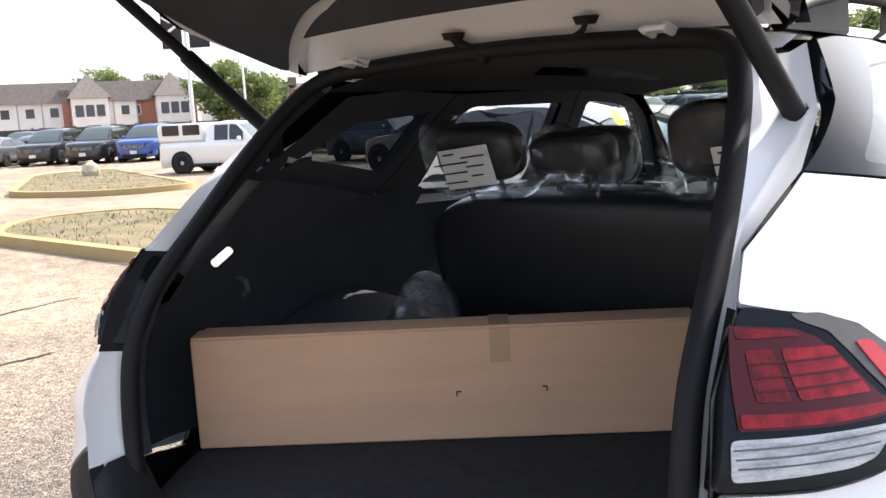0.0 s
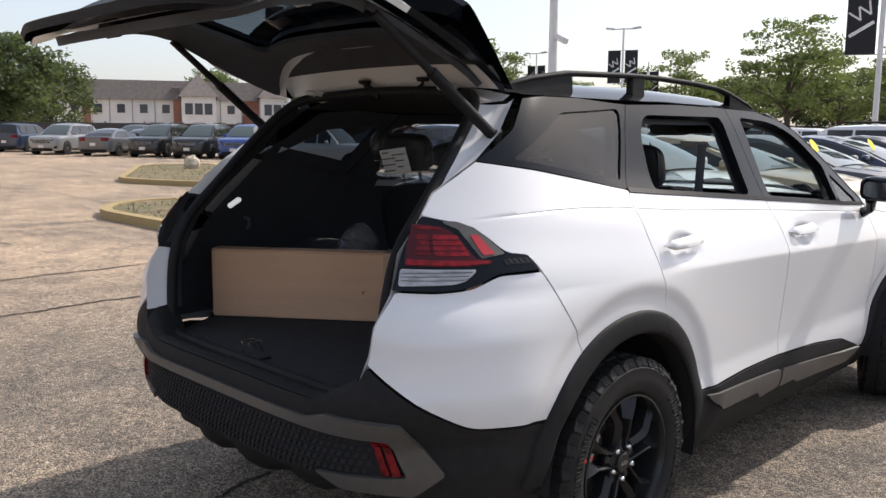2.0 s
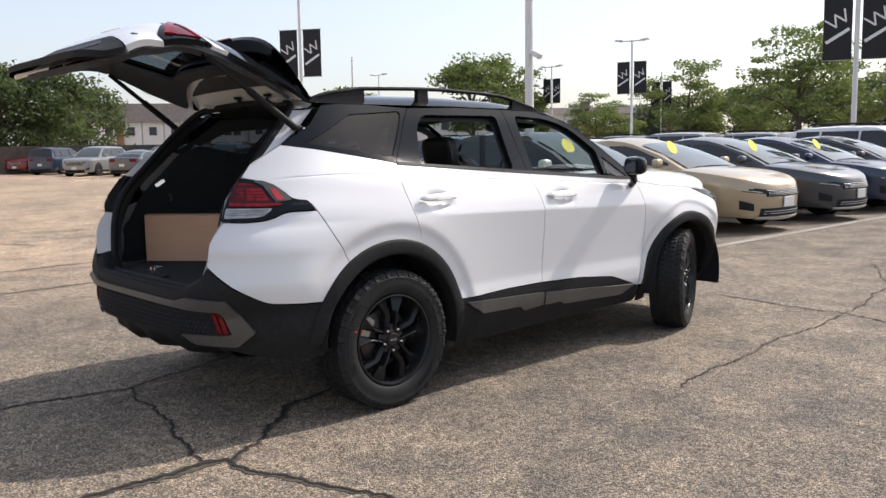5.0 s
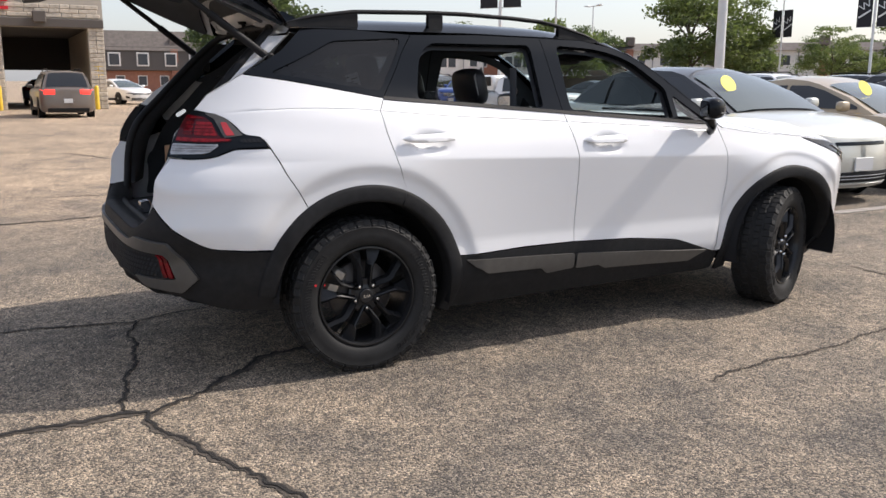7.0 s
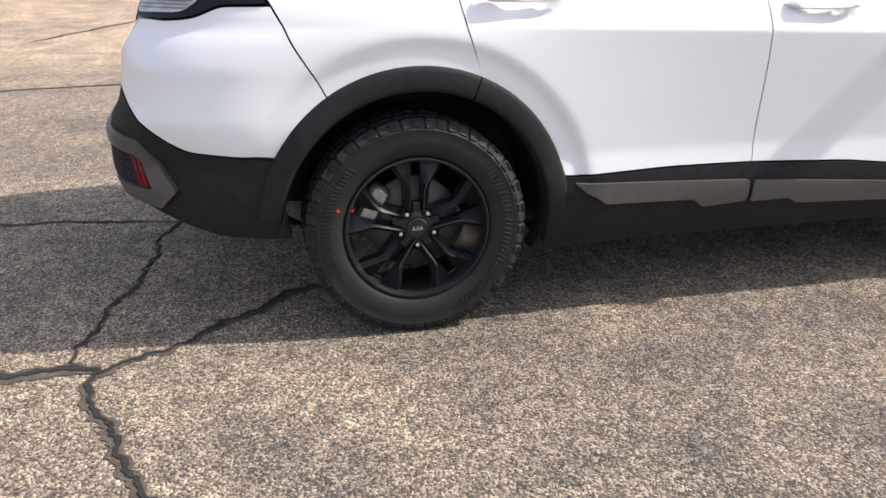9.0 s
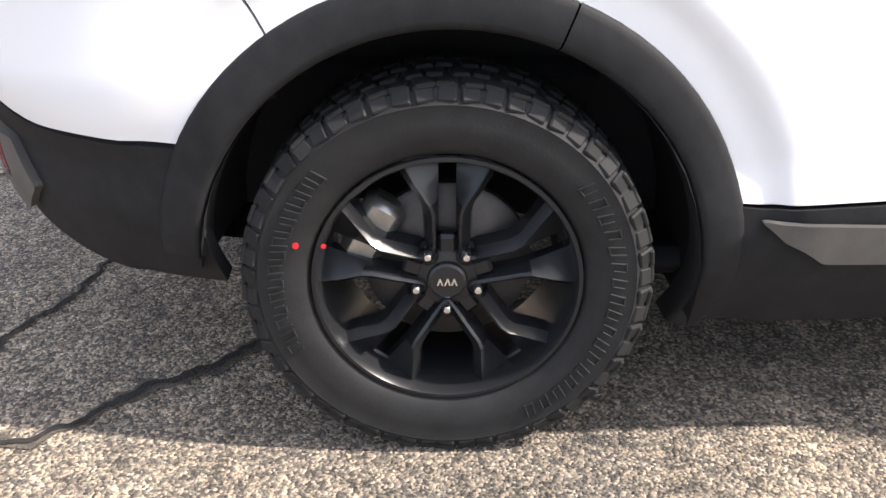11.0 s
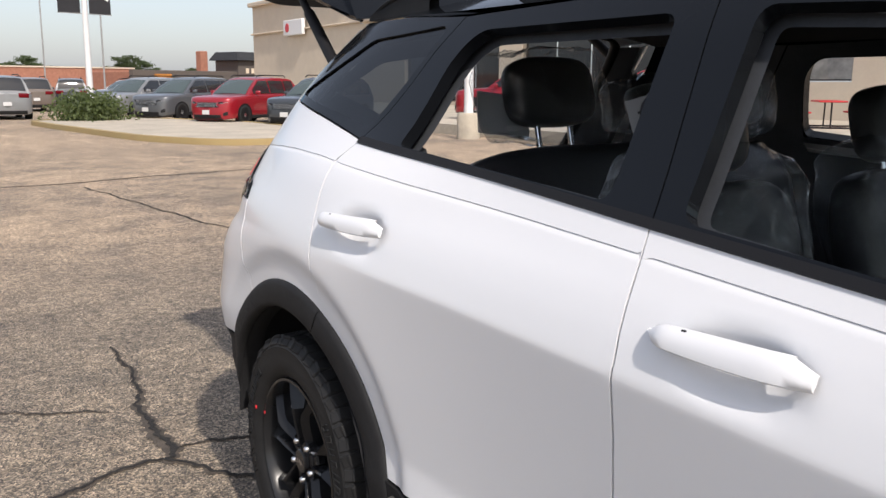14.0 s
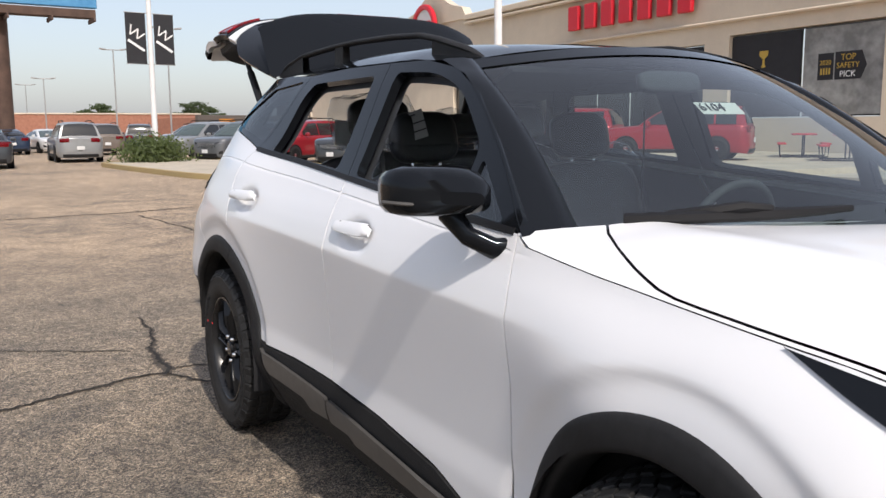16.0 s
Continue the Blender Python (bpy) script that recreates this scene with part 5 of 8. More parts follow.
for sgn in (1, -1):
    rows = []
    for r, ridge, outer, hc in ((.036, .024, .036, .080), (.065, .025, .039, .086), (.100, .0255, .040, .094), (.130, .026, .041, .099), (.148, .031, .046, .099), (.176, .050, .066, .094), (.204, .067, .084, .088), (.228, .080, .098, .083)):
        rows.append([(h, sgn * o, r) for h, o in ((hc - .055, .0150), (hc - .030, .0155), (hc - .004, ridge - .005), (hc, ridge), (hc - .020, outer), (hc - .055, outer + .004))])
    v, q = sheet(rows, closed=True, flip=sgn < 0)
    caps = [(5, 4, 3, 2, 1, 0), tuple(len(v) - 6 + i for i in range(6))]
    spoke.append((v, q + (caps if sgn > 0 else [c[::-1] for c in caps])))
spoke.append(moved(box(.030, .034, .045, .006), pose(.060, 0, .060)))
spoke.append(moved(box(.016, .05, .018, .004), pose(.048, 0, .222)))
spoke_mesh = mesh_of("spoke", *join(*spoke), 18)
hub_mesh = mesh_of("wheel", *lathe([(.001, .092), (.030, .092), (.034, .089), (.036, .080), (.052, .076), (.060, .066), (.062, .03), (.06, -.05)], 40), 35)
nut_mesh = mesh_of("wheel_nut", *lathe([(.0005, .094), (.006, .093), (.0095, .088), (.011, .060)], 12), 40)
socket_mesh = mesh_of("nut_socket", *lathe([(.0125, .066), (.019, .083), (.020, .060)], 16), 40)
disc_mesh = mesh_of("brake_disc", *lathe([(.05, .030), (.075, .032), (.150, .012), (.155, .008), (.155, -.012), (.05, -.014)], 48), 40)
cal_mesh = mesh_of("brake_caliper", *moved(box(.07, .075, .13, .015), pose(.02, -.135, .075, -30)), 40)


def make_wheel(first=False):
    w = part("wheel", hub_mesh, M_ALLOY, car, "black alloy wheel with all-terrain tyre")
    part("tyre", tyre_mesh, M_RUBBER, w, "black all-terrain tyre")
    part("tread", tread_mesh, M_RUBBER, w)
    part("rim", rim_mesh, M_ALLOY, w)
    part("brake_disc", disc_mesh, M_DISC, w)
    part("brake_caliper", cal_mesh, M_STEEL, w)
    for i in range(5):
        sp_ = part("spoke", spoke_mesh, M_ALLOY, w)
        sp_.matrix_basis = Matrix.Rotation(radians(72 * i), 4, "X")
        for nm, me, mt in (("wheel_nut", nut_mesh, M_CHROME), ("nut_socket", socket_mesh, M_ALLOY)):
            n_ = part(nm, me, mt, w)
            n_.matrix_basis = Matrix.Rotation(radians(36 + 72 * i), 4, "X") @ pose(0, 0, .058)
    # embossed sidewall lettering as plain bars
    bars = []
    for a0, k, st in ((80, 14, 5.2), (-100, 17, 6.1)):
        for i in range(k):
            a = radians(a0 + st * (i + .5 - k / 2))
            m = Matrix.Rotation(a, 4, "X") @ pose(.1208, 0, .298, 0, -2, 0)
            sl = 14 if a0 > 0 else -14
            bars += [moved(box(.004, .0034, .030, .0008), m @ pose(0, -.0075, 0, sl)), moved(box(.004, .015, .0032, .0008), m @ pose(0, 0, .0125 if i % 2 else -.0125)), moved(box(.004, .0034, .021 if i % 3 else .030, .0008), m @ pose(0, .0075, 0, sl))]
    if not letter_mesh:
        letter_mesh.extend([mesh_of("sidewall_print", *join(*bars[:42]), 0), mesh_of("sidewall_print", *join(*bars[42:]), 0)])
    for me in letter_mesh:
        tagged(part("sidewall_print", me, M_RUBBER, w), kind="stuff")
    for i, (x0, x1) in enumerate(((-.017, -.012), (-.008, -.013), (-.004, .001), (.005, .001), (.008, .013), (.017, .012))):
        part("cap_bar", cap_meshes[i] if len(cap_meshes) > i else cap_meshes.append(mesh_of("cap_bar", [(.0935, x0 - .0015, -.007), (.0935, x0 + .0015, -.007), (.0935, x1 + .0015, .007), (.0935, x1 - .0015, .007)], [(0, 1, 2, 3)], 0)) or cap_meshes[i], M_CHROME, w)
    if first:
        for y, z, r in ((-.258, .083, .0056), (-.212, .078, .0042)):
            part("paint_dot", mesh_of("paint_dot", *moved(lathe([(.0005, .0), (r, .0), (r * .95, -.003)], 14), pose(.1195 if y < -.24 else .1105, y, z)), 40), M_REDPAINT, w, "red inspection dot")
    return w


letter_mesh, cap_meshes = [], []
WX = .815
for nm, x, y, rz, spin in (("r", WX, 0, 0, 0), ("l", -WX - .09, 0, 180, 40), ("f", WX, 2.755, 23, 15), ("g", -WX - .09, 2.755, 203, 60)):
    w = make_wheel(nm == "r")
    w.matrix_basis = pose(x, y, .362) @ Matrix.Rotation(radians(rz), 4, "Z") @ (Matrix.Rotation(radians(spin), 4, "X"))

# the body's far flank sits a little wider than the near one
for ob in car.children_recursive:
    if ob.name.split(".")[0] in ("wheel", "tyre", "tread", "rim", "brake_disc", "brake_caliper", "spoke", "wheel_nut", "nut_socket", "sidewall_print", "cap_bar", "paint_dot"):
        continue
    co = np.zeros(len(ob.data.vertices) * 3)
    ob.data.vertices.foreach_get("co", co)
    co = co.reshape(-1, 3)
    co[:, 0] -= .095 * np.clip((.72 - co[:, 0]) / 1.62, 0, 1.1) ** 1.25
    co[:, 1] -= .07 * np.clip((-co[:, 0] - .66) / .2, 0, 1) * np.clip((-.25 - co[:, 1]) / .4, 0, 1) * np.interp(co[:, 2], [.60, .72, .95, 1.1], [1, .5, .5, .8])
    ob.data.vertices.foreach_set("co", co.ravel())
    ob.data.update()

# ---- what lies in the load bay ----
bx = pose(-.762, -.588, .686, 0, 0, 37.5)
carton = thing("cardboard_box", "long brown cardboard box lying across the load floor", "box", m=bx)
BL, BD, BH = 1.25, .13, .280
part("box_body", mesh_of("box_body", *moved(box(BL, BD, BH, .004), pose(BL / 2, BD / 2, BH / 2)), 20), M_CARD, carton)
part("box_flap", mesh_of("box_flap", *moved(box(BL - .004, BD * .55, .005, .001), pose(BL / 2, BD * .30, BH + .004, 1.5)), 0), M_CARD, carton)
part("packing_tape", mesh_of("packing_tape", *join(moved(box(.05, .001, .085, .0), pose(.76, -.001, BH - .043)), moved(box(.05, BD * .8, .001, .0), pose(.76, BD * .4, BH + .0085))), 0), M_TAPE, carton, "tan packing tape")
for x, z in ((.650, .118), (.860, .123)):
    part("print_mark", mesh_of("print_mark", *join(moved(box(.012, .001, .003, 0), pose(x + .005, -.001, z + .006)), moved(box(.003, .001, .012, 0), pose(x if x < .7 else x + .011, -.001, z))), 0), M_INK, carton)
for z in (.09, .19):
    part("end_slot", mesh_of("end_slot", *moved(box(.003, .03, .045, 0), pose(-.001, .03, z)), 0), M_INK, carton)
bag_v = crumpled(([(x * (1.1 - 2.35 * (z + .17)), y * (1.1 - 2.2 * (z + .17)), z) for x, y, z in pillow(.33, .20, .36, .7, 26, 36)[0]], pillow(.33, .20, .36, .7, 26, 36)[1]), .022, 4)
bag = tagged(part("plastic_bag", mesh_of("plastic_bag", *[moved((bag_v[0], bag_v[1]), pose(-.47, -.035, .905, 0, 0, 37.5))][0], 60), M_BAG), "crumpled clear plastic bag behind the box", "bag")

num = part("number_print", text_mesh("number_print", "6104", .050, .0005), M_INK, stk)
num.matrix_basis = Matrix(((-1, 0, 0, .02), (0, -.78, .62, 2.0125), (0, .62, .78, 1.408), (0, 0, 0, 1)))


# ---- ground ----
def asphalt():
    """Exposed-aggregate asphalt: pale and dark stones in a grey binder, with worn patches and stains."""
    m = material("aggregate_asphalt", (0.2, 0.18, 0.15), 0.9)
    nt = m.node_tree
    b, N, K = nt.nodes["Principled BSDF"], nt.nodes.new, nt.links.new
    tc = N("ShaderNodeTexCoord").outputs["Object"]
    vor, vor2 = N("ShaderNodeTexVoronoi"), N("ShaderNodeTexVoronoi")
    vor.inputs["Scale"].default_value, vor2.inputs["Scale"].default_value = 152, 270
    big, mid, fine = (N("ShaderNodeTexNoise") for _ in range(3))
    for n_, sc, de in ((big, .28, 6), (mid, 2.2, 6), (fine, 80, 4)):
        n_.inputs["Scale"].default_value, n_.inputs["Detail"].default_value = sc, de
    for n_ in (vor, vor2, big, mid, fine):
        K(tc, n_.inputs["Vector"])
    sep = N("ShaderNodeSeparateColor"); K(vor.outputs["Color"], sep.inputs[0])
    stone = N("ShaderNodeValToRGB")
    el = stone.color_ramp.elements
    el[0].position, el[0].color = 0.0, (0.058, 0.053, 0.049, 1)
    el[1].position, el[1].color = 1.0, (0.455, 0.375, 0.292, 1)
    for p_, c_ in ((.30, (.098, .088, .077, 1)), (.60, (.215, .186, .152, 1)), (.84, (.335, .278, .213, 1))):
        e = el.new(p_); e.color = c_
    K(sep.outputs[0], stone.inputs[0])
    wear = N("ShaderNodeValToRGB")
    we = wear.color_ramp.elements
    we[0].position, we[0].color, we[1].position, we[1].color = .37, (.64, .645, .66, 1), .60, (1.36, 1.29, 1.19, 1)
    mixn = N("ShaderNodeMix"); mixn.inputs["Factor"].default_value = .5
    K(big.outputs["Fac"], mixn.inputs[2]); K(mid.outputs["Fac"], mixn.inputs[3]); K(mixn.outputs[0], wear.inputs[0])
    mul = N("ShaderNodeMix"); mul.data_type, mul.blend_type = "RGBA", "MULTIPLY"; mul.inputs["Factor"].default_value = 1
    pit = N("ShaderNodeSeparateColor"); K(vor2.outputs["Color"], pit.inputs[0])
    pr = N("ShaderNodeMapRange"); pr.inputs[1].default_value, pr.inputs[2].default_value, pr.inputs[3].default_value, pr.inputs[4].default_value = .74, .92, 1.0, .58
    K(pit.outputs[1], pr.inputs[0])
    pm = N("ShaderNodeMix"); pm.data_type, pm.blend_type = "RGBA", "MULTIPLY"; pm.inputs["Factor"].default_value = 1
    K(stone.outputs[0], pm.inputs[6]); K(pr.outputs[0], pm.inputs[7])
    mott = N("ShaderNodeTexNoise"); mott.inputs["Scale"].default_value, mott.inputs["Detail"].default_value, mott.inputs["Roughness"].default_value = 15, 8, .72
    K(tc, mott.inputs["Vector"])
    mo = N("ShaderNodeMapRange"); mo.inputs[1].default_value, mo.inputs[2].default_value, mo.inputs[3].default_value, mo.inputs[4].default_value = .35, .65, .60, 1.38
    K(mott.outputs["Fac"], mo.inputs[0])
    grit = N("ShaderNodeMix"); grit.data_type, grit.blend_type = "RGBA", "MULTIPLY"; grit.inputs["Factor"].default_value = 1
    K(pm.outputs[2], grit.inputs[6]); K(mo.outputs[0], grit.inputs[7])
    K(grit.outputs[2], mul.inputs[6]); K(wear.outputs[0], mul.inputs[7])
    # the lot is paler and warmer towards -x and -y, with a wandering edge
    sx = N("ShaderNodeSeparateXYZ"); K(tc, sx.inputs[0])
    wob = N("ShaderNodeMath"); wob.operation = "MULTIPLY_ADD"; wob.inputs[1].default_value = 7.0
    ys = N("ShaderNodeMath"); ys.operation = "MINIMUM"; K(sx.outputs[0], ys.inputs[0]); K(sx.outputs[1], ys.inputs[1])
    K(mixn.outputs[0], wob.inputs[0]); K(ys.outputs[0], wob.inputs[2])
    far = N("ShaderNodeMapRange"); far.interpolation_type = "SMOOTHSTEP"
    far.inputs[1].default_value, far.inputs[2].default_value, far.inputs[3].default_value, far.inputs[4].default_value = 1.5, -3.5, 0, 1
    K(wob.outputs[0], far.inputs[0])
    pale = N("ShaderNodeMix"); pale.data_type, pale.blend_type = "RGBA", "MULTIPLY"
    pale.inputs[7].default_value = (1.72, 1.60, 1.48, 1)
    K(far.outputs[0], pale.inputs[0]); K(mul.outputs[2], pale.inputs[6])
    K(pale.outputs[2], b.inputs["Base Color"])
    bump = N("ShaderNodeBump"); bump.inputs["Strength"].default_value, bump.inputs["Distance"].default_value = .8, .006
    add = N("ShaderNodeMath"); add.operation = "SUBTRACT"
    K(fine.outputs["Fac"], add.inputs[0]); K(vor.outputs["Distance"], add.inputs[1]); K(add.outputs[0], bump.inputs["Height"]); K(bump.outputs[0], b.inputs["Normal"])
    return m


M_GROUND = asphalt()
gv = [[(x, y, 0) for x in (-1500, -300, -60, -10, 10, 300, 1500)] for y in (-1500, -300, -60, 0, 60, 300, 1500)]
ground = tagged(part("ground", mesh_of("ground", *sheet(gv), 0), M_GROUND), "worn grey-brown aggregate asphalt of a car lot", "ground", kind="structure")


# ---- cracks in the asphalt ----
M_CRACK = material("crack_filler", (0.011, 0.010, 0.010), 0.95, color2=(0.030, 0.027, 0.024), scale=9, bump=0.6, bump_scale=120)


M_SILT = material("brown_silt", (0.115, 0.094, 0.074), 0.95, color2=(0.050, 0.043, 0.037), scale=14, bump=0.6, bump_scale=150)


def crack(pts, w0, w1, seed, label="dark jagged crack with crumbled silty edges in the asphalt"):
    """A ragged dark gap with a wider, uneven fringe of silt and crumbled stone beside it."""
    rnd = random.Random(seed)
    near = max(abs(p[0]) + abs(p[1]) for p in pts) < 8
    step = .016 if near else .04
    fine = []
    for a, b in zip(pts, pts[1:]):
        a, b = Vector(a), Vector(b)
        n = max(3, int((b - a).length / step))
        fine += [a.lerp(b, i / n) for i in range(n)]
    fine.append(Vector(pts[-1]))
    core, silt = [], []
    wl = wr = .6
    for i, p in enumerate(fine):
        d = (fine[min(i + 2, len(fine) - 1)] - fine[max(i - 2, 0)]).normalized()
        nrm = Vector((-d.y, d.x))
        q = i * step / .03
        p = p + nrm * (rnd.gauss(0, .0035) + .020 * math.sin(q * .17 + seed) + .010 * math.sin(q * .53 + seed * 2) + .005 * math.sin(q * 1.9 + seed * 5))
        w = 1.15 * (w0 + (w1 - w0) * i / len(fine))
        wl, wr = min(1.3, max(.25, wl + rnd.gauss(0, .16))), min(1.3, max(.25, wr + rnd.gauss(0, .16)))
        cl, cr = w * (.19 + .30 * rnd.random() * wl), w * (.19 + .30 * rnd.random() * wr)
        core.append([(p.x - nrm.x * cl, p.y - nrm.y * cl, .0075), (p.x, p.y, .0072), (p.x + nrm.x * cr, p.y + nrm.y * cr, .0075)])
        sl, sr = cl + w * wl * .75 * rnd.uniform(.6, 1.1), cr + w * wr * .75 * rnd.uniform(.6, 1.1)
        silt.append([(p.x - nrm.x * sl, p.y - nrm.y * sl, .0035), (p.x, p.y, .0045), (p.x + nrm.x * sr, p.y + nrm.y * sr, .0035)])
    ob = tagged(part("crack", mesh_of("crack", *sheet(core, flip=True), 0), M_CRACK), label, "crack", "cracks in the lot", "structure")
    part("silt_edge", mesh_of("silt_edge", *sheet(silt, flip=True), 0), M_SILT, ob)
    return ob


for k, (pts, a, b) in enumerate((
        ([(1.02, -1.02), (.60, -.49), (.52, -.40), (.30, .25), (-.3, .9)], .030, .014),
        ([(1.02, -1.02), (1.68, -.84), (1.98, -.68), (2.8, -.45), (4.4, -.3)], .022, .010),
        ([(1.02, -1.02), (.97, -1.13), (.95, -1.56), (.92, -1.80), (.85, -2.60)], .034, .012),
        ([(.97, -1.10), (.26, -.97), (-.20, -.92), (-.46, -.83)], .012, .010),
        ([(-.46, -.83), (-.53, -1.2), (-.54, -1.6), (-.60, -2.4), (-1.3, -4.5)], .010, .008),
        ([(-.46, -.83), (-.7, -.2), (-1.0, .9)], .009, .006),
        ([(-4.7, .9), (-4.62, -.56), (-4.4, -2.4), (-3.2, -5.0)], .022, .016),
        ([(-6.4, 2.0), (-6.3, -.1), (-6.8, -2.5)], .016, .012),
        ([(1.1, -1.60), (1.61, -1.97), (2.6, -2.3), (4, -2.6)], .008, .006),
        ([(1.76, 1.33), (1.62, 2.6), (1.57, 3.99), (1.3, 5.6), (.6, 7.0)], .006, .005),
        ([(.39, 4.1), (1.57, 4.0), (2.9, 3.5)], .008, .006),
        ([(1.6, -10.9), (.93, -10.86), (-.53, -11.0), (-1.44, -11.36), (-4, -11.9)], .035, .03),
        ([(-.53, -10.4), (-.94, -6.56), (-1.6, -3.4)], .018, .014),
        ([(-8, -3), (-12, -1.5), (-18, -2.2), (-24, -1.0)], .03, .03),
        ([(-9, 1.2), (-13, -.2), (-15, -4)], .03, .02))):
    crack(pts, a, b, k + 3)
# ---- kerbed islands ----
def leaf_material(name, color, rough, **kw):
    """Leaves that also let some light through."""
    m = material(name, color, rough, **kw)
    nt = m.node_tree
    tl, mx = nt.nodes.new("ShaderNodeBsdfTranslucent"), nt.nodes.new("ShaderNodeMixShader")
    tl.inputs[0].default_value = (color[0] * 1.4, color[1] * 1.45, color[2] * .9, 1)
    mx.inputs[0].default_value = 0.42
    nt.links.new(nt.nodes["Principled BSDF"].outputs[0], mx.inputs[1]); nt.links.new(tl.outputs[0], mx.inputs[2])
    nt.links.new(mx.outputs[0], nt.nodes["Material Output"].inputs[0])
    return m


M_KERB = material("yellowed_concrete_kerb", (0.34, 0.25, 0.12), 0.9, vary=0.0, color2=(0.36, 0.28, 0.13), scale=2.5, bump=0.3, bump_scale=60)
M_DRYGRASS = material("dry_grass_soil", (0.24, 0.175, 0.105), 0.95, color2=(0.10, 0.105, 0.045), scale=1.6, bump=0.6, bump_scale=40)
M_CONCRETE = material("pale_concrete", (0.50, 0.44, 0.35), 0.9, color2=(0.36, 0.32, 0.26), scale=0.8, bump=0.2, bump_scale=50)
M_LEAF = leaf_material("tree_leaves", (0.135, 0.170, 0.070), 0.6, color2=(0.080, 0.105, 0.045), scale=0.6, random_tint=0.18)
M_LEAFDARK = leaf_material("dark_leaves", (0.095, 0.125, 0.060), 0.6, color2=(0.055, 0.075, 0.038), scale=0.6, random_tint=0.18)
M_BARK = material("bark", (0.11, 0.085, 0.065), 0.9, vary=0.4, scale=6, bump=0.5, bump_scale=30)


def prism(poly, z0, z1):
    p = [c[:2] for c in poly]
    if area2(p) < 0:
        p = p[::-1]
    n = len(p)
    return [(x, y, z0) for x, y in p] + [(x, y, z1) for x, y in p], [tuple(range(n, 2 * n)), tuple(range(n))[::-1]] + [(i, (i + 1) % n, n + (i + 1) % n, n + i) for i in range(n)]


def kerb_ring(poly, w, h):
    o = rounded(poly, 1.2, 8)
    i_ = inset(o, w)
    if area2(o) < 0:
        o = o[::-1]
    rows = [[(x, y, 0) for x, y in o], [(x, y, h - .03) for x, y in o], [(x * .985 + ix * .015, y * .985 + iy * .015, h) for (x, y), (ix, iy) in zip(o, i_)], [(x, y, h) for x, y in i_], [(x, y, h - .05) for x, y in i_]]
    return sheet(rows, closed=True), i_


def tuft_field(poly, n, h, seed, z=0.1):
    rnd = random.Random(seed)
    P = np.array(poly)
    vs, fs = [], []
    while len(fs) < n:
        x, y = rnd.uniform(P[:, 0].min(), P[:, 0].max()), rnd.uniform(P[:, 1].min(), P[:, 1].max())
        if not inside(poly, np.array([[x, y]]))[0]:
            continue
        a, hh = rnd.uniform(0, 6.28), h * rnd.uniform(.4, 1.3)
        o = len(vs)
        vs += [(x, y, z), (x + .02 * math.cos(a), y + .02 * math.sin(a), z), (x + rnd.gauss(0, .04), y + rnd.gauss(0, .04), z + hh)]
        fs.append((o, o + 1, o + 2))
    return vs, fs


def island(poly, label, h=0.14, grass=900, top=None):
    ob = thing("kerbed_island", label, "traffic island", "kerbed islands on the lot")
    (v, f), inner = kerb_ring(poly, .18, h)
    part("kerb", mesh_of("kerb", v, f, 40), M_KERB, ob, "weathered yellow concrete kerb")
    pv, pf = prism(inner, 0, h - .02)
    part("soil" if top is None else "paving", mesh_of("soil" if top is None else "paving", pv, pf, 0), top or M_DRYGRASS, ob)
    if grass:
        tagged(part("grass", mesh_of("grass", *tuft_field(inner, grass, .07, int(h * 100) + grass, h - .03), 0), M_DRYGRASS, ob), kind="stuff")
    return ob


island([(-11.8, 3.35), (-6.0, 3.3), (-6.0, 6.9), (-12.7, 6.5), (-13.3, 4.7)], "weathered yellow kerb round dry grass on the lot")
island([(-20.1, 7.4), (-17.2, 8.4), (-16.4, 10.4), (-24.0, 13.2), (-27.6, 14.6), (-28.2, 11.8)], "yellow kerb round dry soil and stones")
rock = tagged(part("landscape_rock", mesh_of("landscape_rock", *moved(crumpled(pillow(.6, .45, .5, .8), .08, 9), pose(-24.5, 12.0, .28)), 60), M_CONCRETE), "pale rough rock on the dry island", "rock")
island([(-2.6, -31), (-2.9, -27.2), (-3.7, -20), (-5.0, -17.2), (-9.2, -17.6), (-9.4, -27), (-6.4, -34)], "pale concrete island with bush and lamp post", .15, 0, M_CONCRETE)
wk = thing("walkway", "pale concrete walkway with a yellow kerb", "walkway", kind="structure")
part("walkway_slab", mesh_of("walkway_slab", *prism([(-16, -5.2), (-39.8, -5.6), (-39.8, -12), (-16, -12)], 0, .15), 0), M_CONCRETE, wk)
M_YELLOW = material("yellow_paint", (0.75, 0.50, 0.04), 0.6, vary=0.2, scale=8)
part("kerb_paint", mesh_of("kerb_paint", *moved(box(23.9, .30, .16, .03), pose(-27.9, -5.25, .085, 0, 0, 1)), 0), M_YELLOW, wk)
ap = thing("apron", "raised concrete apron before the showroom", "pavement", kind="structure")
part("apron_slab", mesh_of("apron_slab", *prism([(-12.5, -10), (-27, -10), (-27, -75), (-16.5, -60), (-12.5, -30)], 0, .30), 0), M_CONCRETE, ap)
tagged(part("painted_line", mesh_of("painted_line", *prism([(-1.55, 6.3), (-1.40, 6.3), (-1.55, 26), (-1.70, 26)], .002, .006), 0), material("worn_white_paint", (.36, .33, .30), .9, color2=(.20, .18, .16), scale=7)), "worn white line along the parked row", "line", kind="structure")


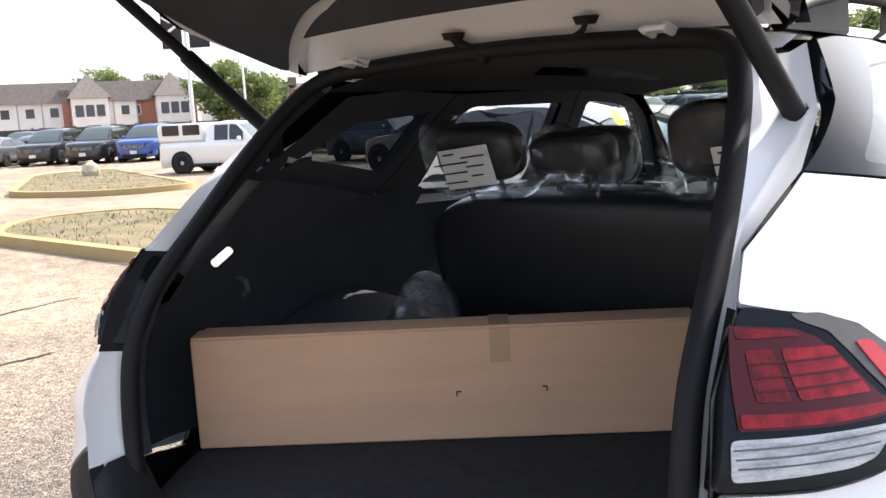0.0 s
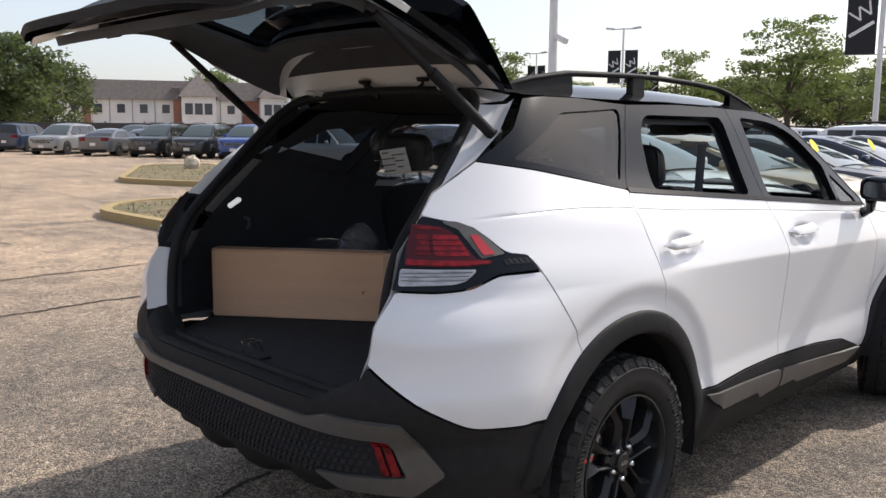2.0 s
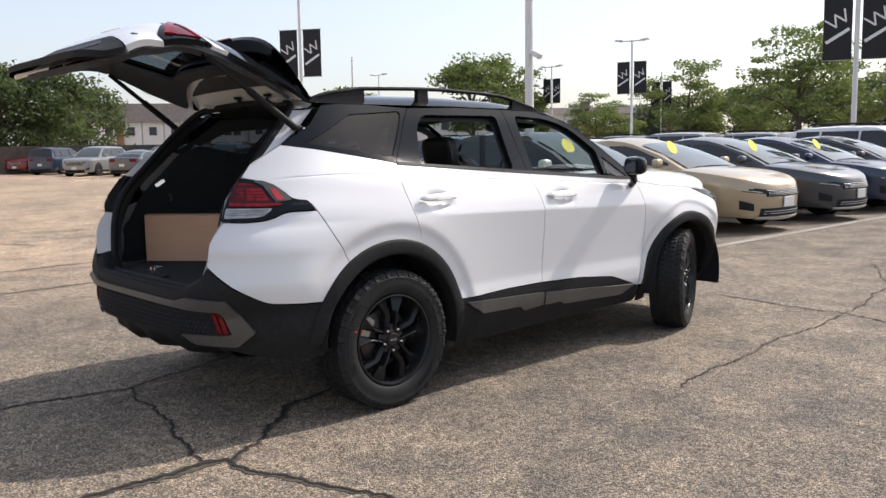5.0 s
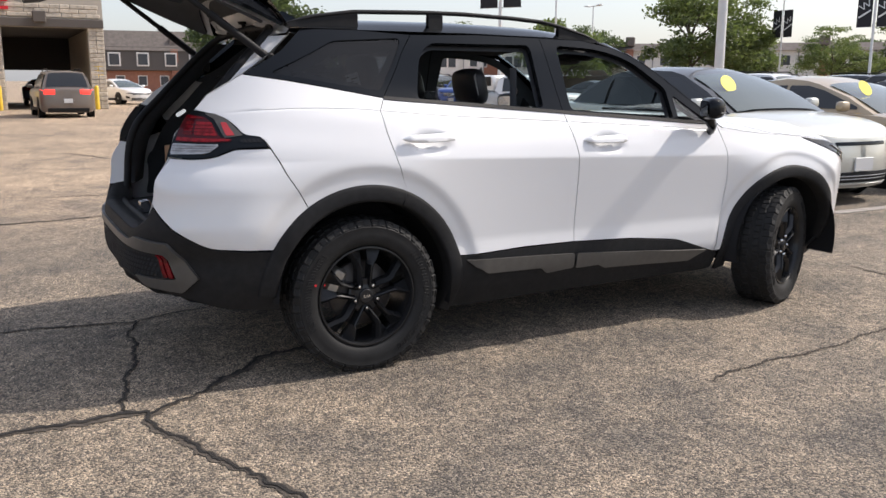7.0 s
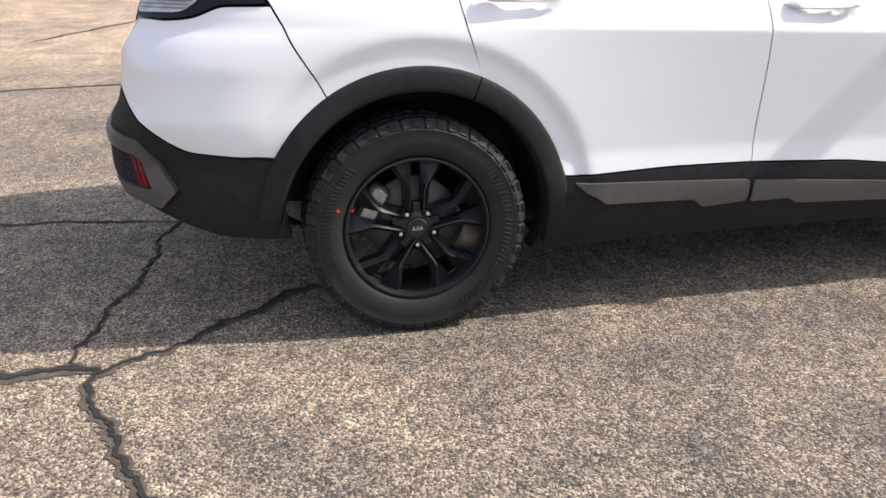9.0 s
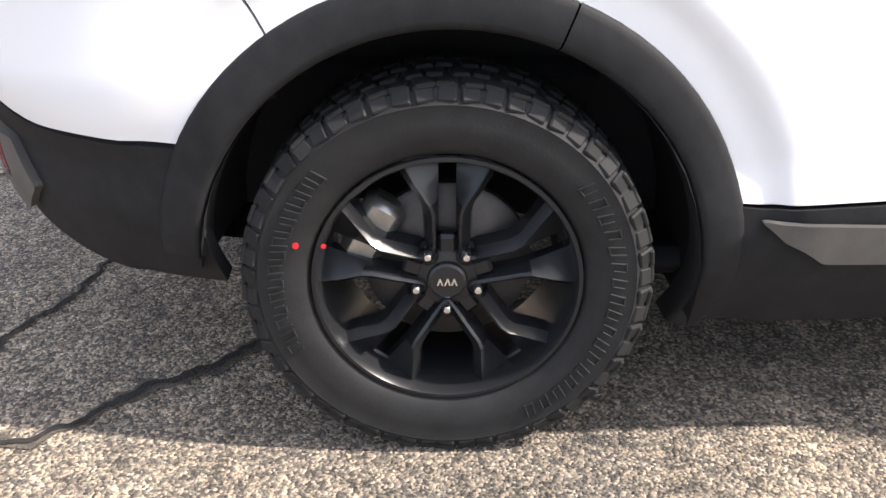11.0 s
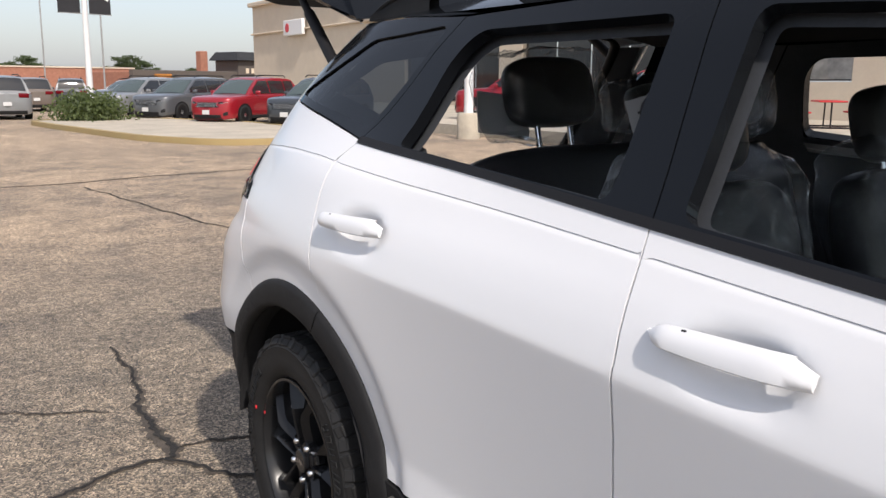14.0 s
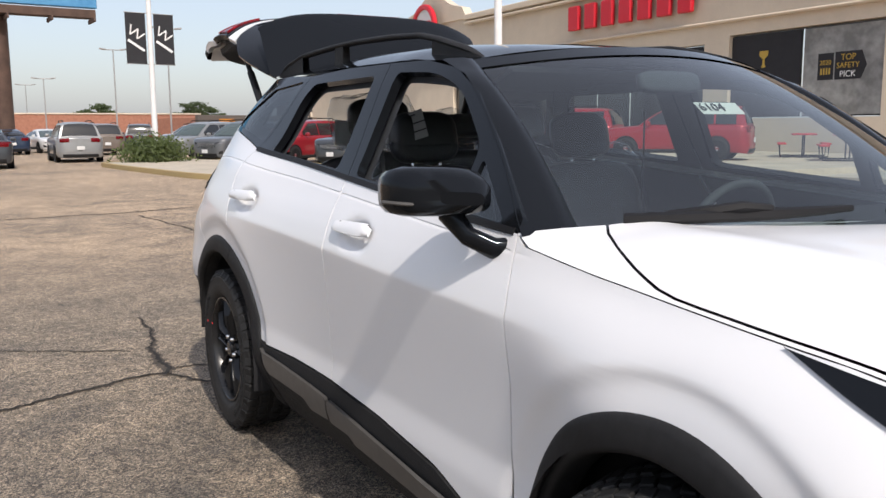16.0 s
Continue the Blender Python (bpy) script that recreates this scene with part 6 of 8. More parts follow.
# ---- trees ----
def tree_meshes(seed, h, crown_r, crown_z0, leaf, n_clump, per, airy=0.5):
    rnd = random.Random(seed)
    limbs, clumps = [], []
    top = Vector((rnd.uniform(-.3, .3), rnd.uniform(-.3, .3), h * .72))
    limbs.append(tube([(0, 0, -.1), (.05, .03, h * .2), tuple(Vector((0, 0, h * .45)) + top * .1), tuple(top)], [h * .030, h * .022, h * .016, h * .006], 8))
    for i in range(11):
        z = h * rnd.uniform(.24, .62)
        a = rnd.uniform(0, 6.28) + i * 2.4
        r = crown_r * rnd.uniform(.55, .95)
        e = Vector((r * math.cos(a), r * math.sin(a), z + h * rnd.uniform(.12, .34)))
        limbs.append(tube([(0, 0, z), tuple(Vector((0, 0, z)).lerp(e, .5) + Vector((0, 0, h * .03))), tuple(e)], [h * .010, h * .006, h * .002], 5))
        for _ in range(2):
            clumps.append(e + Vector((rnd.gauss(0, .12), rnd.gauss(0, .12), rnd.gauss(0, .08))) * crown_r)
    while len(clumps) < n_clump:
        a, q, c = rnd.uniform(0, 6.28), rnd.uniform(0, 1) ** .5, rnd.uniform(0, 1)
        zz = crown_z0 + (h - crown_z0) * c
        rr = crown_r * math.sin(math.pi * min(1, .12 + .80 * c)) ** .7 * q
        clumps.append(Vector((rr * math.cos(a), rr * math.sin(a), zz)))
    vs, fs = [], []
    for c in clumps:
        s = crown_r * rnd.uniform(.10, .20)
        for _ in range(per):
            g_ = [max(-1.6, min(1.6, rnd.gauss(0, 1))) for _ in range(3)]
            p = c + Vector((g_[0] * s, g_[1] * s, g_[2] * s * airy))
            u = Vector((rnd.gauss(0, 1), rnd.gauss(0, 1), rnd.gauss(0, .6))).normalized()
            w = u.orthogonal().normalized()
            w = (Matrix.Rotation(rnd.uniform(0, 6.28), 3, u) @ w)
            l = leaf * rnd.uniform(.6, 1.4)
            o = len(vs)
            vs += [tuple(p - u * l), tuple(p + w * l * .55), tuple(p + u * l), tuple(p - w * l * .55)]
            fs.append((o, o + 1, o + 2, o + 3))
    return mesh_of("trunk", *join(*limbs), 50), mesh_of("crown", vs, fs, 0)


TREES = [tree_meshes(1, 7.6, 3.3, 2.4, .13, 68, 125, .45), tree_meshes(2, 8.8, 4.3, 3.2, .13, 62, 135, .28), tree_meshes(3, 5.4, 2.7, 2.0, .13, 76, 125, .5), tree_meshes(4, 8.8, 4.6, 1.4, .20, 95, 90, .6)]


def tree(k, x, y, s=1.0, rz=0, dark=False, label="leafy green tree at the edge of the lot"):
    tm, cm = TREES[k]
    ob = thing("tree", label, "tree", "trees round the lot", pose(x, y, 0, 0, 0, rz) @ Matrix.Scale(s, 4))
    t = part("trunk", tm, None, ob)
    c = part("crown", cm, None, ob)
    for o, m in ((t, M_BARK), (c, M_LEAFDARK if dark else M_LEAF)):
        if not o.data.materials:
            o.data.materials.append(m)
        o.material_slots[0].link = "OBJECT"
        o.material_slots[0].material = m
    return ob


def polar(ex, ey, az, d):
    return ex + d * math.sin(radians(az)), ey + d * math.cos(radians(az))


E45 = (4.0, -2.9)
for i, (az, d, k, s, dark) in enumerate(((-74.5, 82, 3, .95, 1), (-72.2, 84, 3, 1.0, 1), (-70.0, 92, 3, .82, 1), (-68, 130, 0, 1.0, 0), (-66.2, 135, 0, .95, 0), (-60.6, 128, 0, 1.25, 0), (-53.3, 62, 2, 1.0, 0), (-52.6, 118, 0, 1.1, 1), (-51.2, 110, 2, 1.2, 1),
                                         (-45.4, 72, 0, 1.12, 0), (-43.6, 75, 0, 1.15, 0), (-41.9, 84, 2, 1.0, 0), (-37.3, 80, 1, .66, 0), (-36.2, 92, 2, .9, 0), (-31.6, 72, 1, .86, 0), (-30.8, 84, 2, .9, 0), (-25.0, 66, 1, 1.05, 0), (-27.4, 78, 1, .7, 0), (-22.0, 74, 1, .8, 0), (-18.0, 70, 0, 1.0, 0),
                                         (-26.0, 105, 3, .85, 1), (-28.5, 108, 3, .8, 1), (-23.2, 108, 3, .85, 1), (-20.5, 104, 3, .9, 1), (-17.5, 100, 3, .9, 1), (-33.5, 112, 3, .75, 1), (-36.0, 115, 3, .7, 1), (-38.5, 116, 3, .72, 1), (-14, 96, 3, 1, 1), (-57.6, 150, 0, 1.3, 1))):
    x, y = polar(*E45, az, d)
    tree(k, x, y, s, i * 47, dark)
for i, (az, d, k, s) in enumerate(((-171.8, 140, 2, .95), (-172.9, 142, 2, .8), (-166.8, 130, 2, .95), (-165.9, 133, 2, .85), (-162.6, 140, 2, .7), (-176.5, 150, 2, .6), (-168.6, 150, 2, .6), (-170, 152, 2, .5))):
    x, y = polar(1.9, 3.8, az, d)
    tree(k, x, y, s, i * 71, True, "distant leafy tree beyond the shops")
rb = random.Random(5)
bv, bf = [], []
for _ in range(4200):
    p = Vector((rb.gauss(0, .62), rb.gauss(0, .5), abs(rb.gauss(.45, .30))))
    if p.z > 1.25 - .45 * abs(p.x) ** 1.5 or p.z < 0:
        continue
    u = Vector((rb.gauss(0, 1), rb.gauss(0, 1), .8)).normalized(); w = (Matrix.Rotation(rb.uniform(0, 6.28), 3, u) @ u.orthogonal().normalized()) * .045
    o = len(bv)
    bv += [tuple(p - u * .07), tuple(p + w), tuple(p + u * .07), tuple(p - w)]; bf.append((o, o + 1, o + 2, o + 3))
bush = thing("bush", "low leafy green bush on the concrete island", "bush", m=pose(-4.75, -30.8, .12, 0, 0, 20) @ Matrix.Diagonal((1.0, 1.0, .95, 1)))
part("leaves", mesh_of("leaves", bv, bf, 0), M_LEAF, bush)
part("stem", mesh_of("stem", *tube([(0, 0, -.02), (.02, 0, .5)], .03, 6), 40), M_BARK, bush)

# ---- poles with banners ----
M_POLE = material("painted_white_steel", (0.72, 0.72, 0.72), 0.45, vary=0.1, scale=4)
M_POLEGREY = material("galvanised_steel", (0.34, 0.34, 0.34), 0.5, 0.4)
M_BANNER = material("black_banner_cloth", (0.022, 0.022, 0.026), 0.8, vary=0.2, scale=3)
M_BANWHITE = material("banner_white", (0.72, 0.72, 0.72), 0.8)


def lot_pole(x, y, h, r=0.09, banner_z=None, bw=.82, bh=2.05, yaw=0.0, lamp=True, mat=None, label="white lamp pole with two black banners", words=False, cross=True):
    ob = thing("lamp_pole", label, "lamp pole", "lamp poles on the lot", pose(x, y, 0, 0, 0, yaw))
    part("pole", mesh_of("pole", *tube([(0, 0, .6), (0, 0, h)], [r, r * .72], 12), 50), mat or M_POLE, ob)
    part("base", mesh_of("base", *lathe([(.01, .7), (r * 2.2, .7), (r * 2.5, .62), (r * 2.5, -.02)], 16, "z"), 40), M_CONCRETE, ob)
    if lamp:
        part("cross_arm", mesh_of("cross_arm", *tube([(-.75, 0, h - .05), (.75, 0, h - .05)], .045, 8), 50), mat or M_POLE, ob)
        for s in (1, -1):
            part("lamp_head", mesh_of("lamp_head", *moved(box(.55, .34, .12, .03), pose(s * .85, 0, h, 0, s * -6)), 30), mat or M_POLE, ob)
    if banner_z:
        for s in (1, -1):
            cx = s * (bw / 2 + r + .05)
            bn = part("banner", mesh_of("banner", *moved(box(bw, .02, bh, .004), pose(cx, 0, banner_z)), 0), M_BANNER, ob, "black cloth banner with white marks")
            for zz in (bh / 2, -bh / 2):
                part("banner_rod", mesh_of("banner_rod", *tube([(0, 0, banner_z + zz), (s * (bw + r + .08), 0, banner_z + zz)], .016, 6), 40), M_POLEGREY, ob)
            for face in (1, -1):
                rot = pose(cx, -face * .013, banner_z + .22, 0, -32, 0)
                for i in range(4):
                    part("mark_stroke", mesh_of("mark_stroke", *moved(box(.055, .002, .40, 0), rot @ pose(-.24 + i * .16, 0, 0, 0, 24 if i % 2 else -24)), 0), M_BANWHITE, bn)
                rot = pose(cx, -face * .013, banner_z - .28, 0, -32, 0)
                part("mark_bar", mesh_of("mark_bar", *moved(box(.78, .002, .10, 0), rot), 0), M_BANWHITE, bn)
    return ob


tall_pole = lot_pole(-9.5, 12.65, 10.5, .105, None, lamp=False, label="tall white lamp pole with a small camera")
part("camera_box", mesh_of("camera_box", *moved(box(.30, .14, .13, .02), pose(.27, -.05, 3.45, 0, 25, 0)), 30), M_POLE, tall_pole)
part("camera_arm", mesh_of("camera_arm", *tube([(0, 0, 3.5), (.16, -.03, 3.5)], .025, 8), 40), M_POLE, tall_pole)
lot_pole(*polar(*E45, -56.4, 39), 8.4, .09, 5.55, yaw=35)
lot_pole(*polar(*E45, -35.0, 58), 8.0, .09, 5.6, yaw=20)
lot_pole(*polar(*E45, -21.55, 30), 7.6, .09, 4.85, yaw=25, lamp=False)
lot_pole(*polar(*E45, -33.2, 72), 7.0, .07, 5.2, lamp=False)
lot_pole(*polar(*E45, -40.2, 75), 8.0, .07, 5.9, lamp=True)
lot_pole(*polar(*E45, -51.6, 80), 8.0, .07, None)
lot_pole(*polar(1.0, -1.7, -52.0, 42), 6.0, .06, None, lamp=False, label="thin white pole behind the pick-up")
lot_pole(*polar(1.92, 3.8, -169.0, 38), 9.6, .12, 5.05, yaw=8, lamp=False)
lot_pole(*polar(1.92, 3.8, -146.9, 25), 8.6, .13, None, lamp=False, label="white steel pole before the showroom")
for az, d, h in ((-168.0, 70, 9), (-171.2, 80, 8.2), (-175.2, 95, 6.5), (-176.2, 115, 6.8)):
    lot_pole(*polar(1.92, 3.8, az, d), h, .07, None, mat=M_POLEGREY, label="grey street lamp beyond the lot")

# ---- buildings ----
M_STONE = material("buff_split_stone", (0.56, 0.50, 0.42), 0.9, color2=(0.40, 0.35, 0.29), scale=3, bump=0.4, bump_scale=25, random_tint=0.12)
M_MORTAR = material("pale_mortar", (0.42, 0.38, 0.33), 0.95)
M_STUCCO = material("beige_stucco", (0.62, 0.53, 0.42), 0.9, vary=0.08, scale=1.2, bump=0.15, bump_scale=40)
M_DARKTRIM = material("dark_brown_metal", (0.10, 0.085, 0.075), 0.6)
M_SIGNRED = material("red_sign_plastic", (0.52, 0.012, 0.025), 0.35)
M_DARKGLASS = material("dark_window", (0.02, 0.022, 0.025), 0.08, coat=0.3)
M_BRICK = material("red_brick_wall", (0.36, 0.17, 0.115), 0.9, color2=(0.27, 0.12, 0.08), scale=4, bump=0.3, bump_scale=30)
M_WHITEWALL = material("white_timber_wall", (0.78, 0.75, 0.71), 0.85, vary=0.12, scale=1.0)
M_SHINGLE = material("grey_brown_shingles", (0.19, 0.165, 0.15), 0.95, vary=0.3, scale=2.5, bump=0.5, bump_scale=9)
M_SHUTTER = material("white_door_panel", (0.66, 0.65, 0.62), 0.6, vary=0.06, scale=2)
M_GREYWIN = material("grey_window", (0.07, 0.075, 0.085), 0.15)


def wall_x(name, x, y0, y1, z0, z1, holes, mat, parent, thick=.35, label=""):
    """A wall facing +x with openings through it."""
    fn = lambda u, z: np.stack([np.full_like(np.asarray(u, float), x), np.asarray(u, float), np.asarray(z, float)], -1)
    v, f = panel([(y0, z0), (y1, z0), (y1, z1), (y0, z1)], fn, step=3.0, thick=thick, gap=0, holes=[[(a, c), (b, c), (b, d), (a, d)] for a, b, c, d in holes])
    return part(name, mesh_of(name, v, f, 20), mat, parent, label)


svc = thing("service_building", "buff stone service building with drive-through door and red letters", "building")
SX = -40.0
wall_x("stone_wall", SX, -17, 3.7, 0, 7.2, [(-.65, 3.0, .0, 3.75), (-4.75, -1.55, .0, 3.3), (-7.55, -6.55, .15, 2.35)], M_MORTAR, svc, .5, "split stone wall")
for sz, at in (((14, .4, 7.2), (SX - 7.2, 3.45, 3.6)), ((14, .4, 7.2), (SX - 7.2, -17, 3.6)), ((13, .3, 3.75), (SX - 7.2, -1.0, 1.9))):
    part("side_wall", mesh_of("side_wall", *moved(box(*sz, .02), pose(*at)), 20), M_STUCCO, svc)
part("roof", mesh_of("roof", *moved(box(14.6, 20.7, .3, .02), pose(SX - 7.2, -6.7, 7.2)), 20), M_DARKTRIM, svc)
part("ceiling", mesh_of("ceiling", *moved(box(13.4, 4.6, .2, .02), pose(SX - 7.3, 1.2, 3.95)), 20), M_DARKTRIM, svc)
part("back_wall", mesh_of("back_wall", *moved(box(.3, 4.4, 2.1, .02), pose(SX - 13.8, 1.1, 3.0)), 20), M_DARKTRIM, svc)
part("lintel", mesh_of("lintel", *moved(box(.2, 5.2, .38, .02), pose(SX + .05, 1.1, 3.95)), 20), M_DARKTRIM, svc)
part("door_motor", mesh_of("door_motor", *moved(box(.5, .55, .5, .03), pose(SX + .25, .95, 4.2)), 20), M_DARKTRIM, svc)
gd = part("garage_door", mesh_of("garage_door", *moved(box(.04, 3.22, 3.3, .012), pose(SX - .24, -3.15, 1.66)), 20), M_SHUTTER, svc, "white panelled garage door")
for i in range(6):
    part("door_panel", mesh_of("door_panel", *moved(box(.06, 3.16, .53, .014), pose(SX - .19, -3.15, .28 + i * .55)), 20), M_SHUTTER, gd)
for j in range(2):
    for i in range(3):
        part("door_window", mesh_of("door_window", *moved(box(.03, .93, .44, .01), pose(SX - .15, -4.2 + i * 1.05, 1.93 + j * .55)), 20), M_DARKGLASS, gd)
ed = part("entry_door", mesh_of("entry_door", *moved(box(.08, 1.0, 2.2, .02), pose(SX - .2, -7.05, 1.25)), 20), M_SHUTTER, svc, "glazed white entry door")
part("door_glass", mesh_of("door_glass", *moved(box(.03, .66, 1.75, .01), pose(SX - .14, -7.05, 1.3)), 20), M_DARKGLASS, ed)
TXT = Matrix(((0, 0, 1, 0), (1, 0, 0, 0), (0, 1, 0, 0), (0, 0, 0, 1)))
sg = part("sign_letter", text_mesh("sign_letter", "SERVICE", 1.15, .08, .02), M_SIGNRED, svc, "red raised letters")
sg.matrix_basis = Matrix.Translation((SX + .12, -2.35, 4.85)) @ TXT
sg2 = part("window_lettering", text_mesh("window_lettering", "SERVICE", .48, .005, .01), M_SIGNRED, gd)
sg2.matrix_basis = Matrix.Translation((SX - .12, -3.15, 1.92)) @ TXT
part("notice_board", mesh_of("notice_board", *moved(box(.05, .55, .5, .01), pose(SX + .04, -5.75, 2.25)), 0), M_PAPER, svc)
part("meter_box", mesh_of("meter_box", *moved(box(.15, .32, .32, .02), pose(SX + .08, -5.65, 1.6)), 0), M_DARKTRIM, svc)
part("warning_sign", mesh_of("warning_sign", *moved(box(.03, .4, .55, .01), pose(SX + .03, 3.38, 1.75)), 0), M_YELLOW, svc)
for y in (-5.15, -1.25, -.95, 3.15):
    bo = thing("bollard", "yellow steel bollard beside the door", "bollard", "bollards at the doors", pose(SX + .55, y, 0))
    part("post", mesh_of("post", *lathe([(.005, 1.12), (.07, 1.09), (.10, 1.03), (.10, -.02)], 14, "z"), 40), M_YELLOW, bo)
stones = [mesh_of("stone", *box(.10, w_, .185, .025), 20) for w_ in (.42, .60, .82)]
rs = random.Random(3)
count = 0
for r in range(36):
    y = -17 + rs.uniform(-.5, 0)
    while y < 3.6 and count < 220:
        k = rs.randrange(3)
        w_ = (.42, .60, .82)[k]
        yc, zc = y + w_ / 2, .1 + r * .2
        y += w_ + .015
        if yc + w_ / 2 > 3.7 or yc < -9.5 or not all(yc + w_ / 2 < a or yc - w_ / 2 > b or zc > d for a, b, d in ((-.65, 3.0, 4.15), (-4.75, -1.55, 3.4), (-7.6, -6.5, 2.45))):
            continue
        st = part("stone", stones[k], M_STONE, svc)
        st.matrix_basis = pose(SX + .01 + rs.uniform(-.012, .02), yc, zc)
        count += 1

slip = mesh_of("stone", *box(.10, .33, .185, .02), 20)
for r in range(19):
    for yc in (3.17, 3.52, -.84, -1.19):
        st = part("stone", slip, M_STONE, svc)
        st.matrix_basis = pose(SX + .012 + rs.uniform(-.012, .015), yc + rs.uniform(-.008, .008), .1 + r * .2)

shop = thing("car_showroom", "beige stucco car showroom with red sign shapes and dark windows", "building")
DX = -27.0
wall_x("front_wall", DX, -72, -8, 0, 8.3, [(-22.6, -15.5, 1.65, 5.15), (-34, -24, .5, 4.9), (-46, -36, .5, 4.9)], M_STUCCO, shop, .5, "beige stucco front wall")
gab = [(-53.2, 8.25), (-52.6, 9.0), (-51.2, 9.3), (-48.6, 10.5), (-46.0, 9.3), (-44.6, 9.0), (-44.0, 8.25)]
fnx = lambda u, z: np.stack([np.full_like(np.asarray(u, float), DX + .15), np.asarray(u, float), np.asarray(z, float)], -1)
v, f = panel(gab, fnx, step=2, thick=.6, gap=0)
part("gable", mesh_of("gable", v, f, 20), M_STUCCO, shop)
for sz, at in (((.5, 19, .35), (DX + .15, -62.7, 8.25)), ((.5, 36, .35), (DX + .15, -26, 8.25)), ((.3, 36, .15), (DX + .25, -26, 7.9)), ((.3, 64, .12), (DX + .12, -40, 5.75))):
    part("cornice", mesh_of("cornice", *moved(box(*sz, .05), pose(*at)), 20), M_STUCCO, shop)
part("roof", mesh_of("roof", *moved(box(20, 64, .3, .02), pose(DX - 10.4, -40, 7.8)), 20), M_DARKTRIM, shop)
for y in (-8.2, -71.8):
    part("side_wall", mesh_of("side_wall", *moved(box(20, .4, 8, .02), pose(DX - 10.4, y, 4)), 20), M_STUCCO, shop)
for y0, y1, z0, z1, k in ((-22.6, -15.5, 1.65, 5.15, 2), (-34, -24, .5, 4.9, 4), (-46, -36, .5, 4.9, 4)):
    w_ = (y1 - y0) / k
    for i in range(k):
        part("window_pane", mesh_of("window_pane", *moved(box(.06, w_ - .12, z1 - z0 - .1, .01), pose(DX - .25, y0 + w_ * (i + .5), (z0 + z1) / 2)), 20), M_DARKGLASS, shop)
for i, y in enumerate(np.linspace(-32.8, -24.9, 7)):
    part("sign_shape", mesh_of("sign_shape", *moved(box(.25, .88, 1.25, .06), pose(DX + .30, y, 6.95)), 20), M_SIGNRED, shop, "red raised sign shape")
SIGN = pose(DX + .62, -48.6, 7.95)
part("sign_ring", mesh_of("sign_ring", *moved(lathe([(1.65, 0), (1.65, .22), (1.58, .28), (1.36, .28), (1.30, .22), (1.30, 0)], 48), SIGN), 40), M_SIGNRED, shop, "red sign ring")
part("sign_face", mesh_of("sign_face", *moved(lathe([(.01, .12), (1.35, .12), (1.35, 0)], 48), SIGN), 40), M_BANWHITE, shop)
for dy in (-.75, -.45, 0, .45, .75):
    part("sign_stroke", mesh_of("sign_stroke", *moved(box(.12, .22, 1.05, .02), SIGN @ pose(.20, dy, 0, 14 if dy in (.45,) else -14 if dy == .75 else 0)), 20), M_SIGNRED, shop)
p1 = part("poster", mesh_of("poster", *moved(box(.03, 3.45, 3.3, .0), pose(DX - .19, -20.85, 3.4)), 0), M_BANNER, shop, "black window poster")
p2_ = part("poster", mesh_of("poster", *moved(box(.03, 3.45, 3.3, .0), pose(DX - .19, -17.25, 3.4)), 0), material("grey_poster", (.46, .46, .44), .6, color2=(.16, .16, .155), scale=.28, detail=1), shop, "grey window poster")
M_GOLD = material("gold_print", (.45, .30, .05), .5)
for s_, sz, y, z, par, mt in (("WIN", .42, -20.9, 2.75, p1, M_BANWHITE), ("TOP", .32, -17.02, 3.86, p2_, M_GOLD), ("SAFETY", .29, -17.02, 3.56, p2_, M_GOLD), ("PICK", .32, -17.02, 3.24, p2_, M_BANWHITE), ("2020", .25, -17.98, 3.70, p2_, M_GOLD)):
    tx = part("print", text_mesh("print", s_, sz, .004), mt, par)
    tx.matrix_basis = Matrix.Translation((DX - .15, y, z)) @ TXT
v, f = panel([(-17.58, 3.05), (-16.48, 3.05), (-16.26, 3.55), (-16.48, 4.08), (-17.58, 4.08)], lambda u, z: np.stack([np.full_like(u, DX - .168), u, z], -1), step=2, thick=.0, gap=0)
part("poster_arrow", mesh_of("poster_arrow", v, f, 0), M_BANNER, p2_)
part("poster_block", mesh_of("poster_block", *moved(box(.004, .68, 1.0, 0), pose(DX - .168, -17.98, 3.56)), 0), M_BANNER, p2_)
for i in range(4):
    part("print_bar", mesh_of("print_bar", *moved(box(.004, .07, .24, 0), pose(DX - .155, -18.16 + i * .12, 3.38)), 0), M_GOLD, p2_)
part("print_cup", mesh_of("print_cup", *moved(lathe([(.01, 0), (.12, .02), (.06, .14), (.05, .35), (.22, .5), (.22, .68), (.02, .68)], 12, "z"), pose(DX - .16, -20.9, 3.7) @ Matrix.Diagonal((.05, 1, 1, 1))), 30), M_GOLD, p1)
part("wall_box_sign", mesh_of("wall_box_sign", *moved(box(.3, 3.6, 1.2, .05), pose(DX + .3, -62.5, 5.9)), 0), M_BANWHITE, shop)
part("sign_dot", mesh_of("sign_dot", *moved(lathe([(.01, .02), (.36, .02), (.36, 0)], 20), pose(DX + .46, -63.5, 5.9)), 0), M_SIGNRED, shop)


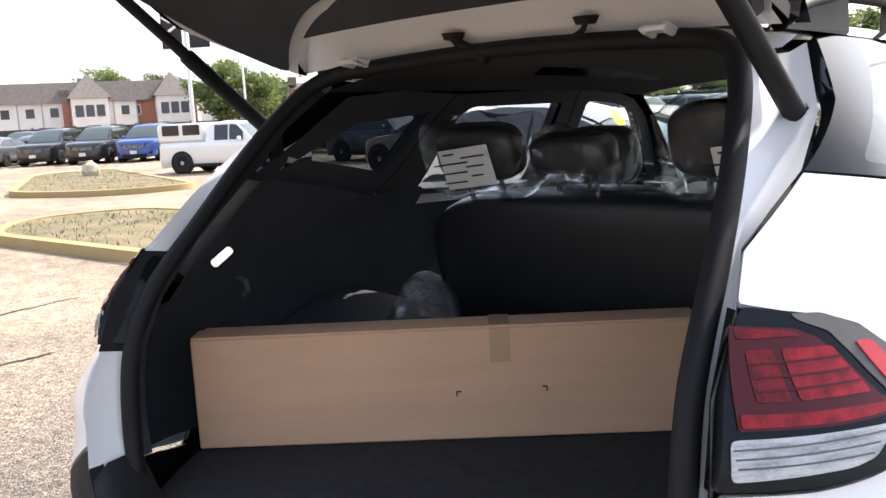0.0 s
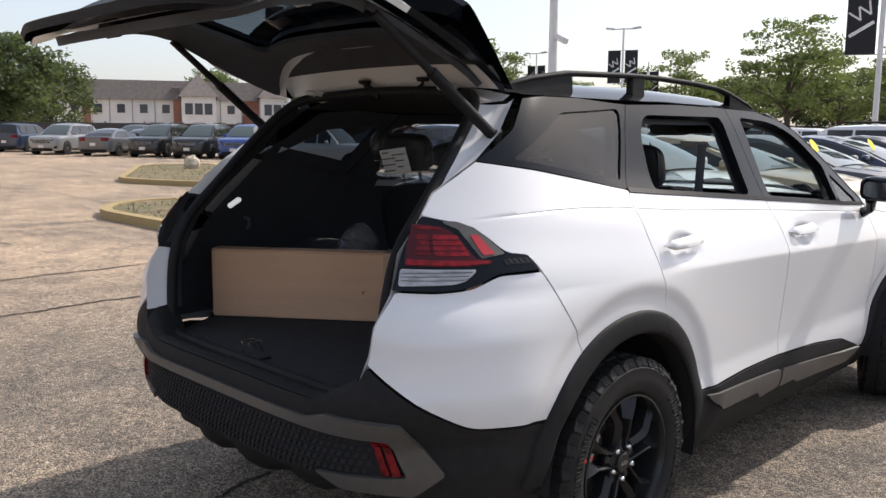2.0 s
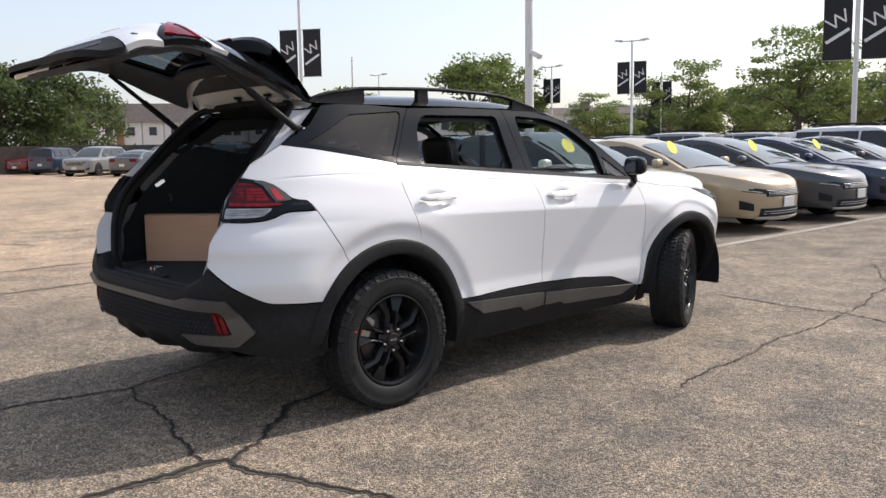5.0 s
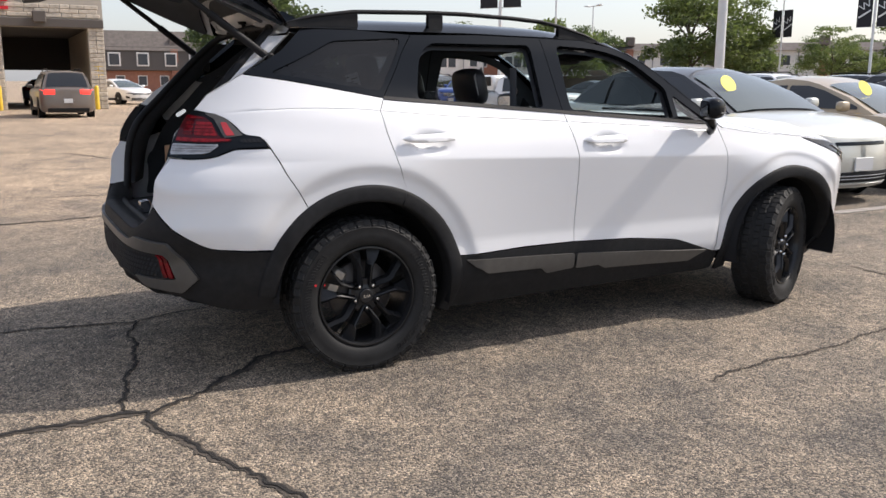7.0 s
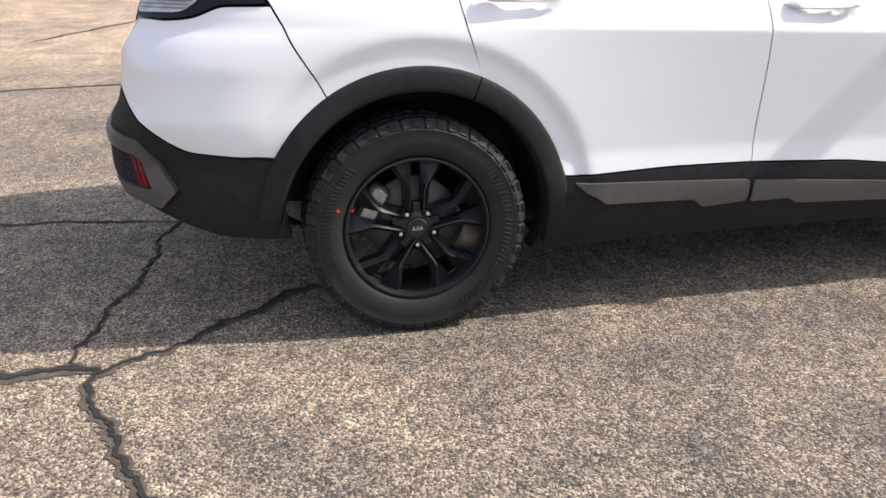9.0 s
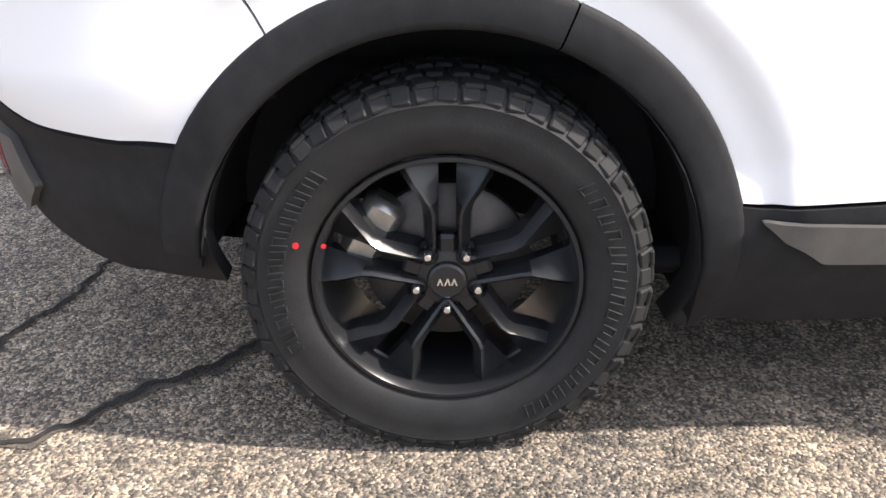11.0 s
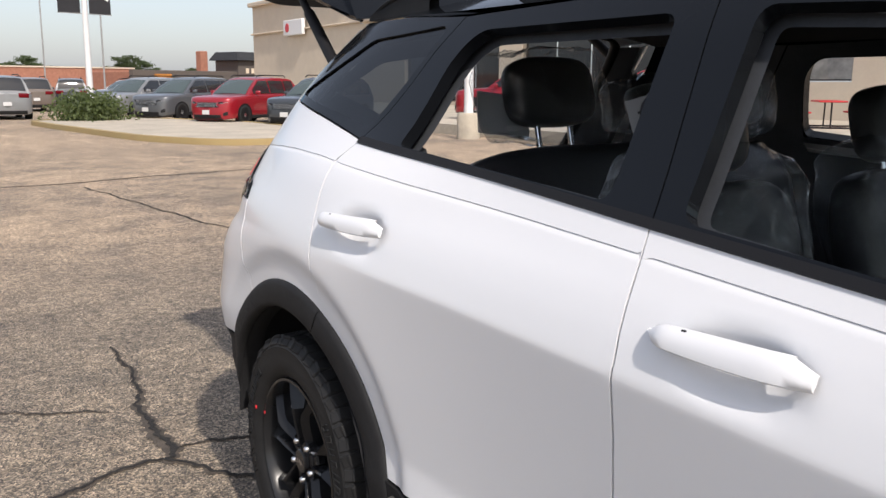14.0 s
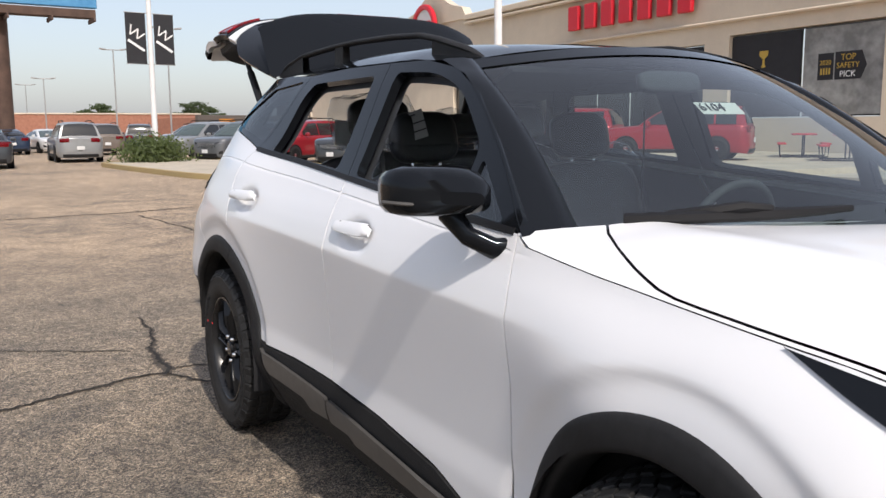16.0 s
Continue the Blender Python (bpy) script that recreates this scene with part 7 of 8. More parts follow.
def apartment(x, y, az_face, length, label, brick=False, bays=(), ridge=7.6):
    """A two-storey apartment block; local x along the front, -y outwards."""
    ob = thing("apartment_block", label, "building", "apartment blocks beyond the lot", pose(x, y, 0, 0, 0, az_face))
    part("wall", mesh_of("wall", *moved(box(length, 10, 5.2, .02), pose(0, 5, 2.6)), 20), M_BRICK if brick else M_WHITEWALL, ob)
    L = length / 2
    part("roof", mesh_of("roof", *([(-L - .4, -.5, 5.1), (L + .4, -.5, 5.1), (L + .4, 10.5, 5.1), (-L - .4, 10.5, 5.1), (-L + .6, 1.0, ridge), (L - .6, 1.0, ridge), (L - .6, 9, ridge), (-L + .6, 9, ridge)], [(0, 1, 5, 4), (1, 2, 6, 5), (2, 3, 7, 6), (3, 0, 4, 7), (4, 5, 6, 7), (3, 2, 1, 0)]), 0), M_SHINGLE, ob)
    n = int(length / 2.6)
    for i in range(n):
        xx = -L + (i + .5) * length / n
        for z in (1.35, 3.95):
            w = part("window", mesh_of("window", *moved(box(1.15, .10, 1.30, .02), pose(xx, -.02, z)), 0), M_WHITEWALL, ob)
            part("pane", mesh_of("pane", *moved(box(.95, .06, 1.10, .01), pose(xx, -.06, z)), 0), M_GREYWIN, w)
        if not brick:
            part("timber", mesh_of("timber", *moved(box(.14, .08, 5.1, .01), pose(xx + length / n / 2, -.03, 2.6)), 0), M_POLEGREY, ob)
        if i % 4 == 3:
            part("brick_pier", mesh_of("brick_pier", *moved(box(.9, .5, 5.3, .02), pose(xx + length / n / 2, -.2, 2.65)), 0), M_BRICK, ob)
            part("roof_vent", mesh_of("roof_vent", *moved(box(1.1, 1.0, 1.1, .1), pose(xx + length / n / 2, .4, 6.2)), 0), M_SHINGLE, ob)
    for bxx in bays:
        part("bay", mesh_of("bay", *moved(box(4.2, 3.4, 5.6, .02), pose(bxx, -1.2, 2.8)), 20), M_WHITEWALL, ob)
        part("bay_roof", mesh_of("bay_roof", [(bxx - 2.5, -3.3, 5.5), (bxx + 2.5, -3.3, 5.5), (bxx + 2.5, 2.5, 5.5), (bxx - 2.5, 2.5, 5.5), (bxx, .2, 8.6)], [(0, 1, 4), (1, 2, 4), (2, 3, 4), (3, 0, 4), (3, 2, 1, 0)], 0), M_SHINGLE, ob)
        for dx in (-1.2, 0, 1.2):
            for z in (1.35, 3.95):
                part("bay_window", mesh_of("bay_window", *moved(box(.95, .08, 1.4, .01), pose(bxx + dx, -2.93, z)), 0), M_GREYWIN, ob)
    return ob


apartment(-105.2, 45.5, 62, 30, "white timbered apartment block with grey shingle roof", bays=(9.5,))
apartment(-98.6, 58.9, 62, 15, "red brick apartment wing with grey shingle roof", brick=True, bays=(4.5,))
apartment(-72, 76.5, 48, 44, "long white apartment block with grey shingle roof", ridge=6.0)
house = apartment(*polar(4.5, -1.5, -80.6, 118), 82, 16, "brick house with dark mansard roof and white windows", brick=True)
part("mansard", mesh_of("mansard", *moved(box(13.4, .5, 3.0, .05), pose(0, -.15, 4.1, -6)), 20), M_DARKTRIM, house, "dark shingled mansard storey")
for x in (-4.6, -1.2, 2.2, 5.2):
    w = part("window", mesh_of("window", *moved(box(1.5, .30, 1.7, .03), pose(x, -.42, 4.0)), 0), M_WHITEWALL, house)
    part("pane", mesh_of("pane", *moved(box(1.15, .06, 1.35, .01), pose(x, -.58, 4.0)), 0), M_GREYWIN, w)
M_DARKROOF = material("dark_slate_roof", (0.030, 0.032, 0.036), 0.8, vary=0.3, scale=3)
shops = thing("shop_row", "low dark brown shops beyond the lot", "building")
sx_, sy_ = polar(1.87, 2.52, -161.9, 95)
SH = pose(sx_, sy_, 0, 0, 0, 18)
part("shop_wall", mesh_of("shop_wall", *moved(box(17, 8, 2.6, .05), SH @ pose(0, -4, 1.3)), 20), M_BRICK, shops)
part("shop_fascia", mesh_of("shop_fascia", *moved(box(17.3, .7, .9, .05), SH @ pose(0, .2, 2.35)), 20), M_DARKTRIM, shops)
part("shop_sign", mesh_of("shop_sign", *moved(box(1.9, .2, .55, .05), SH @ pose(5.4, .68, 2.15)), 20), material("orange_sign", (.42, .17, .03), .5), shops)
for i in range(5):
    part("shop_window", mesh_of("shop_window", *moved(box(2.2, .12, 1.4, .03), SH @ pose(-6.6 + i * 3.2, .03, 1.05)), 20), M_DARKGLASS, shops)
part("porch_tower", mesh_of("porch_tower", *moved(box(4.4, 4, 4.0, .05), SH @ pose(-6.0, -1.2, 2.0)), 20), M_DARKTRIM, shops, "dark timbered porch tower")
part("tower_roof", mesh_of("tower_roof", *moved(([(-2.7, -2.5, 0), (2.7, -2.5, 0), (2.7, 2.5, 0), (-2.7, 2.5, 0), (-2.2, -1.9, .9), (2.2, -1.9, .9), (2.2, 1.9, .9), (-2.2, 1.9, .9)], [(0, 1, 5, 4), (1, 2, 6, 5), (2, 3, 7, 6), (3, 0, 4, 7), (4, 5, 6, 7), (3, 2, 1, 0)]), SH @ pose(-6.0, -1.2, 4.0)), 0), M_DARKROOF, shops)
for i in range(4):
    part("tower_letter", mesh_of("tower_letter", *moved(box(.42, .1, .55, .03), SH @ pose(-7.2 + i * .75, .85, 2.9)), 0), M_STUCCO, shops)
part("chimney", mesh_of("chimney", *moved(box(.9, .9, 2.6, .05), SH @ pose(-1.2, -2, 3.6)), 20), M_BRICK, shops)
brickwall = thing("brick_building", "long low red brick building at the road", "building")
bx_, by_ = polar(1.9, 3.8, -174.5, 100)
part("brick_wall", mesh_of("brick_wall", *moved(box(46, 6, 3.1, .02), pose(bx_ + 8, by_ - 3, 1.55, 0, 0, 4)), 20), M_BRICK, brickwall)
part("roof_edge", mesh_of("roof_edge", *moved(box(46.3, 6.2, .15, .02), pose(bx_ + 8, by_ - 3, 3.12, 0, 0, 4)), 20), M_STUCCO, brickwall)
M_FENCE = material("weathered_fence_boards", (0.10, 0.085, 0.075), 0.9, vary=0.3, scale=3)
for (xa, ya), (xb, yb) in ((polar(*E45, -76, 62), polar(*E45, -48, 66)), (polar(*E45, -47, 66), polar(*E45, -10, 62))):
    fe = thing("fence", "dark weathered board fence along the lot", "fence", "fences round the lot")
    d = Vector((xb - xa, yb - ya)); n = int(d.length / 2.4); an = math.degrees(math.atan2(d.y, d.x))
    for i in range(n):
        p_ = Vector((xa, ya)) + d * ((i + .5) / n)
        part("fence_panel", mesh_of("fence_panel", *moved(box(2.3, .05, 1.75, .01), pose(p_.x, p_.y, .92, 0, 0, an)), 0), M_FENCE, fe)
        part("post", mesh_of("post", *moved(box(.1, .1, 1.9, .01), pose(p_.x + d.x / n / 2, p_.y + d.y / n / 2, .94, 0, 0, an)), 0), M_FENCE, fe)
bb = thing("billboard", "large roadside billboard on a rusty steel post", "billboard")
M_RUST = material("rusty_brown_steel", (0.10, 0.06, 0.045), 0.8, vary=0.4, scale=2)
px_, py_ = polar(1.92, 3.8, -177.4, 60)
part("post", mesh_of("post", *tube([(px_, py_, -.1), (px_, py_, 8.6)], .52, 16), 50), M_RUST, bb)
part("panel", mesh_of("panel", *moved(box(13, .4, 4.2, .05), pose(px_ + .8, py_ + .6, 11.1, 0, 0, 4)), 20), material("blue_poster", (.10, .30, .50), .5, color2=(.05, .2, .4), scale=.4), bb, "blue printed panel")
part("catwalk", mesh_of("catwalk", *moved(box(12.5, 1.0, .5, .02), pose(px_ + .8, py_ + 1.2, 8.55, 0, 0, 4)), 20), M_RUST, bb)
for i in range(6):
    part("bracket", mesh_of("bracket", *moved(box(.12, 1.8, .25, .02), pose(px_ + .8 - 6 + i * 2.4, py_ + 1.4, 8.1, 0, 0, 4)), 20), M_RUST, bb)

# picnic tables on the apron
M_TABLERED = material("red_coated_table", (0.45, 0.03, 0.03), 0.5)
for x, y, rz in ((-21.2, -12.6, 40), (-22.8, -15.4, 40)):
    pt = thing("picnic_table", "red picnic table with black steel legs", "table", "picnic tables", pose(x, y, .30, 0, 0, rz))
    part("tabletop", mesh_of("tabletop", *moved(box(2.0, .75, .05, .02), pose(0, 0, .76)), 20), M_TABLERED, pt)
    for s in (1, -1):
        part("bench_seat", mesh_of("bench_seat", *moved(box(2.0, .28, .05, .02), pose(0, s * .68, .45)), 20), M_TABLERED, pt)
        part("leg", mesh_of("leg", *tube([(s * .8, -.75, .44), (s * .8, -.72, .03), (s * .8, .72, .03), (s * .8, .75, .44)], .025, 6), 40), M_SEAL, pt)
        part("upright", mesh_of("upright", *tube([(s * .7, 0, .74), (s * .75, 0, .03)], .025, 6), 40), M_SEAL, pt)


# ---- parked cars ----
PAINTS = {n: material("paint_" + n, c, .3, .25, .7) for n, c in dict(white=(.72, .72, .72), silver=(.24, .245, .25), grey=(.10, .105, .115), black=(.015, .016, .018), darkblue=(.02, .035, .07), blue=(.02, .06, .24), red=(.30, .012, .022), maroon=(.16, .012, .018), tan=(.42, .33, .22), cream=(.58, .58, .53), gunmetal=(.045, .05, .058), bronze=(.16, .13, .11)).items()}
M_RIMFAR = material("silver_alloy", (.42, .42, .42), .35, .6)
M_PLATE = material("number_plate", (.6, .6, .6), .5)
M_TAILON = emitting("lit_tail_lamp", (1.0, .04, .03), 1.5)
M_STICKER = material("yellow_sticker", (.75, .65, .03), .5)
KINDS = {
    "suv": dict(L=4.75, W=.94, top=[(-2.37, 1.00), (-2.28, 1.08), (-1.6, 1.10), (.75, 1.06), (1.05, 1.07), (1.9, 1.01), (2.22, .95), (2.37, .86)], cab=(-2.26, 1.12, -2.02, .22, 1.70), wide=(.86, .64), wb=1.40, r=.36, nose=(.70, 3.0), brow=.80),
    "sedan": dict(L=4.90, W=.93, top=[(-2.45, .94), (-2.36, 1.02), (-1.75, 1.01), (.85, .95), (1.2, .955), (1.7, .905), (2.1, .835), (2.34, .755), (2.45, .685)], cab=(-2.05, 1.28, -.95, .10, 1.44), wide=(.86, .60), wb=1.42, r=.335, nose=(.95, 2.5), brow=.645),
    "hatch": dict(L=4.68, W=.94, top=[(-2.34, 1.00), (-2.25, 1.07), (-1.6, 1.06), (.8, 1.00), (1.1, 1.0), (1.7, .935), (2.05, .865), (2.26, .79), (2.34, .72)], cab=(-2.15, 1.22, -1.35, .10, 1.55), wide=(.87, .62), wb=1.45, r=.36, nose=(.85, 2.6), brow=.68),
    "pickup": dict(L=5.35, W=.93, top=[(-2.67, 1.0), (-2.62, 1.10), (-.5, 1.10), (1.0, 1.10), (1.15, 1.12), (2.3, 1.06), (2.6, .99), (2.67, .90)], cab=(-.75, 1.10, -.55, .45, 1.78), wide=(.86, .70), wb=1.62, r=.38, nose=(.55, 3.4), brow=.84),
}
wheel_mesh = mesh_of("tyre", *lathe([(.56, -.11), (.62, -.115), (.95, -.11), (1.0, -.08), (1.0, .08), (.95, .11), (.62, .115), (.56, .10)], 28), 40)
rimfar_mesh = mesh_of("rim", *join(lathe([(.01, .085), (.16, .085), (.2, .05)], 16), lathe([(.62, .112), (.58, .10), (.52, .03), (.45, .0), (.05, .0)], 24), *[moved(box(.05, .13, .46, .02), Matrix.Rotation(2 * math.pi * i / 5, 4, "X") @ pose(.06, 0, .36)) for i in range(5)]), 30)
KMESH = {}


def kind_meshes(k):
    if k in KMESH:
        return KMESH[k]
    d = KINDS[k]
    L, W = d["L"], d["W"]
    reach, power = d["nose"]
    ends = {1: (L / 2 - reach, reach, power), -1: (L / 2 - .5, .5, 3.6)}

    def width(y):
        y0, ln_, n = ends[1 if y > 0 else -1]
        return W * (1 - min(1, max(0, (abs(y) - y0) / ln_)) ** n) ** (1 / n)

    def lean(z):
        return float(np.interp(z, [.15, .24, .34, .58, .70, .90], [.09, .03, 0, .0, .035, .05]))

    def end(x, z, s=1):
        """y of the nose (s 1) or tail (s -1) at x across and z up."""
        y0, ln_, n = ends[s]
        return s * (y0 + ln_ * max(0, 1 - abs(x / W) ** n) ** (1 / n) - lean(z))

    def patch(name, x0, x1, lo, hi, lift=.010, s=1, n=9):
        """A curved plate on the nose or tail between two heights, each given at x0 and x1."""
        rows = []
        for i, f in enumerate(np.linspace(0, 1, n)):
            x, za, zc = x0 + (x1 - x0) * f, lo[0] + (lo[1] - lo[0]) * f, hi[0] + (hi[1] - hi[0]) * f
            o = lift if 0 < i < n - 1 else lift * .3
            rows.append([(x, end(x, za, s) - s * .06, za)] + [(x, end(x, z_, s) + s * o_, z_) for z_, o_ in ((za, o * .6), (za + .006, o), ((za + zc) / 2, o), (zc - .006, o), (zc, o * .6))] + [(x, end(x, zc, s) - s * .06, zc)])
        return mesh_of(name, *sheet(rows, flip=s < 0), 40)
    ys = np.concatenate([-(ends[-1][0] + ends[-1][1] * np.sin(np.linspace(1.555, .12, 9))), np.linspace(-ends[-1][0], ends[1][0], 15), ends[1][0] + reach * np.sin(np.linspace(.14, 1.555, 12))])
    zt = np.interp(ys, *zip(*d["top"]))
    rows = []
    for y, z in zip(ys, zt):
        w = width(y)
        e = min(1.0, (L / 2 - abs(y)) / .6)
        zl = .25 - .06 * (1 - e) ** 2
        near = (1 - e) ** 2 * (1 if y > 0 else -1)
        half = [(.0, zl), (w * .92, zl), (w * .985, zl + .10), (w * .98, zl + .28), (w, z - .20), (w * .99, z - .09), (w * .955, z - .025), (w * .86, z), (w * .45, z + .020), (0, z + .026)]
        rows.append([(x, y - near * lean(zz), zz) for x, zz in half] + [(-x, y - near * lean(zz), zz) for x, zz in half[::-1][1:-1]])
    v, f = sheet(rows, closed=True, flip=True)
    m = len(rows[0])
    hull = mesh_of("body", v, f + [tuple(range(m)), tuple(len(v) - m + i for i in range(m))[::-1]], 40)
    br, bf, rr, rf, zr = d["cab"]
    wb, wt = d["wide"]
    zb = float(np.interp(0, *zip(*d["top"]))) - .03
    prof = [(br, zb, wb * .96), (br + (rr - br) * .5, zb + (zr - zb) * .62, (wb + wt) / 2 * .97), (rr, zr - .06, wt * .98), (rr + .22, zr - .012, wt), ((rr + rf) / 2, zr + .015, wt * 1.01), (rf - .2, zr - .012, wt), (rf, zr - .06, wt * .98), ((rf + bf) / 2, (zr + zb) / 2 + .02, (wb + wt) / 2), (bf, zb, wb * .97)]
    top_rows = [[(w * a, y, z - .05 * abs(a) ** 3) for a in np.linspace(-1, 1, 9)] for y, z, w in prof]
    cv, cf = sheet(top_rows, flip=False)
    sides = []
    for s in (1, -1):
        sides.append(sheet([[(s * w, y, z - .05), (s * (w + (wb - w) * .55), y * .94 + .06 * (br + bf) / 2, max(zb, zb + (z - .05 - zb) * .45)), (s * wb, np.clip(y, br + .02, bf - .02) * .97 + .03 * (br + bf) / 2, zb - .05)] for y, z, w in prof], flip=s > 0))
    cabin = mesh_of("cabin", *join((cv, cf), *sides), 40)
    glass = []
    for i0, i1, n in ((0, 2, "rear"), (6, 8, "front")):
        rws = []
        for t in np.linspace(.10, .93, 4):
            q = i0 + (i1 - i0) * t
            i = min(int(q), 7); ff = q - i
            y, z, w = (np.array(prof[i]) * (1 - ff) + np.array(prof[i + 1]) * ff)
            rws.append([(w * .88 * a, y + (-.012 if n == "rear" else .012), z - .05 * abs(a * .88) ** 3 + .012) for a in np.linspace(-1, 1, 7)])
        glass.append(mesh_of("windscreen" if n == "front" else "rear_window", *sheet(rws), 40))
    def side_glass(y0, y1, s):
        pts = []
        for y in np.linspace(y0, y1, 5):
            zroof = np.interp(y, [br, rr, rf, bf], [zb, zr - .10, zr - .10, zb])
            za = zb + .06
            wa = np.interp(za, [zb - .05, zb + (zr - zb) * .45, zr - .05], [wb, wb - (wb - wt) * .45, wt]) + .012
            zz = max(za + .02, zroof - .03)
            wz = np.interp(zz, [zb - .05, zb + (zr - zb) * .45, zr - .05], [wb, wb - (wb - wt) * .45, wt]) + .014
            wm = np.interp((za + zz) / 2, [zb - .05, zb + (zr - zb) * .45, zr - .05], [wb, wb - (wb - wt) * .45, wt]) + .014
            pts.append([(s * wa, y, za), (s * wm, y, (za + zz) / 2), (s * wz, y, zz)])
        return mesh_of("side_window", *sheet(pts, flip=s < 0), 40)
    span = (br + .30, bf - .34)
    cuts = [span[0] + (span[1] - span[0]) * t for t in ((0, .24, .60, 1.0) if k in ("suv", "hatch") else (.05, .52, 1.0))]
    sg = [side_glass(a + .03, b - .03, s) for s in (1, -1) for a, b in zip(cuts, cuts[1:])]
    zn = d["brow"]
    trim = [mesh_of("lower_trim", *moved(box(.05, L * .50, .12, .02), pose(s * (W - .012), 0, .29)), 30) for s in (1, -1)]
    trim += [patch("bumper_trim", -.70, .70, (.22, .22), (.36, .36), .006, -1), patch("lower_intake", -.58, .58, (.255, .255), (.375, .375), .006)]
    trim += [patch("side_intake", s * .66, s * .80, (.34, .37), (.44, .50), .006, 1, 5) for s in (1, -1)]
    lip = [patch("bumper_lip", -.62, .62, (.205, .205), (.245, .245), .022)] + [patch("bumper_lip", -.52, .52, (z_, z_), (z_ + .010, z_ + .010), .012) for z_ in (.29, .325)]
    if k == "hatch":
        grille, bars = patch("grille", -.50, .50, (zn - .012, zn - .012), (zn + .028, zn + .028), .006), []
    else:
        g = .10 if k == "sedan" else .17
        grille = patch("grille", -.50, .50, (zn - g, zn - g), (zn, zn), .006)
        bars = [patch("grille_bar", -.46, .46, (zn - g + .018 + i * .022,) * 2, (zn - g + .026 + i * .022,) * 2, .014) for i in range(int(g / .024))]
    lights = [patch("head_lamp", s * .48, s * .87, (zn - .062, zn - .012), (zn + .008, zn + .062), .010, 1, 8) for s in (1, -1)]
    lenses = [patch("lens", s * .52, s * .84, (zn - .050, zn - .002), (zn - .034, zn + .018), .018, 1, 6) for s in (1, -1)]
    zt_ = float(np.interp(-L / 2 + .1, *zip(*d["top"])))
    tails = [patch("tail_lamp", s * .42, s * .90, (zt_ - .22, zt_ - .24), (zt_ - .05, zt_ - .06), .012, -1) for s in (1, -1)]
    plate = [mesh_of("plate", *moved(box(.30, .02, .15, .005), pose(0, s * (L / 2 + .012), z_)), 0) for s, z_ in ((1, .46), (-1, .62))]
    mirrors = [mesh_of("mirror", *moved(pillow(.20, .12, .14, .6, 8, 10), pose(s * (wb + .14), bf - .45, zb + .10)), 50) for s in (1, -1)]
    arch = [mesh_of("arch", *moved(lathe([(d["r"] * 1.13, .0), (d["r"] * 1.13, .02), (d["r"] * .2, .02)], 24), pose(s * (W - .012), yy, d["r"], 0, 0, 0 if s > 0 else 180)), 30) for s in (1, -1) for yy in (d["wb"], -d["wb"])]
    KMESH[k] = (hull, cabin, glass, sg, trim, lip, grille, bars, list(zip(lights, lenses)), tails, plate, mirrors, arch)
    return KMESH[k]


def parked(k, paint, x, y, rz, label, z=0.0, lit=False, roof=None, sticker=False, rack=False):
    hull, cabin, glass, sg, trim, lip, grille, bars, lights, tails, plate, mirrors, arch = kind_meshes(k)
    d = KINDS[k]
    ob = thing("parked_car" if k != "pickup" else "pickup_truck", label, "car" if k != "pickup" else "truck", "cars parked on the lot", pose(x, y, z, 0, 0, rz) @ Matrix.Scale(.90 if k == "pickup" else 1, 4))

    def add(name, me, mat, par=ob):
        o = part(name, me, None, par)
        if not me.materials:
            me.materials.append(mat)
        o.material_slots[0].link = "OBJECT"
        o.material_slots[0].material = mat
        return o
    add("body", hull, PAINTS[paint])
    add("cabin", cabin, PAINTS[roof or paint])
    add("rear_window", glass[0], M_DARKGLASS); add("windscreen", glass[1], M_SCREEN)
    for g in sg:
        add("side_window", g, M_DARKGLASS)
    for t_ in trim:
        add(t_.name.split(".")[0], t_, M_PLASTIC)
    gr = add("grille", grille, M_GLOSS)
    for b_ in bars:
        add("grille_bar", b_, M_RIMFAR, gr)
    for l_ in lip:
        add("bumper_lip", l_, M_RIMFAR if k in ("sedan", "hatch") else M_PLASTIC)
    [add("plate", p_, M_PLATE) for p_ in plate]; [add("arch", a_, M_SEAL) for a_ in arch]
    for l, n_ in lights:
        add("lens", n_, M_CLEARLENS, add("head_lamp", l, M_LAMPGREY))
    for l in tails:
        add("tail_lamp", l, M_TAILON if lit else M_REDDARK)
    for l in mirrors:
        add("mirror", l, PAINTS[paint])
    for s in (1, -1):
        for yy in (d["wb"], -d["wb"]):
            w = add("wheel", wheel_mesh, M_RUBBER)
            w.matrix_basis = pose(s * (d["W"] - .10), yy, d["r"], 0, 0, 0 if s > 0 else 180) @ Matrix.Diagonal((1, d["r"], d["r"], 1))
            add("rim", rimfar_mesh, M_RIMFAR if paint not in ("black", "gunmetal") else M_ALLOY, w)
    if k == "suv" or rack:
        for s in (1, -1):
            add("roof_rail", rail_mesh, M_SEAL).matrix_basis = pose(s * .56, -.75, d["cab"][4] + .02)
    if k == "pickup":
        add("cap", cap_mesh, PAINTS[paint])
        for s in (1, -1):
            for i in range(2):
                add("cap_window", capwin_mesh, M_DARKGLASS).matrix_basis = pose(s * .796, -1.25 - i * .80, 1.52)
    if sticker:
        add("sticker", sticker_mesh, M_STICKER).matrix_basis = pose(.42, (d["cab"][1] + d["cab"][3]) / 2 + .02, (d["cab"][4] + 1.0) / 2 + .06, -58, 0, 0)
    return ob


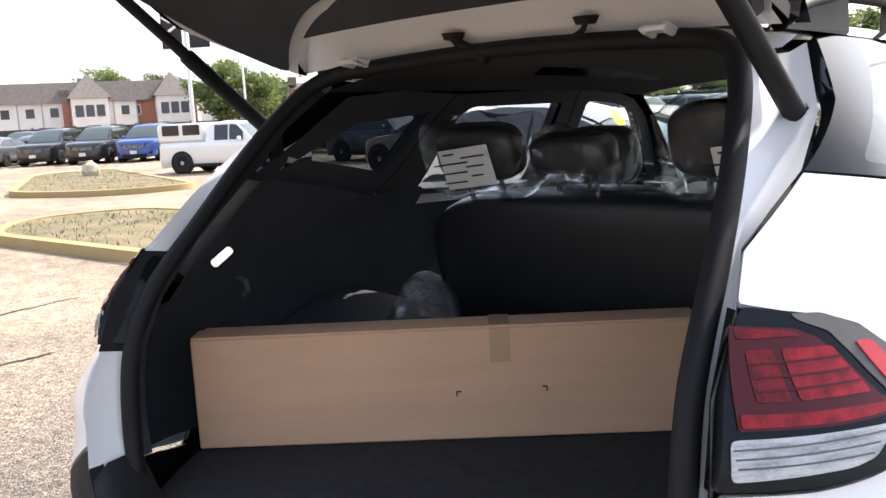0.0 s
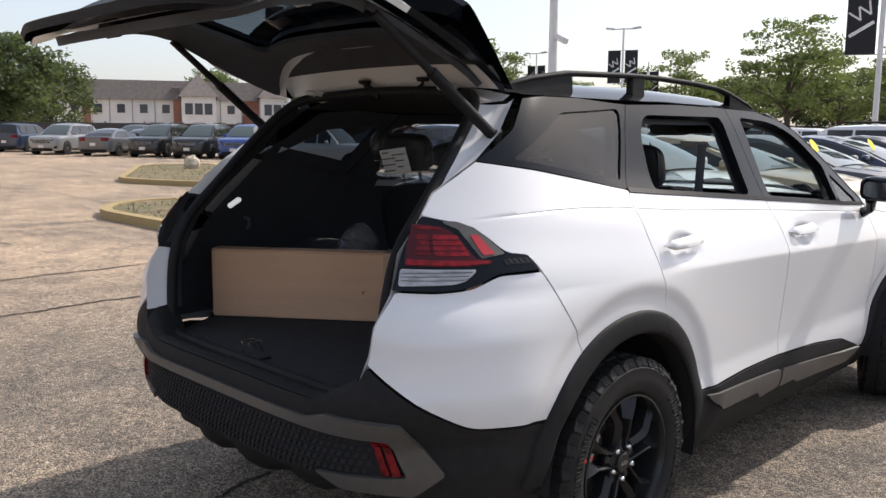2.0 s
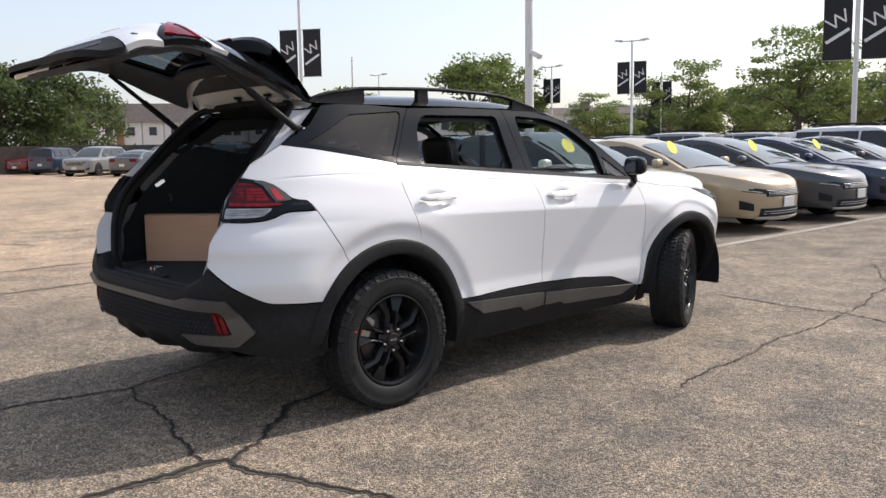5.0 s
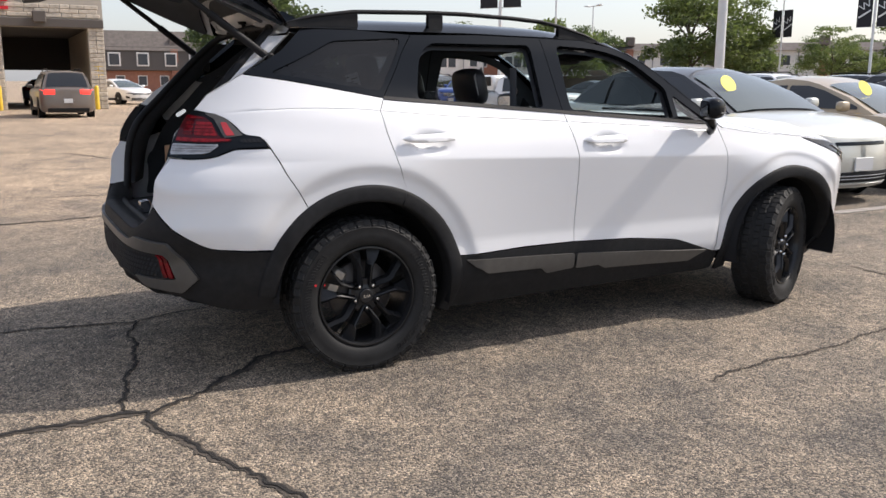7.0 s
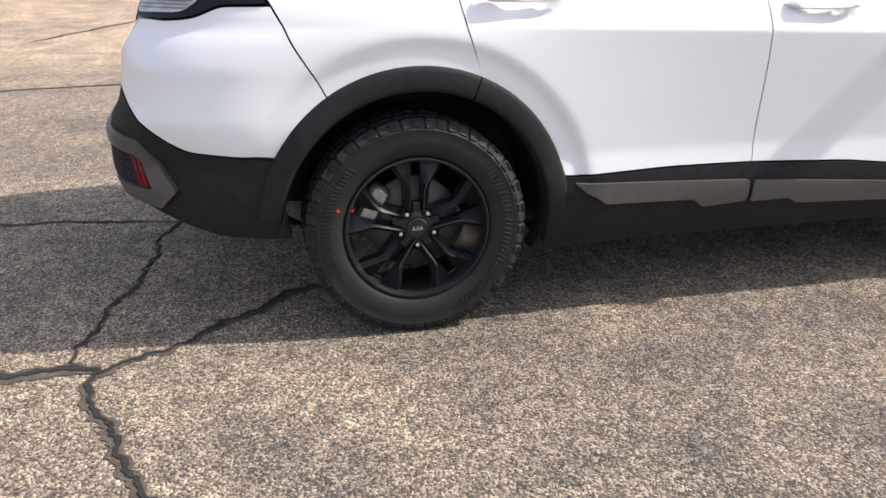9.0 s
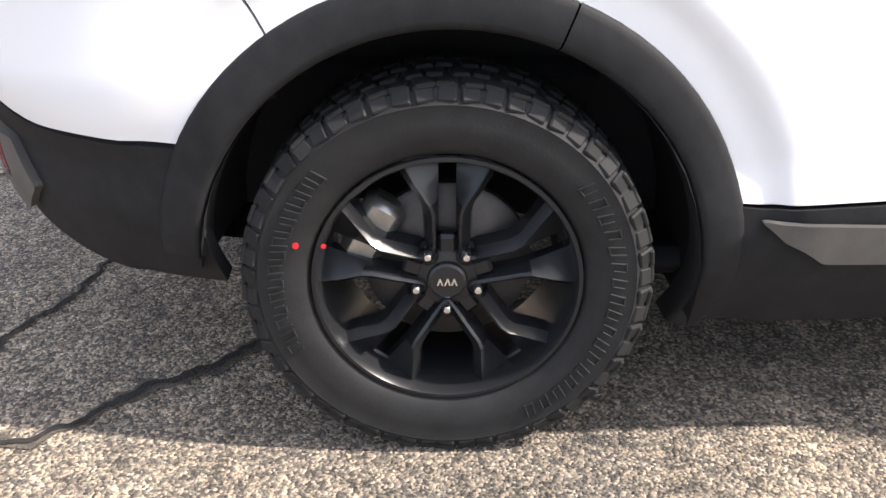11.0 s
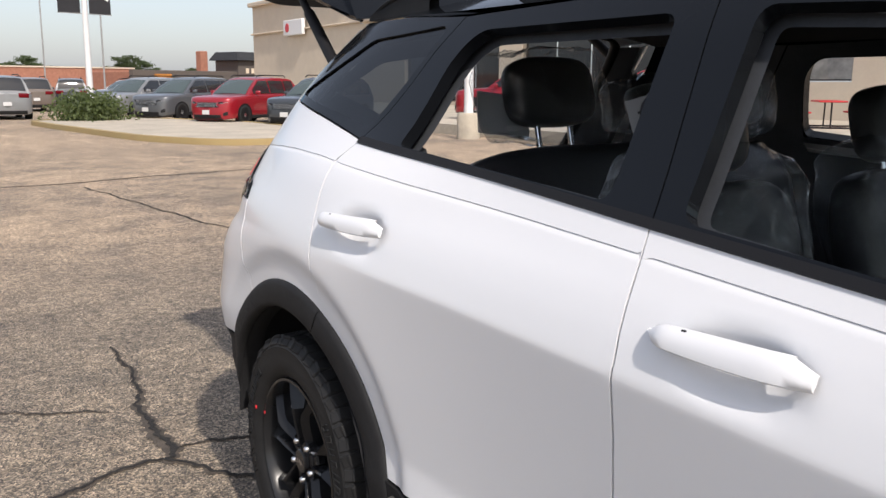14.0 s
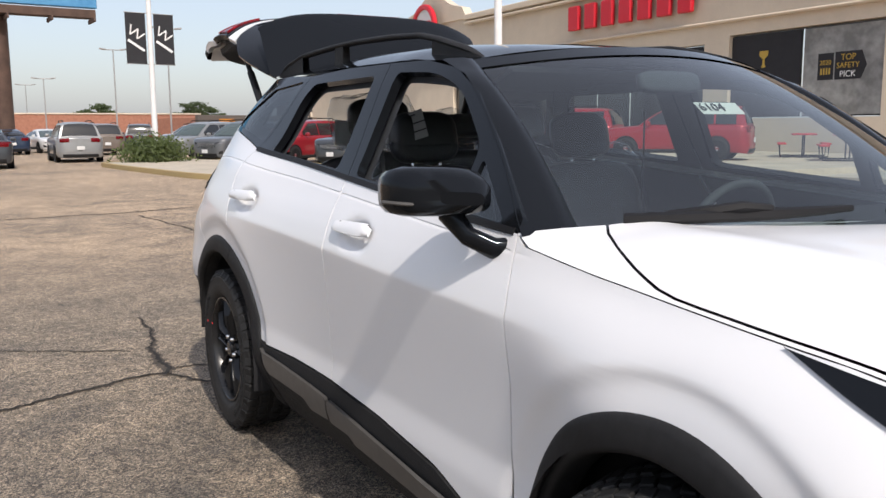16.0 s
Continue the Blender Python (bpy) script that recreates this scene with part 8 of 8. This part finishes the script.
M_SCREEN = material("dark_windscreen", (.055, .075, .072), .06, coat=.4)
rail_mesh = mesh_of("roof_rail", *tube([(0, -.95, -.02), (0, -.85, .04), (0, .75, .04), (0, .9, -.03)], .02, 6), 40)
cap_mesh = mesh_of("cap", *moved(box(1.58, 1.85, .68, .10), pose(0, -1.70, 1.42)), 40)
capwin_mesh = mesh_of("cap_window", *box(.03, .66, .36, .03), 30)
sticker_mesh = mesh_of("sticker", *moved(lathe([(.005, .004), (.12, .004), (.12, 0)], 16, "z"), pose(0, 0, 0)), 30)

# row of sedans before the nose of the white car
parked("hatch", "cream", -4.10, 7.1, -90, "pale grey electric hatchback with black roof and yellow sticker", roof="black", sticker=True)
parked("sedan", "tan", -4.10, 9.65, -90, "tan saloon with dark grille and yellow sticker", sticker=True)
parked("sedan", "gunmetal", -4.05, 12.15, -90, "dark grey saloon with yellow sticker", sticker=True)
parked("sedan", "darkblue", -4.05, 14.7, -90, "dark blue saloon with yellow sticker", sticker=True)
parked("sedan", "gunmetal", -4.1, 17.3, -90, "dark grey saloon in the parked row")
parked("suv", "white", -4.2, 20.0, -90, "white SUV in the parked row")
parked("suv", "grey", -4.2, 22.8, -90, "grey SUV in the parked row")
rc = random.Random(11)
cols = ["white", "silver", "grey", "black", "darkblue", "red", "gunmetal", "bronze", "blue", "white", "silver"]
for x, y0, y1, rz in ((-13.5, 16, 44, 90), (-19.0, 20, 48, -90), (-27.5, 26, 52, 90), (-33.0, 28, 56, -90)):
    y = y0
    while y < y1:
        c, k = rc.choice(cols), rc.choice(["suv", "sedan", "sedan", "hatch"])
        parked(k, c, x + rc.uniform(-.2, .2), y, rz + rc.uniform(-2, 2), f"{dict(gunmetal='dark grey', bronze='brown', darkblue='dark blue').get(c, c)} {dict(suv='SUV', sedan='saloon', hatch='hatchback')[k]} in a row of parked cars")
        y += 2.75
# far row before the apartments
for (k, c, x, y), lab in zip((("suv", "blue", -35.8, 21.2), ("suv", "black", -37.9, 19.9), ("suv", "black", -40.6, 18.9), ("sedan", "grey", -43.4, 17.6), ("suv", "silver", -46.8, 16.2), ("sedan", "silver", -49.6, 18.4), ("suv", "darkblue", -53.0, 16.3), ("suv", "maroon", -56.4, 15.8), ("sedan", "black", -59.6, 15.0), ("suv", "white", -62.5, 14.2), ("sedan", "black", -47.5, 21.5), ("suv", "gunmetal", -51.5, 22.5)),
                             ("blue SUV", "black SUV with roof rails", "black SUV with roof rails", "dark grey saloon", "silver SUV", "silver saloon", "dark blue SUV", "dark red SUV", "black saloon", "white SUV", "black saloon", "dark grey SUV")):
    parked(k, c, x, y, -140 if k == "suv" and c != "darkblue" else 40, lab + " parked before the apartments")
parked("pickup", "white", -21.6, 15.4, -64, "white pick-up truck with a windowed bed cap")
# by the service doors
parked("hatch", "maroon", -30.3, -2.95, -90, "dark red boxy hatchback parked at the garage door", rack=False)
parked("suv", "bronze", -32.0, 1.05, 92, "grey-brown SUV with lit tail lamps entering the drive-through", lit=True)
parked("sedan", "darkblue", -52, 1.6, 80, "dark blue saloon seen through the drive-through")
parked("sedan", "white", -50.0, 5.6, -70, "white saloon beyond the service building")
# behind the white car
parked("suv", "silver", -2.6, -37.5, 180, "silver SUV with roof rails seen from behind")
parked("sedan", "gunmetal", 1.05, -32.5, 178, "dark grey saloon seen from behind")
parked("suv", "red", -9.9, -28.9, -57, "red SUV facing the lot")
parked("suv", "grey", -8.9, -33.0, -57, "blue-grey SUV facing the lot")
parked("suv", "silver", -8.0, -36.4, -57, "silver SUV facing the lot")
parked("suv", "gunmetal", -11.4, -25.6, -57, "dark grey SUV facing the lot")
for i, (x, y, c, k, rz) in enumerate(((-5.2, -48, "bronze", "suv", 180), (-3.0, -55, "white", "sedan", 10), (-.6, -52, "darkblue", "sedan", 185), (1.4, -56, "black", "sedan", 0), (3.6, -55, "silver", "sedan", 0), (-8.0, -52, "gunmetal", "suv", 170), (-11, -46, "silver", "suv", -60), (-11.5, -50, "white", "sedan", -60), (-12, -55, "grey", "suv", -60), (-13, -60, "white", "suv", -60), (-15, -64, "silver", "sedan", -60), (-7, -62, "white", "sedan", 0), (-18, -66, "darkblue", "suv", -60))):
    parked(k, c, x, y, rz, f"{dict(gunmetal='dark grey', bronze='brown', darkblue='dark blue').get(c, c)} {dict(suv='SUV', sedan='saloon', hatch='hatchback')[k]} parked far behind on the lot")
parked("suv", "red", -18.2, -16.6, -146, "red SUV parked before the showroom", z=.30)
parked("suv", "red", -16.9, -21.2, -146, "red SUV parked before the showroom", z=.30)
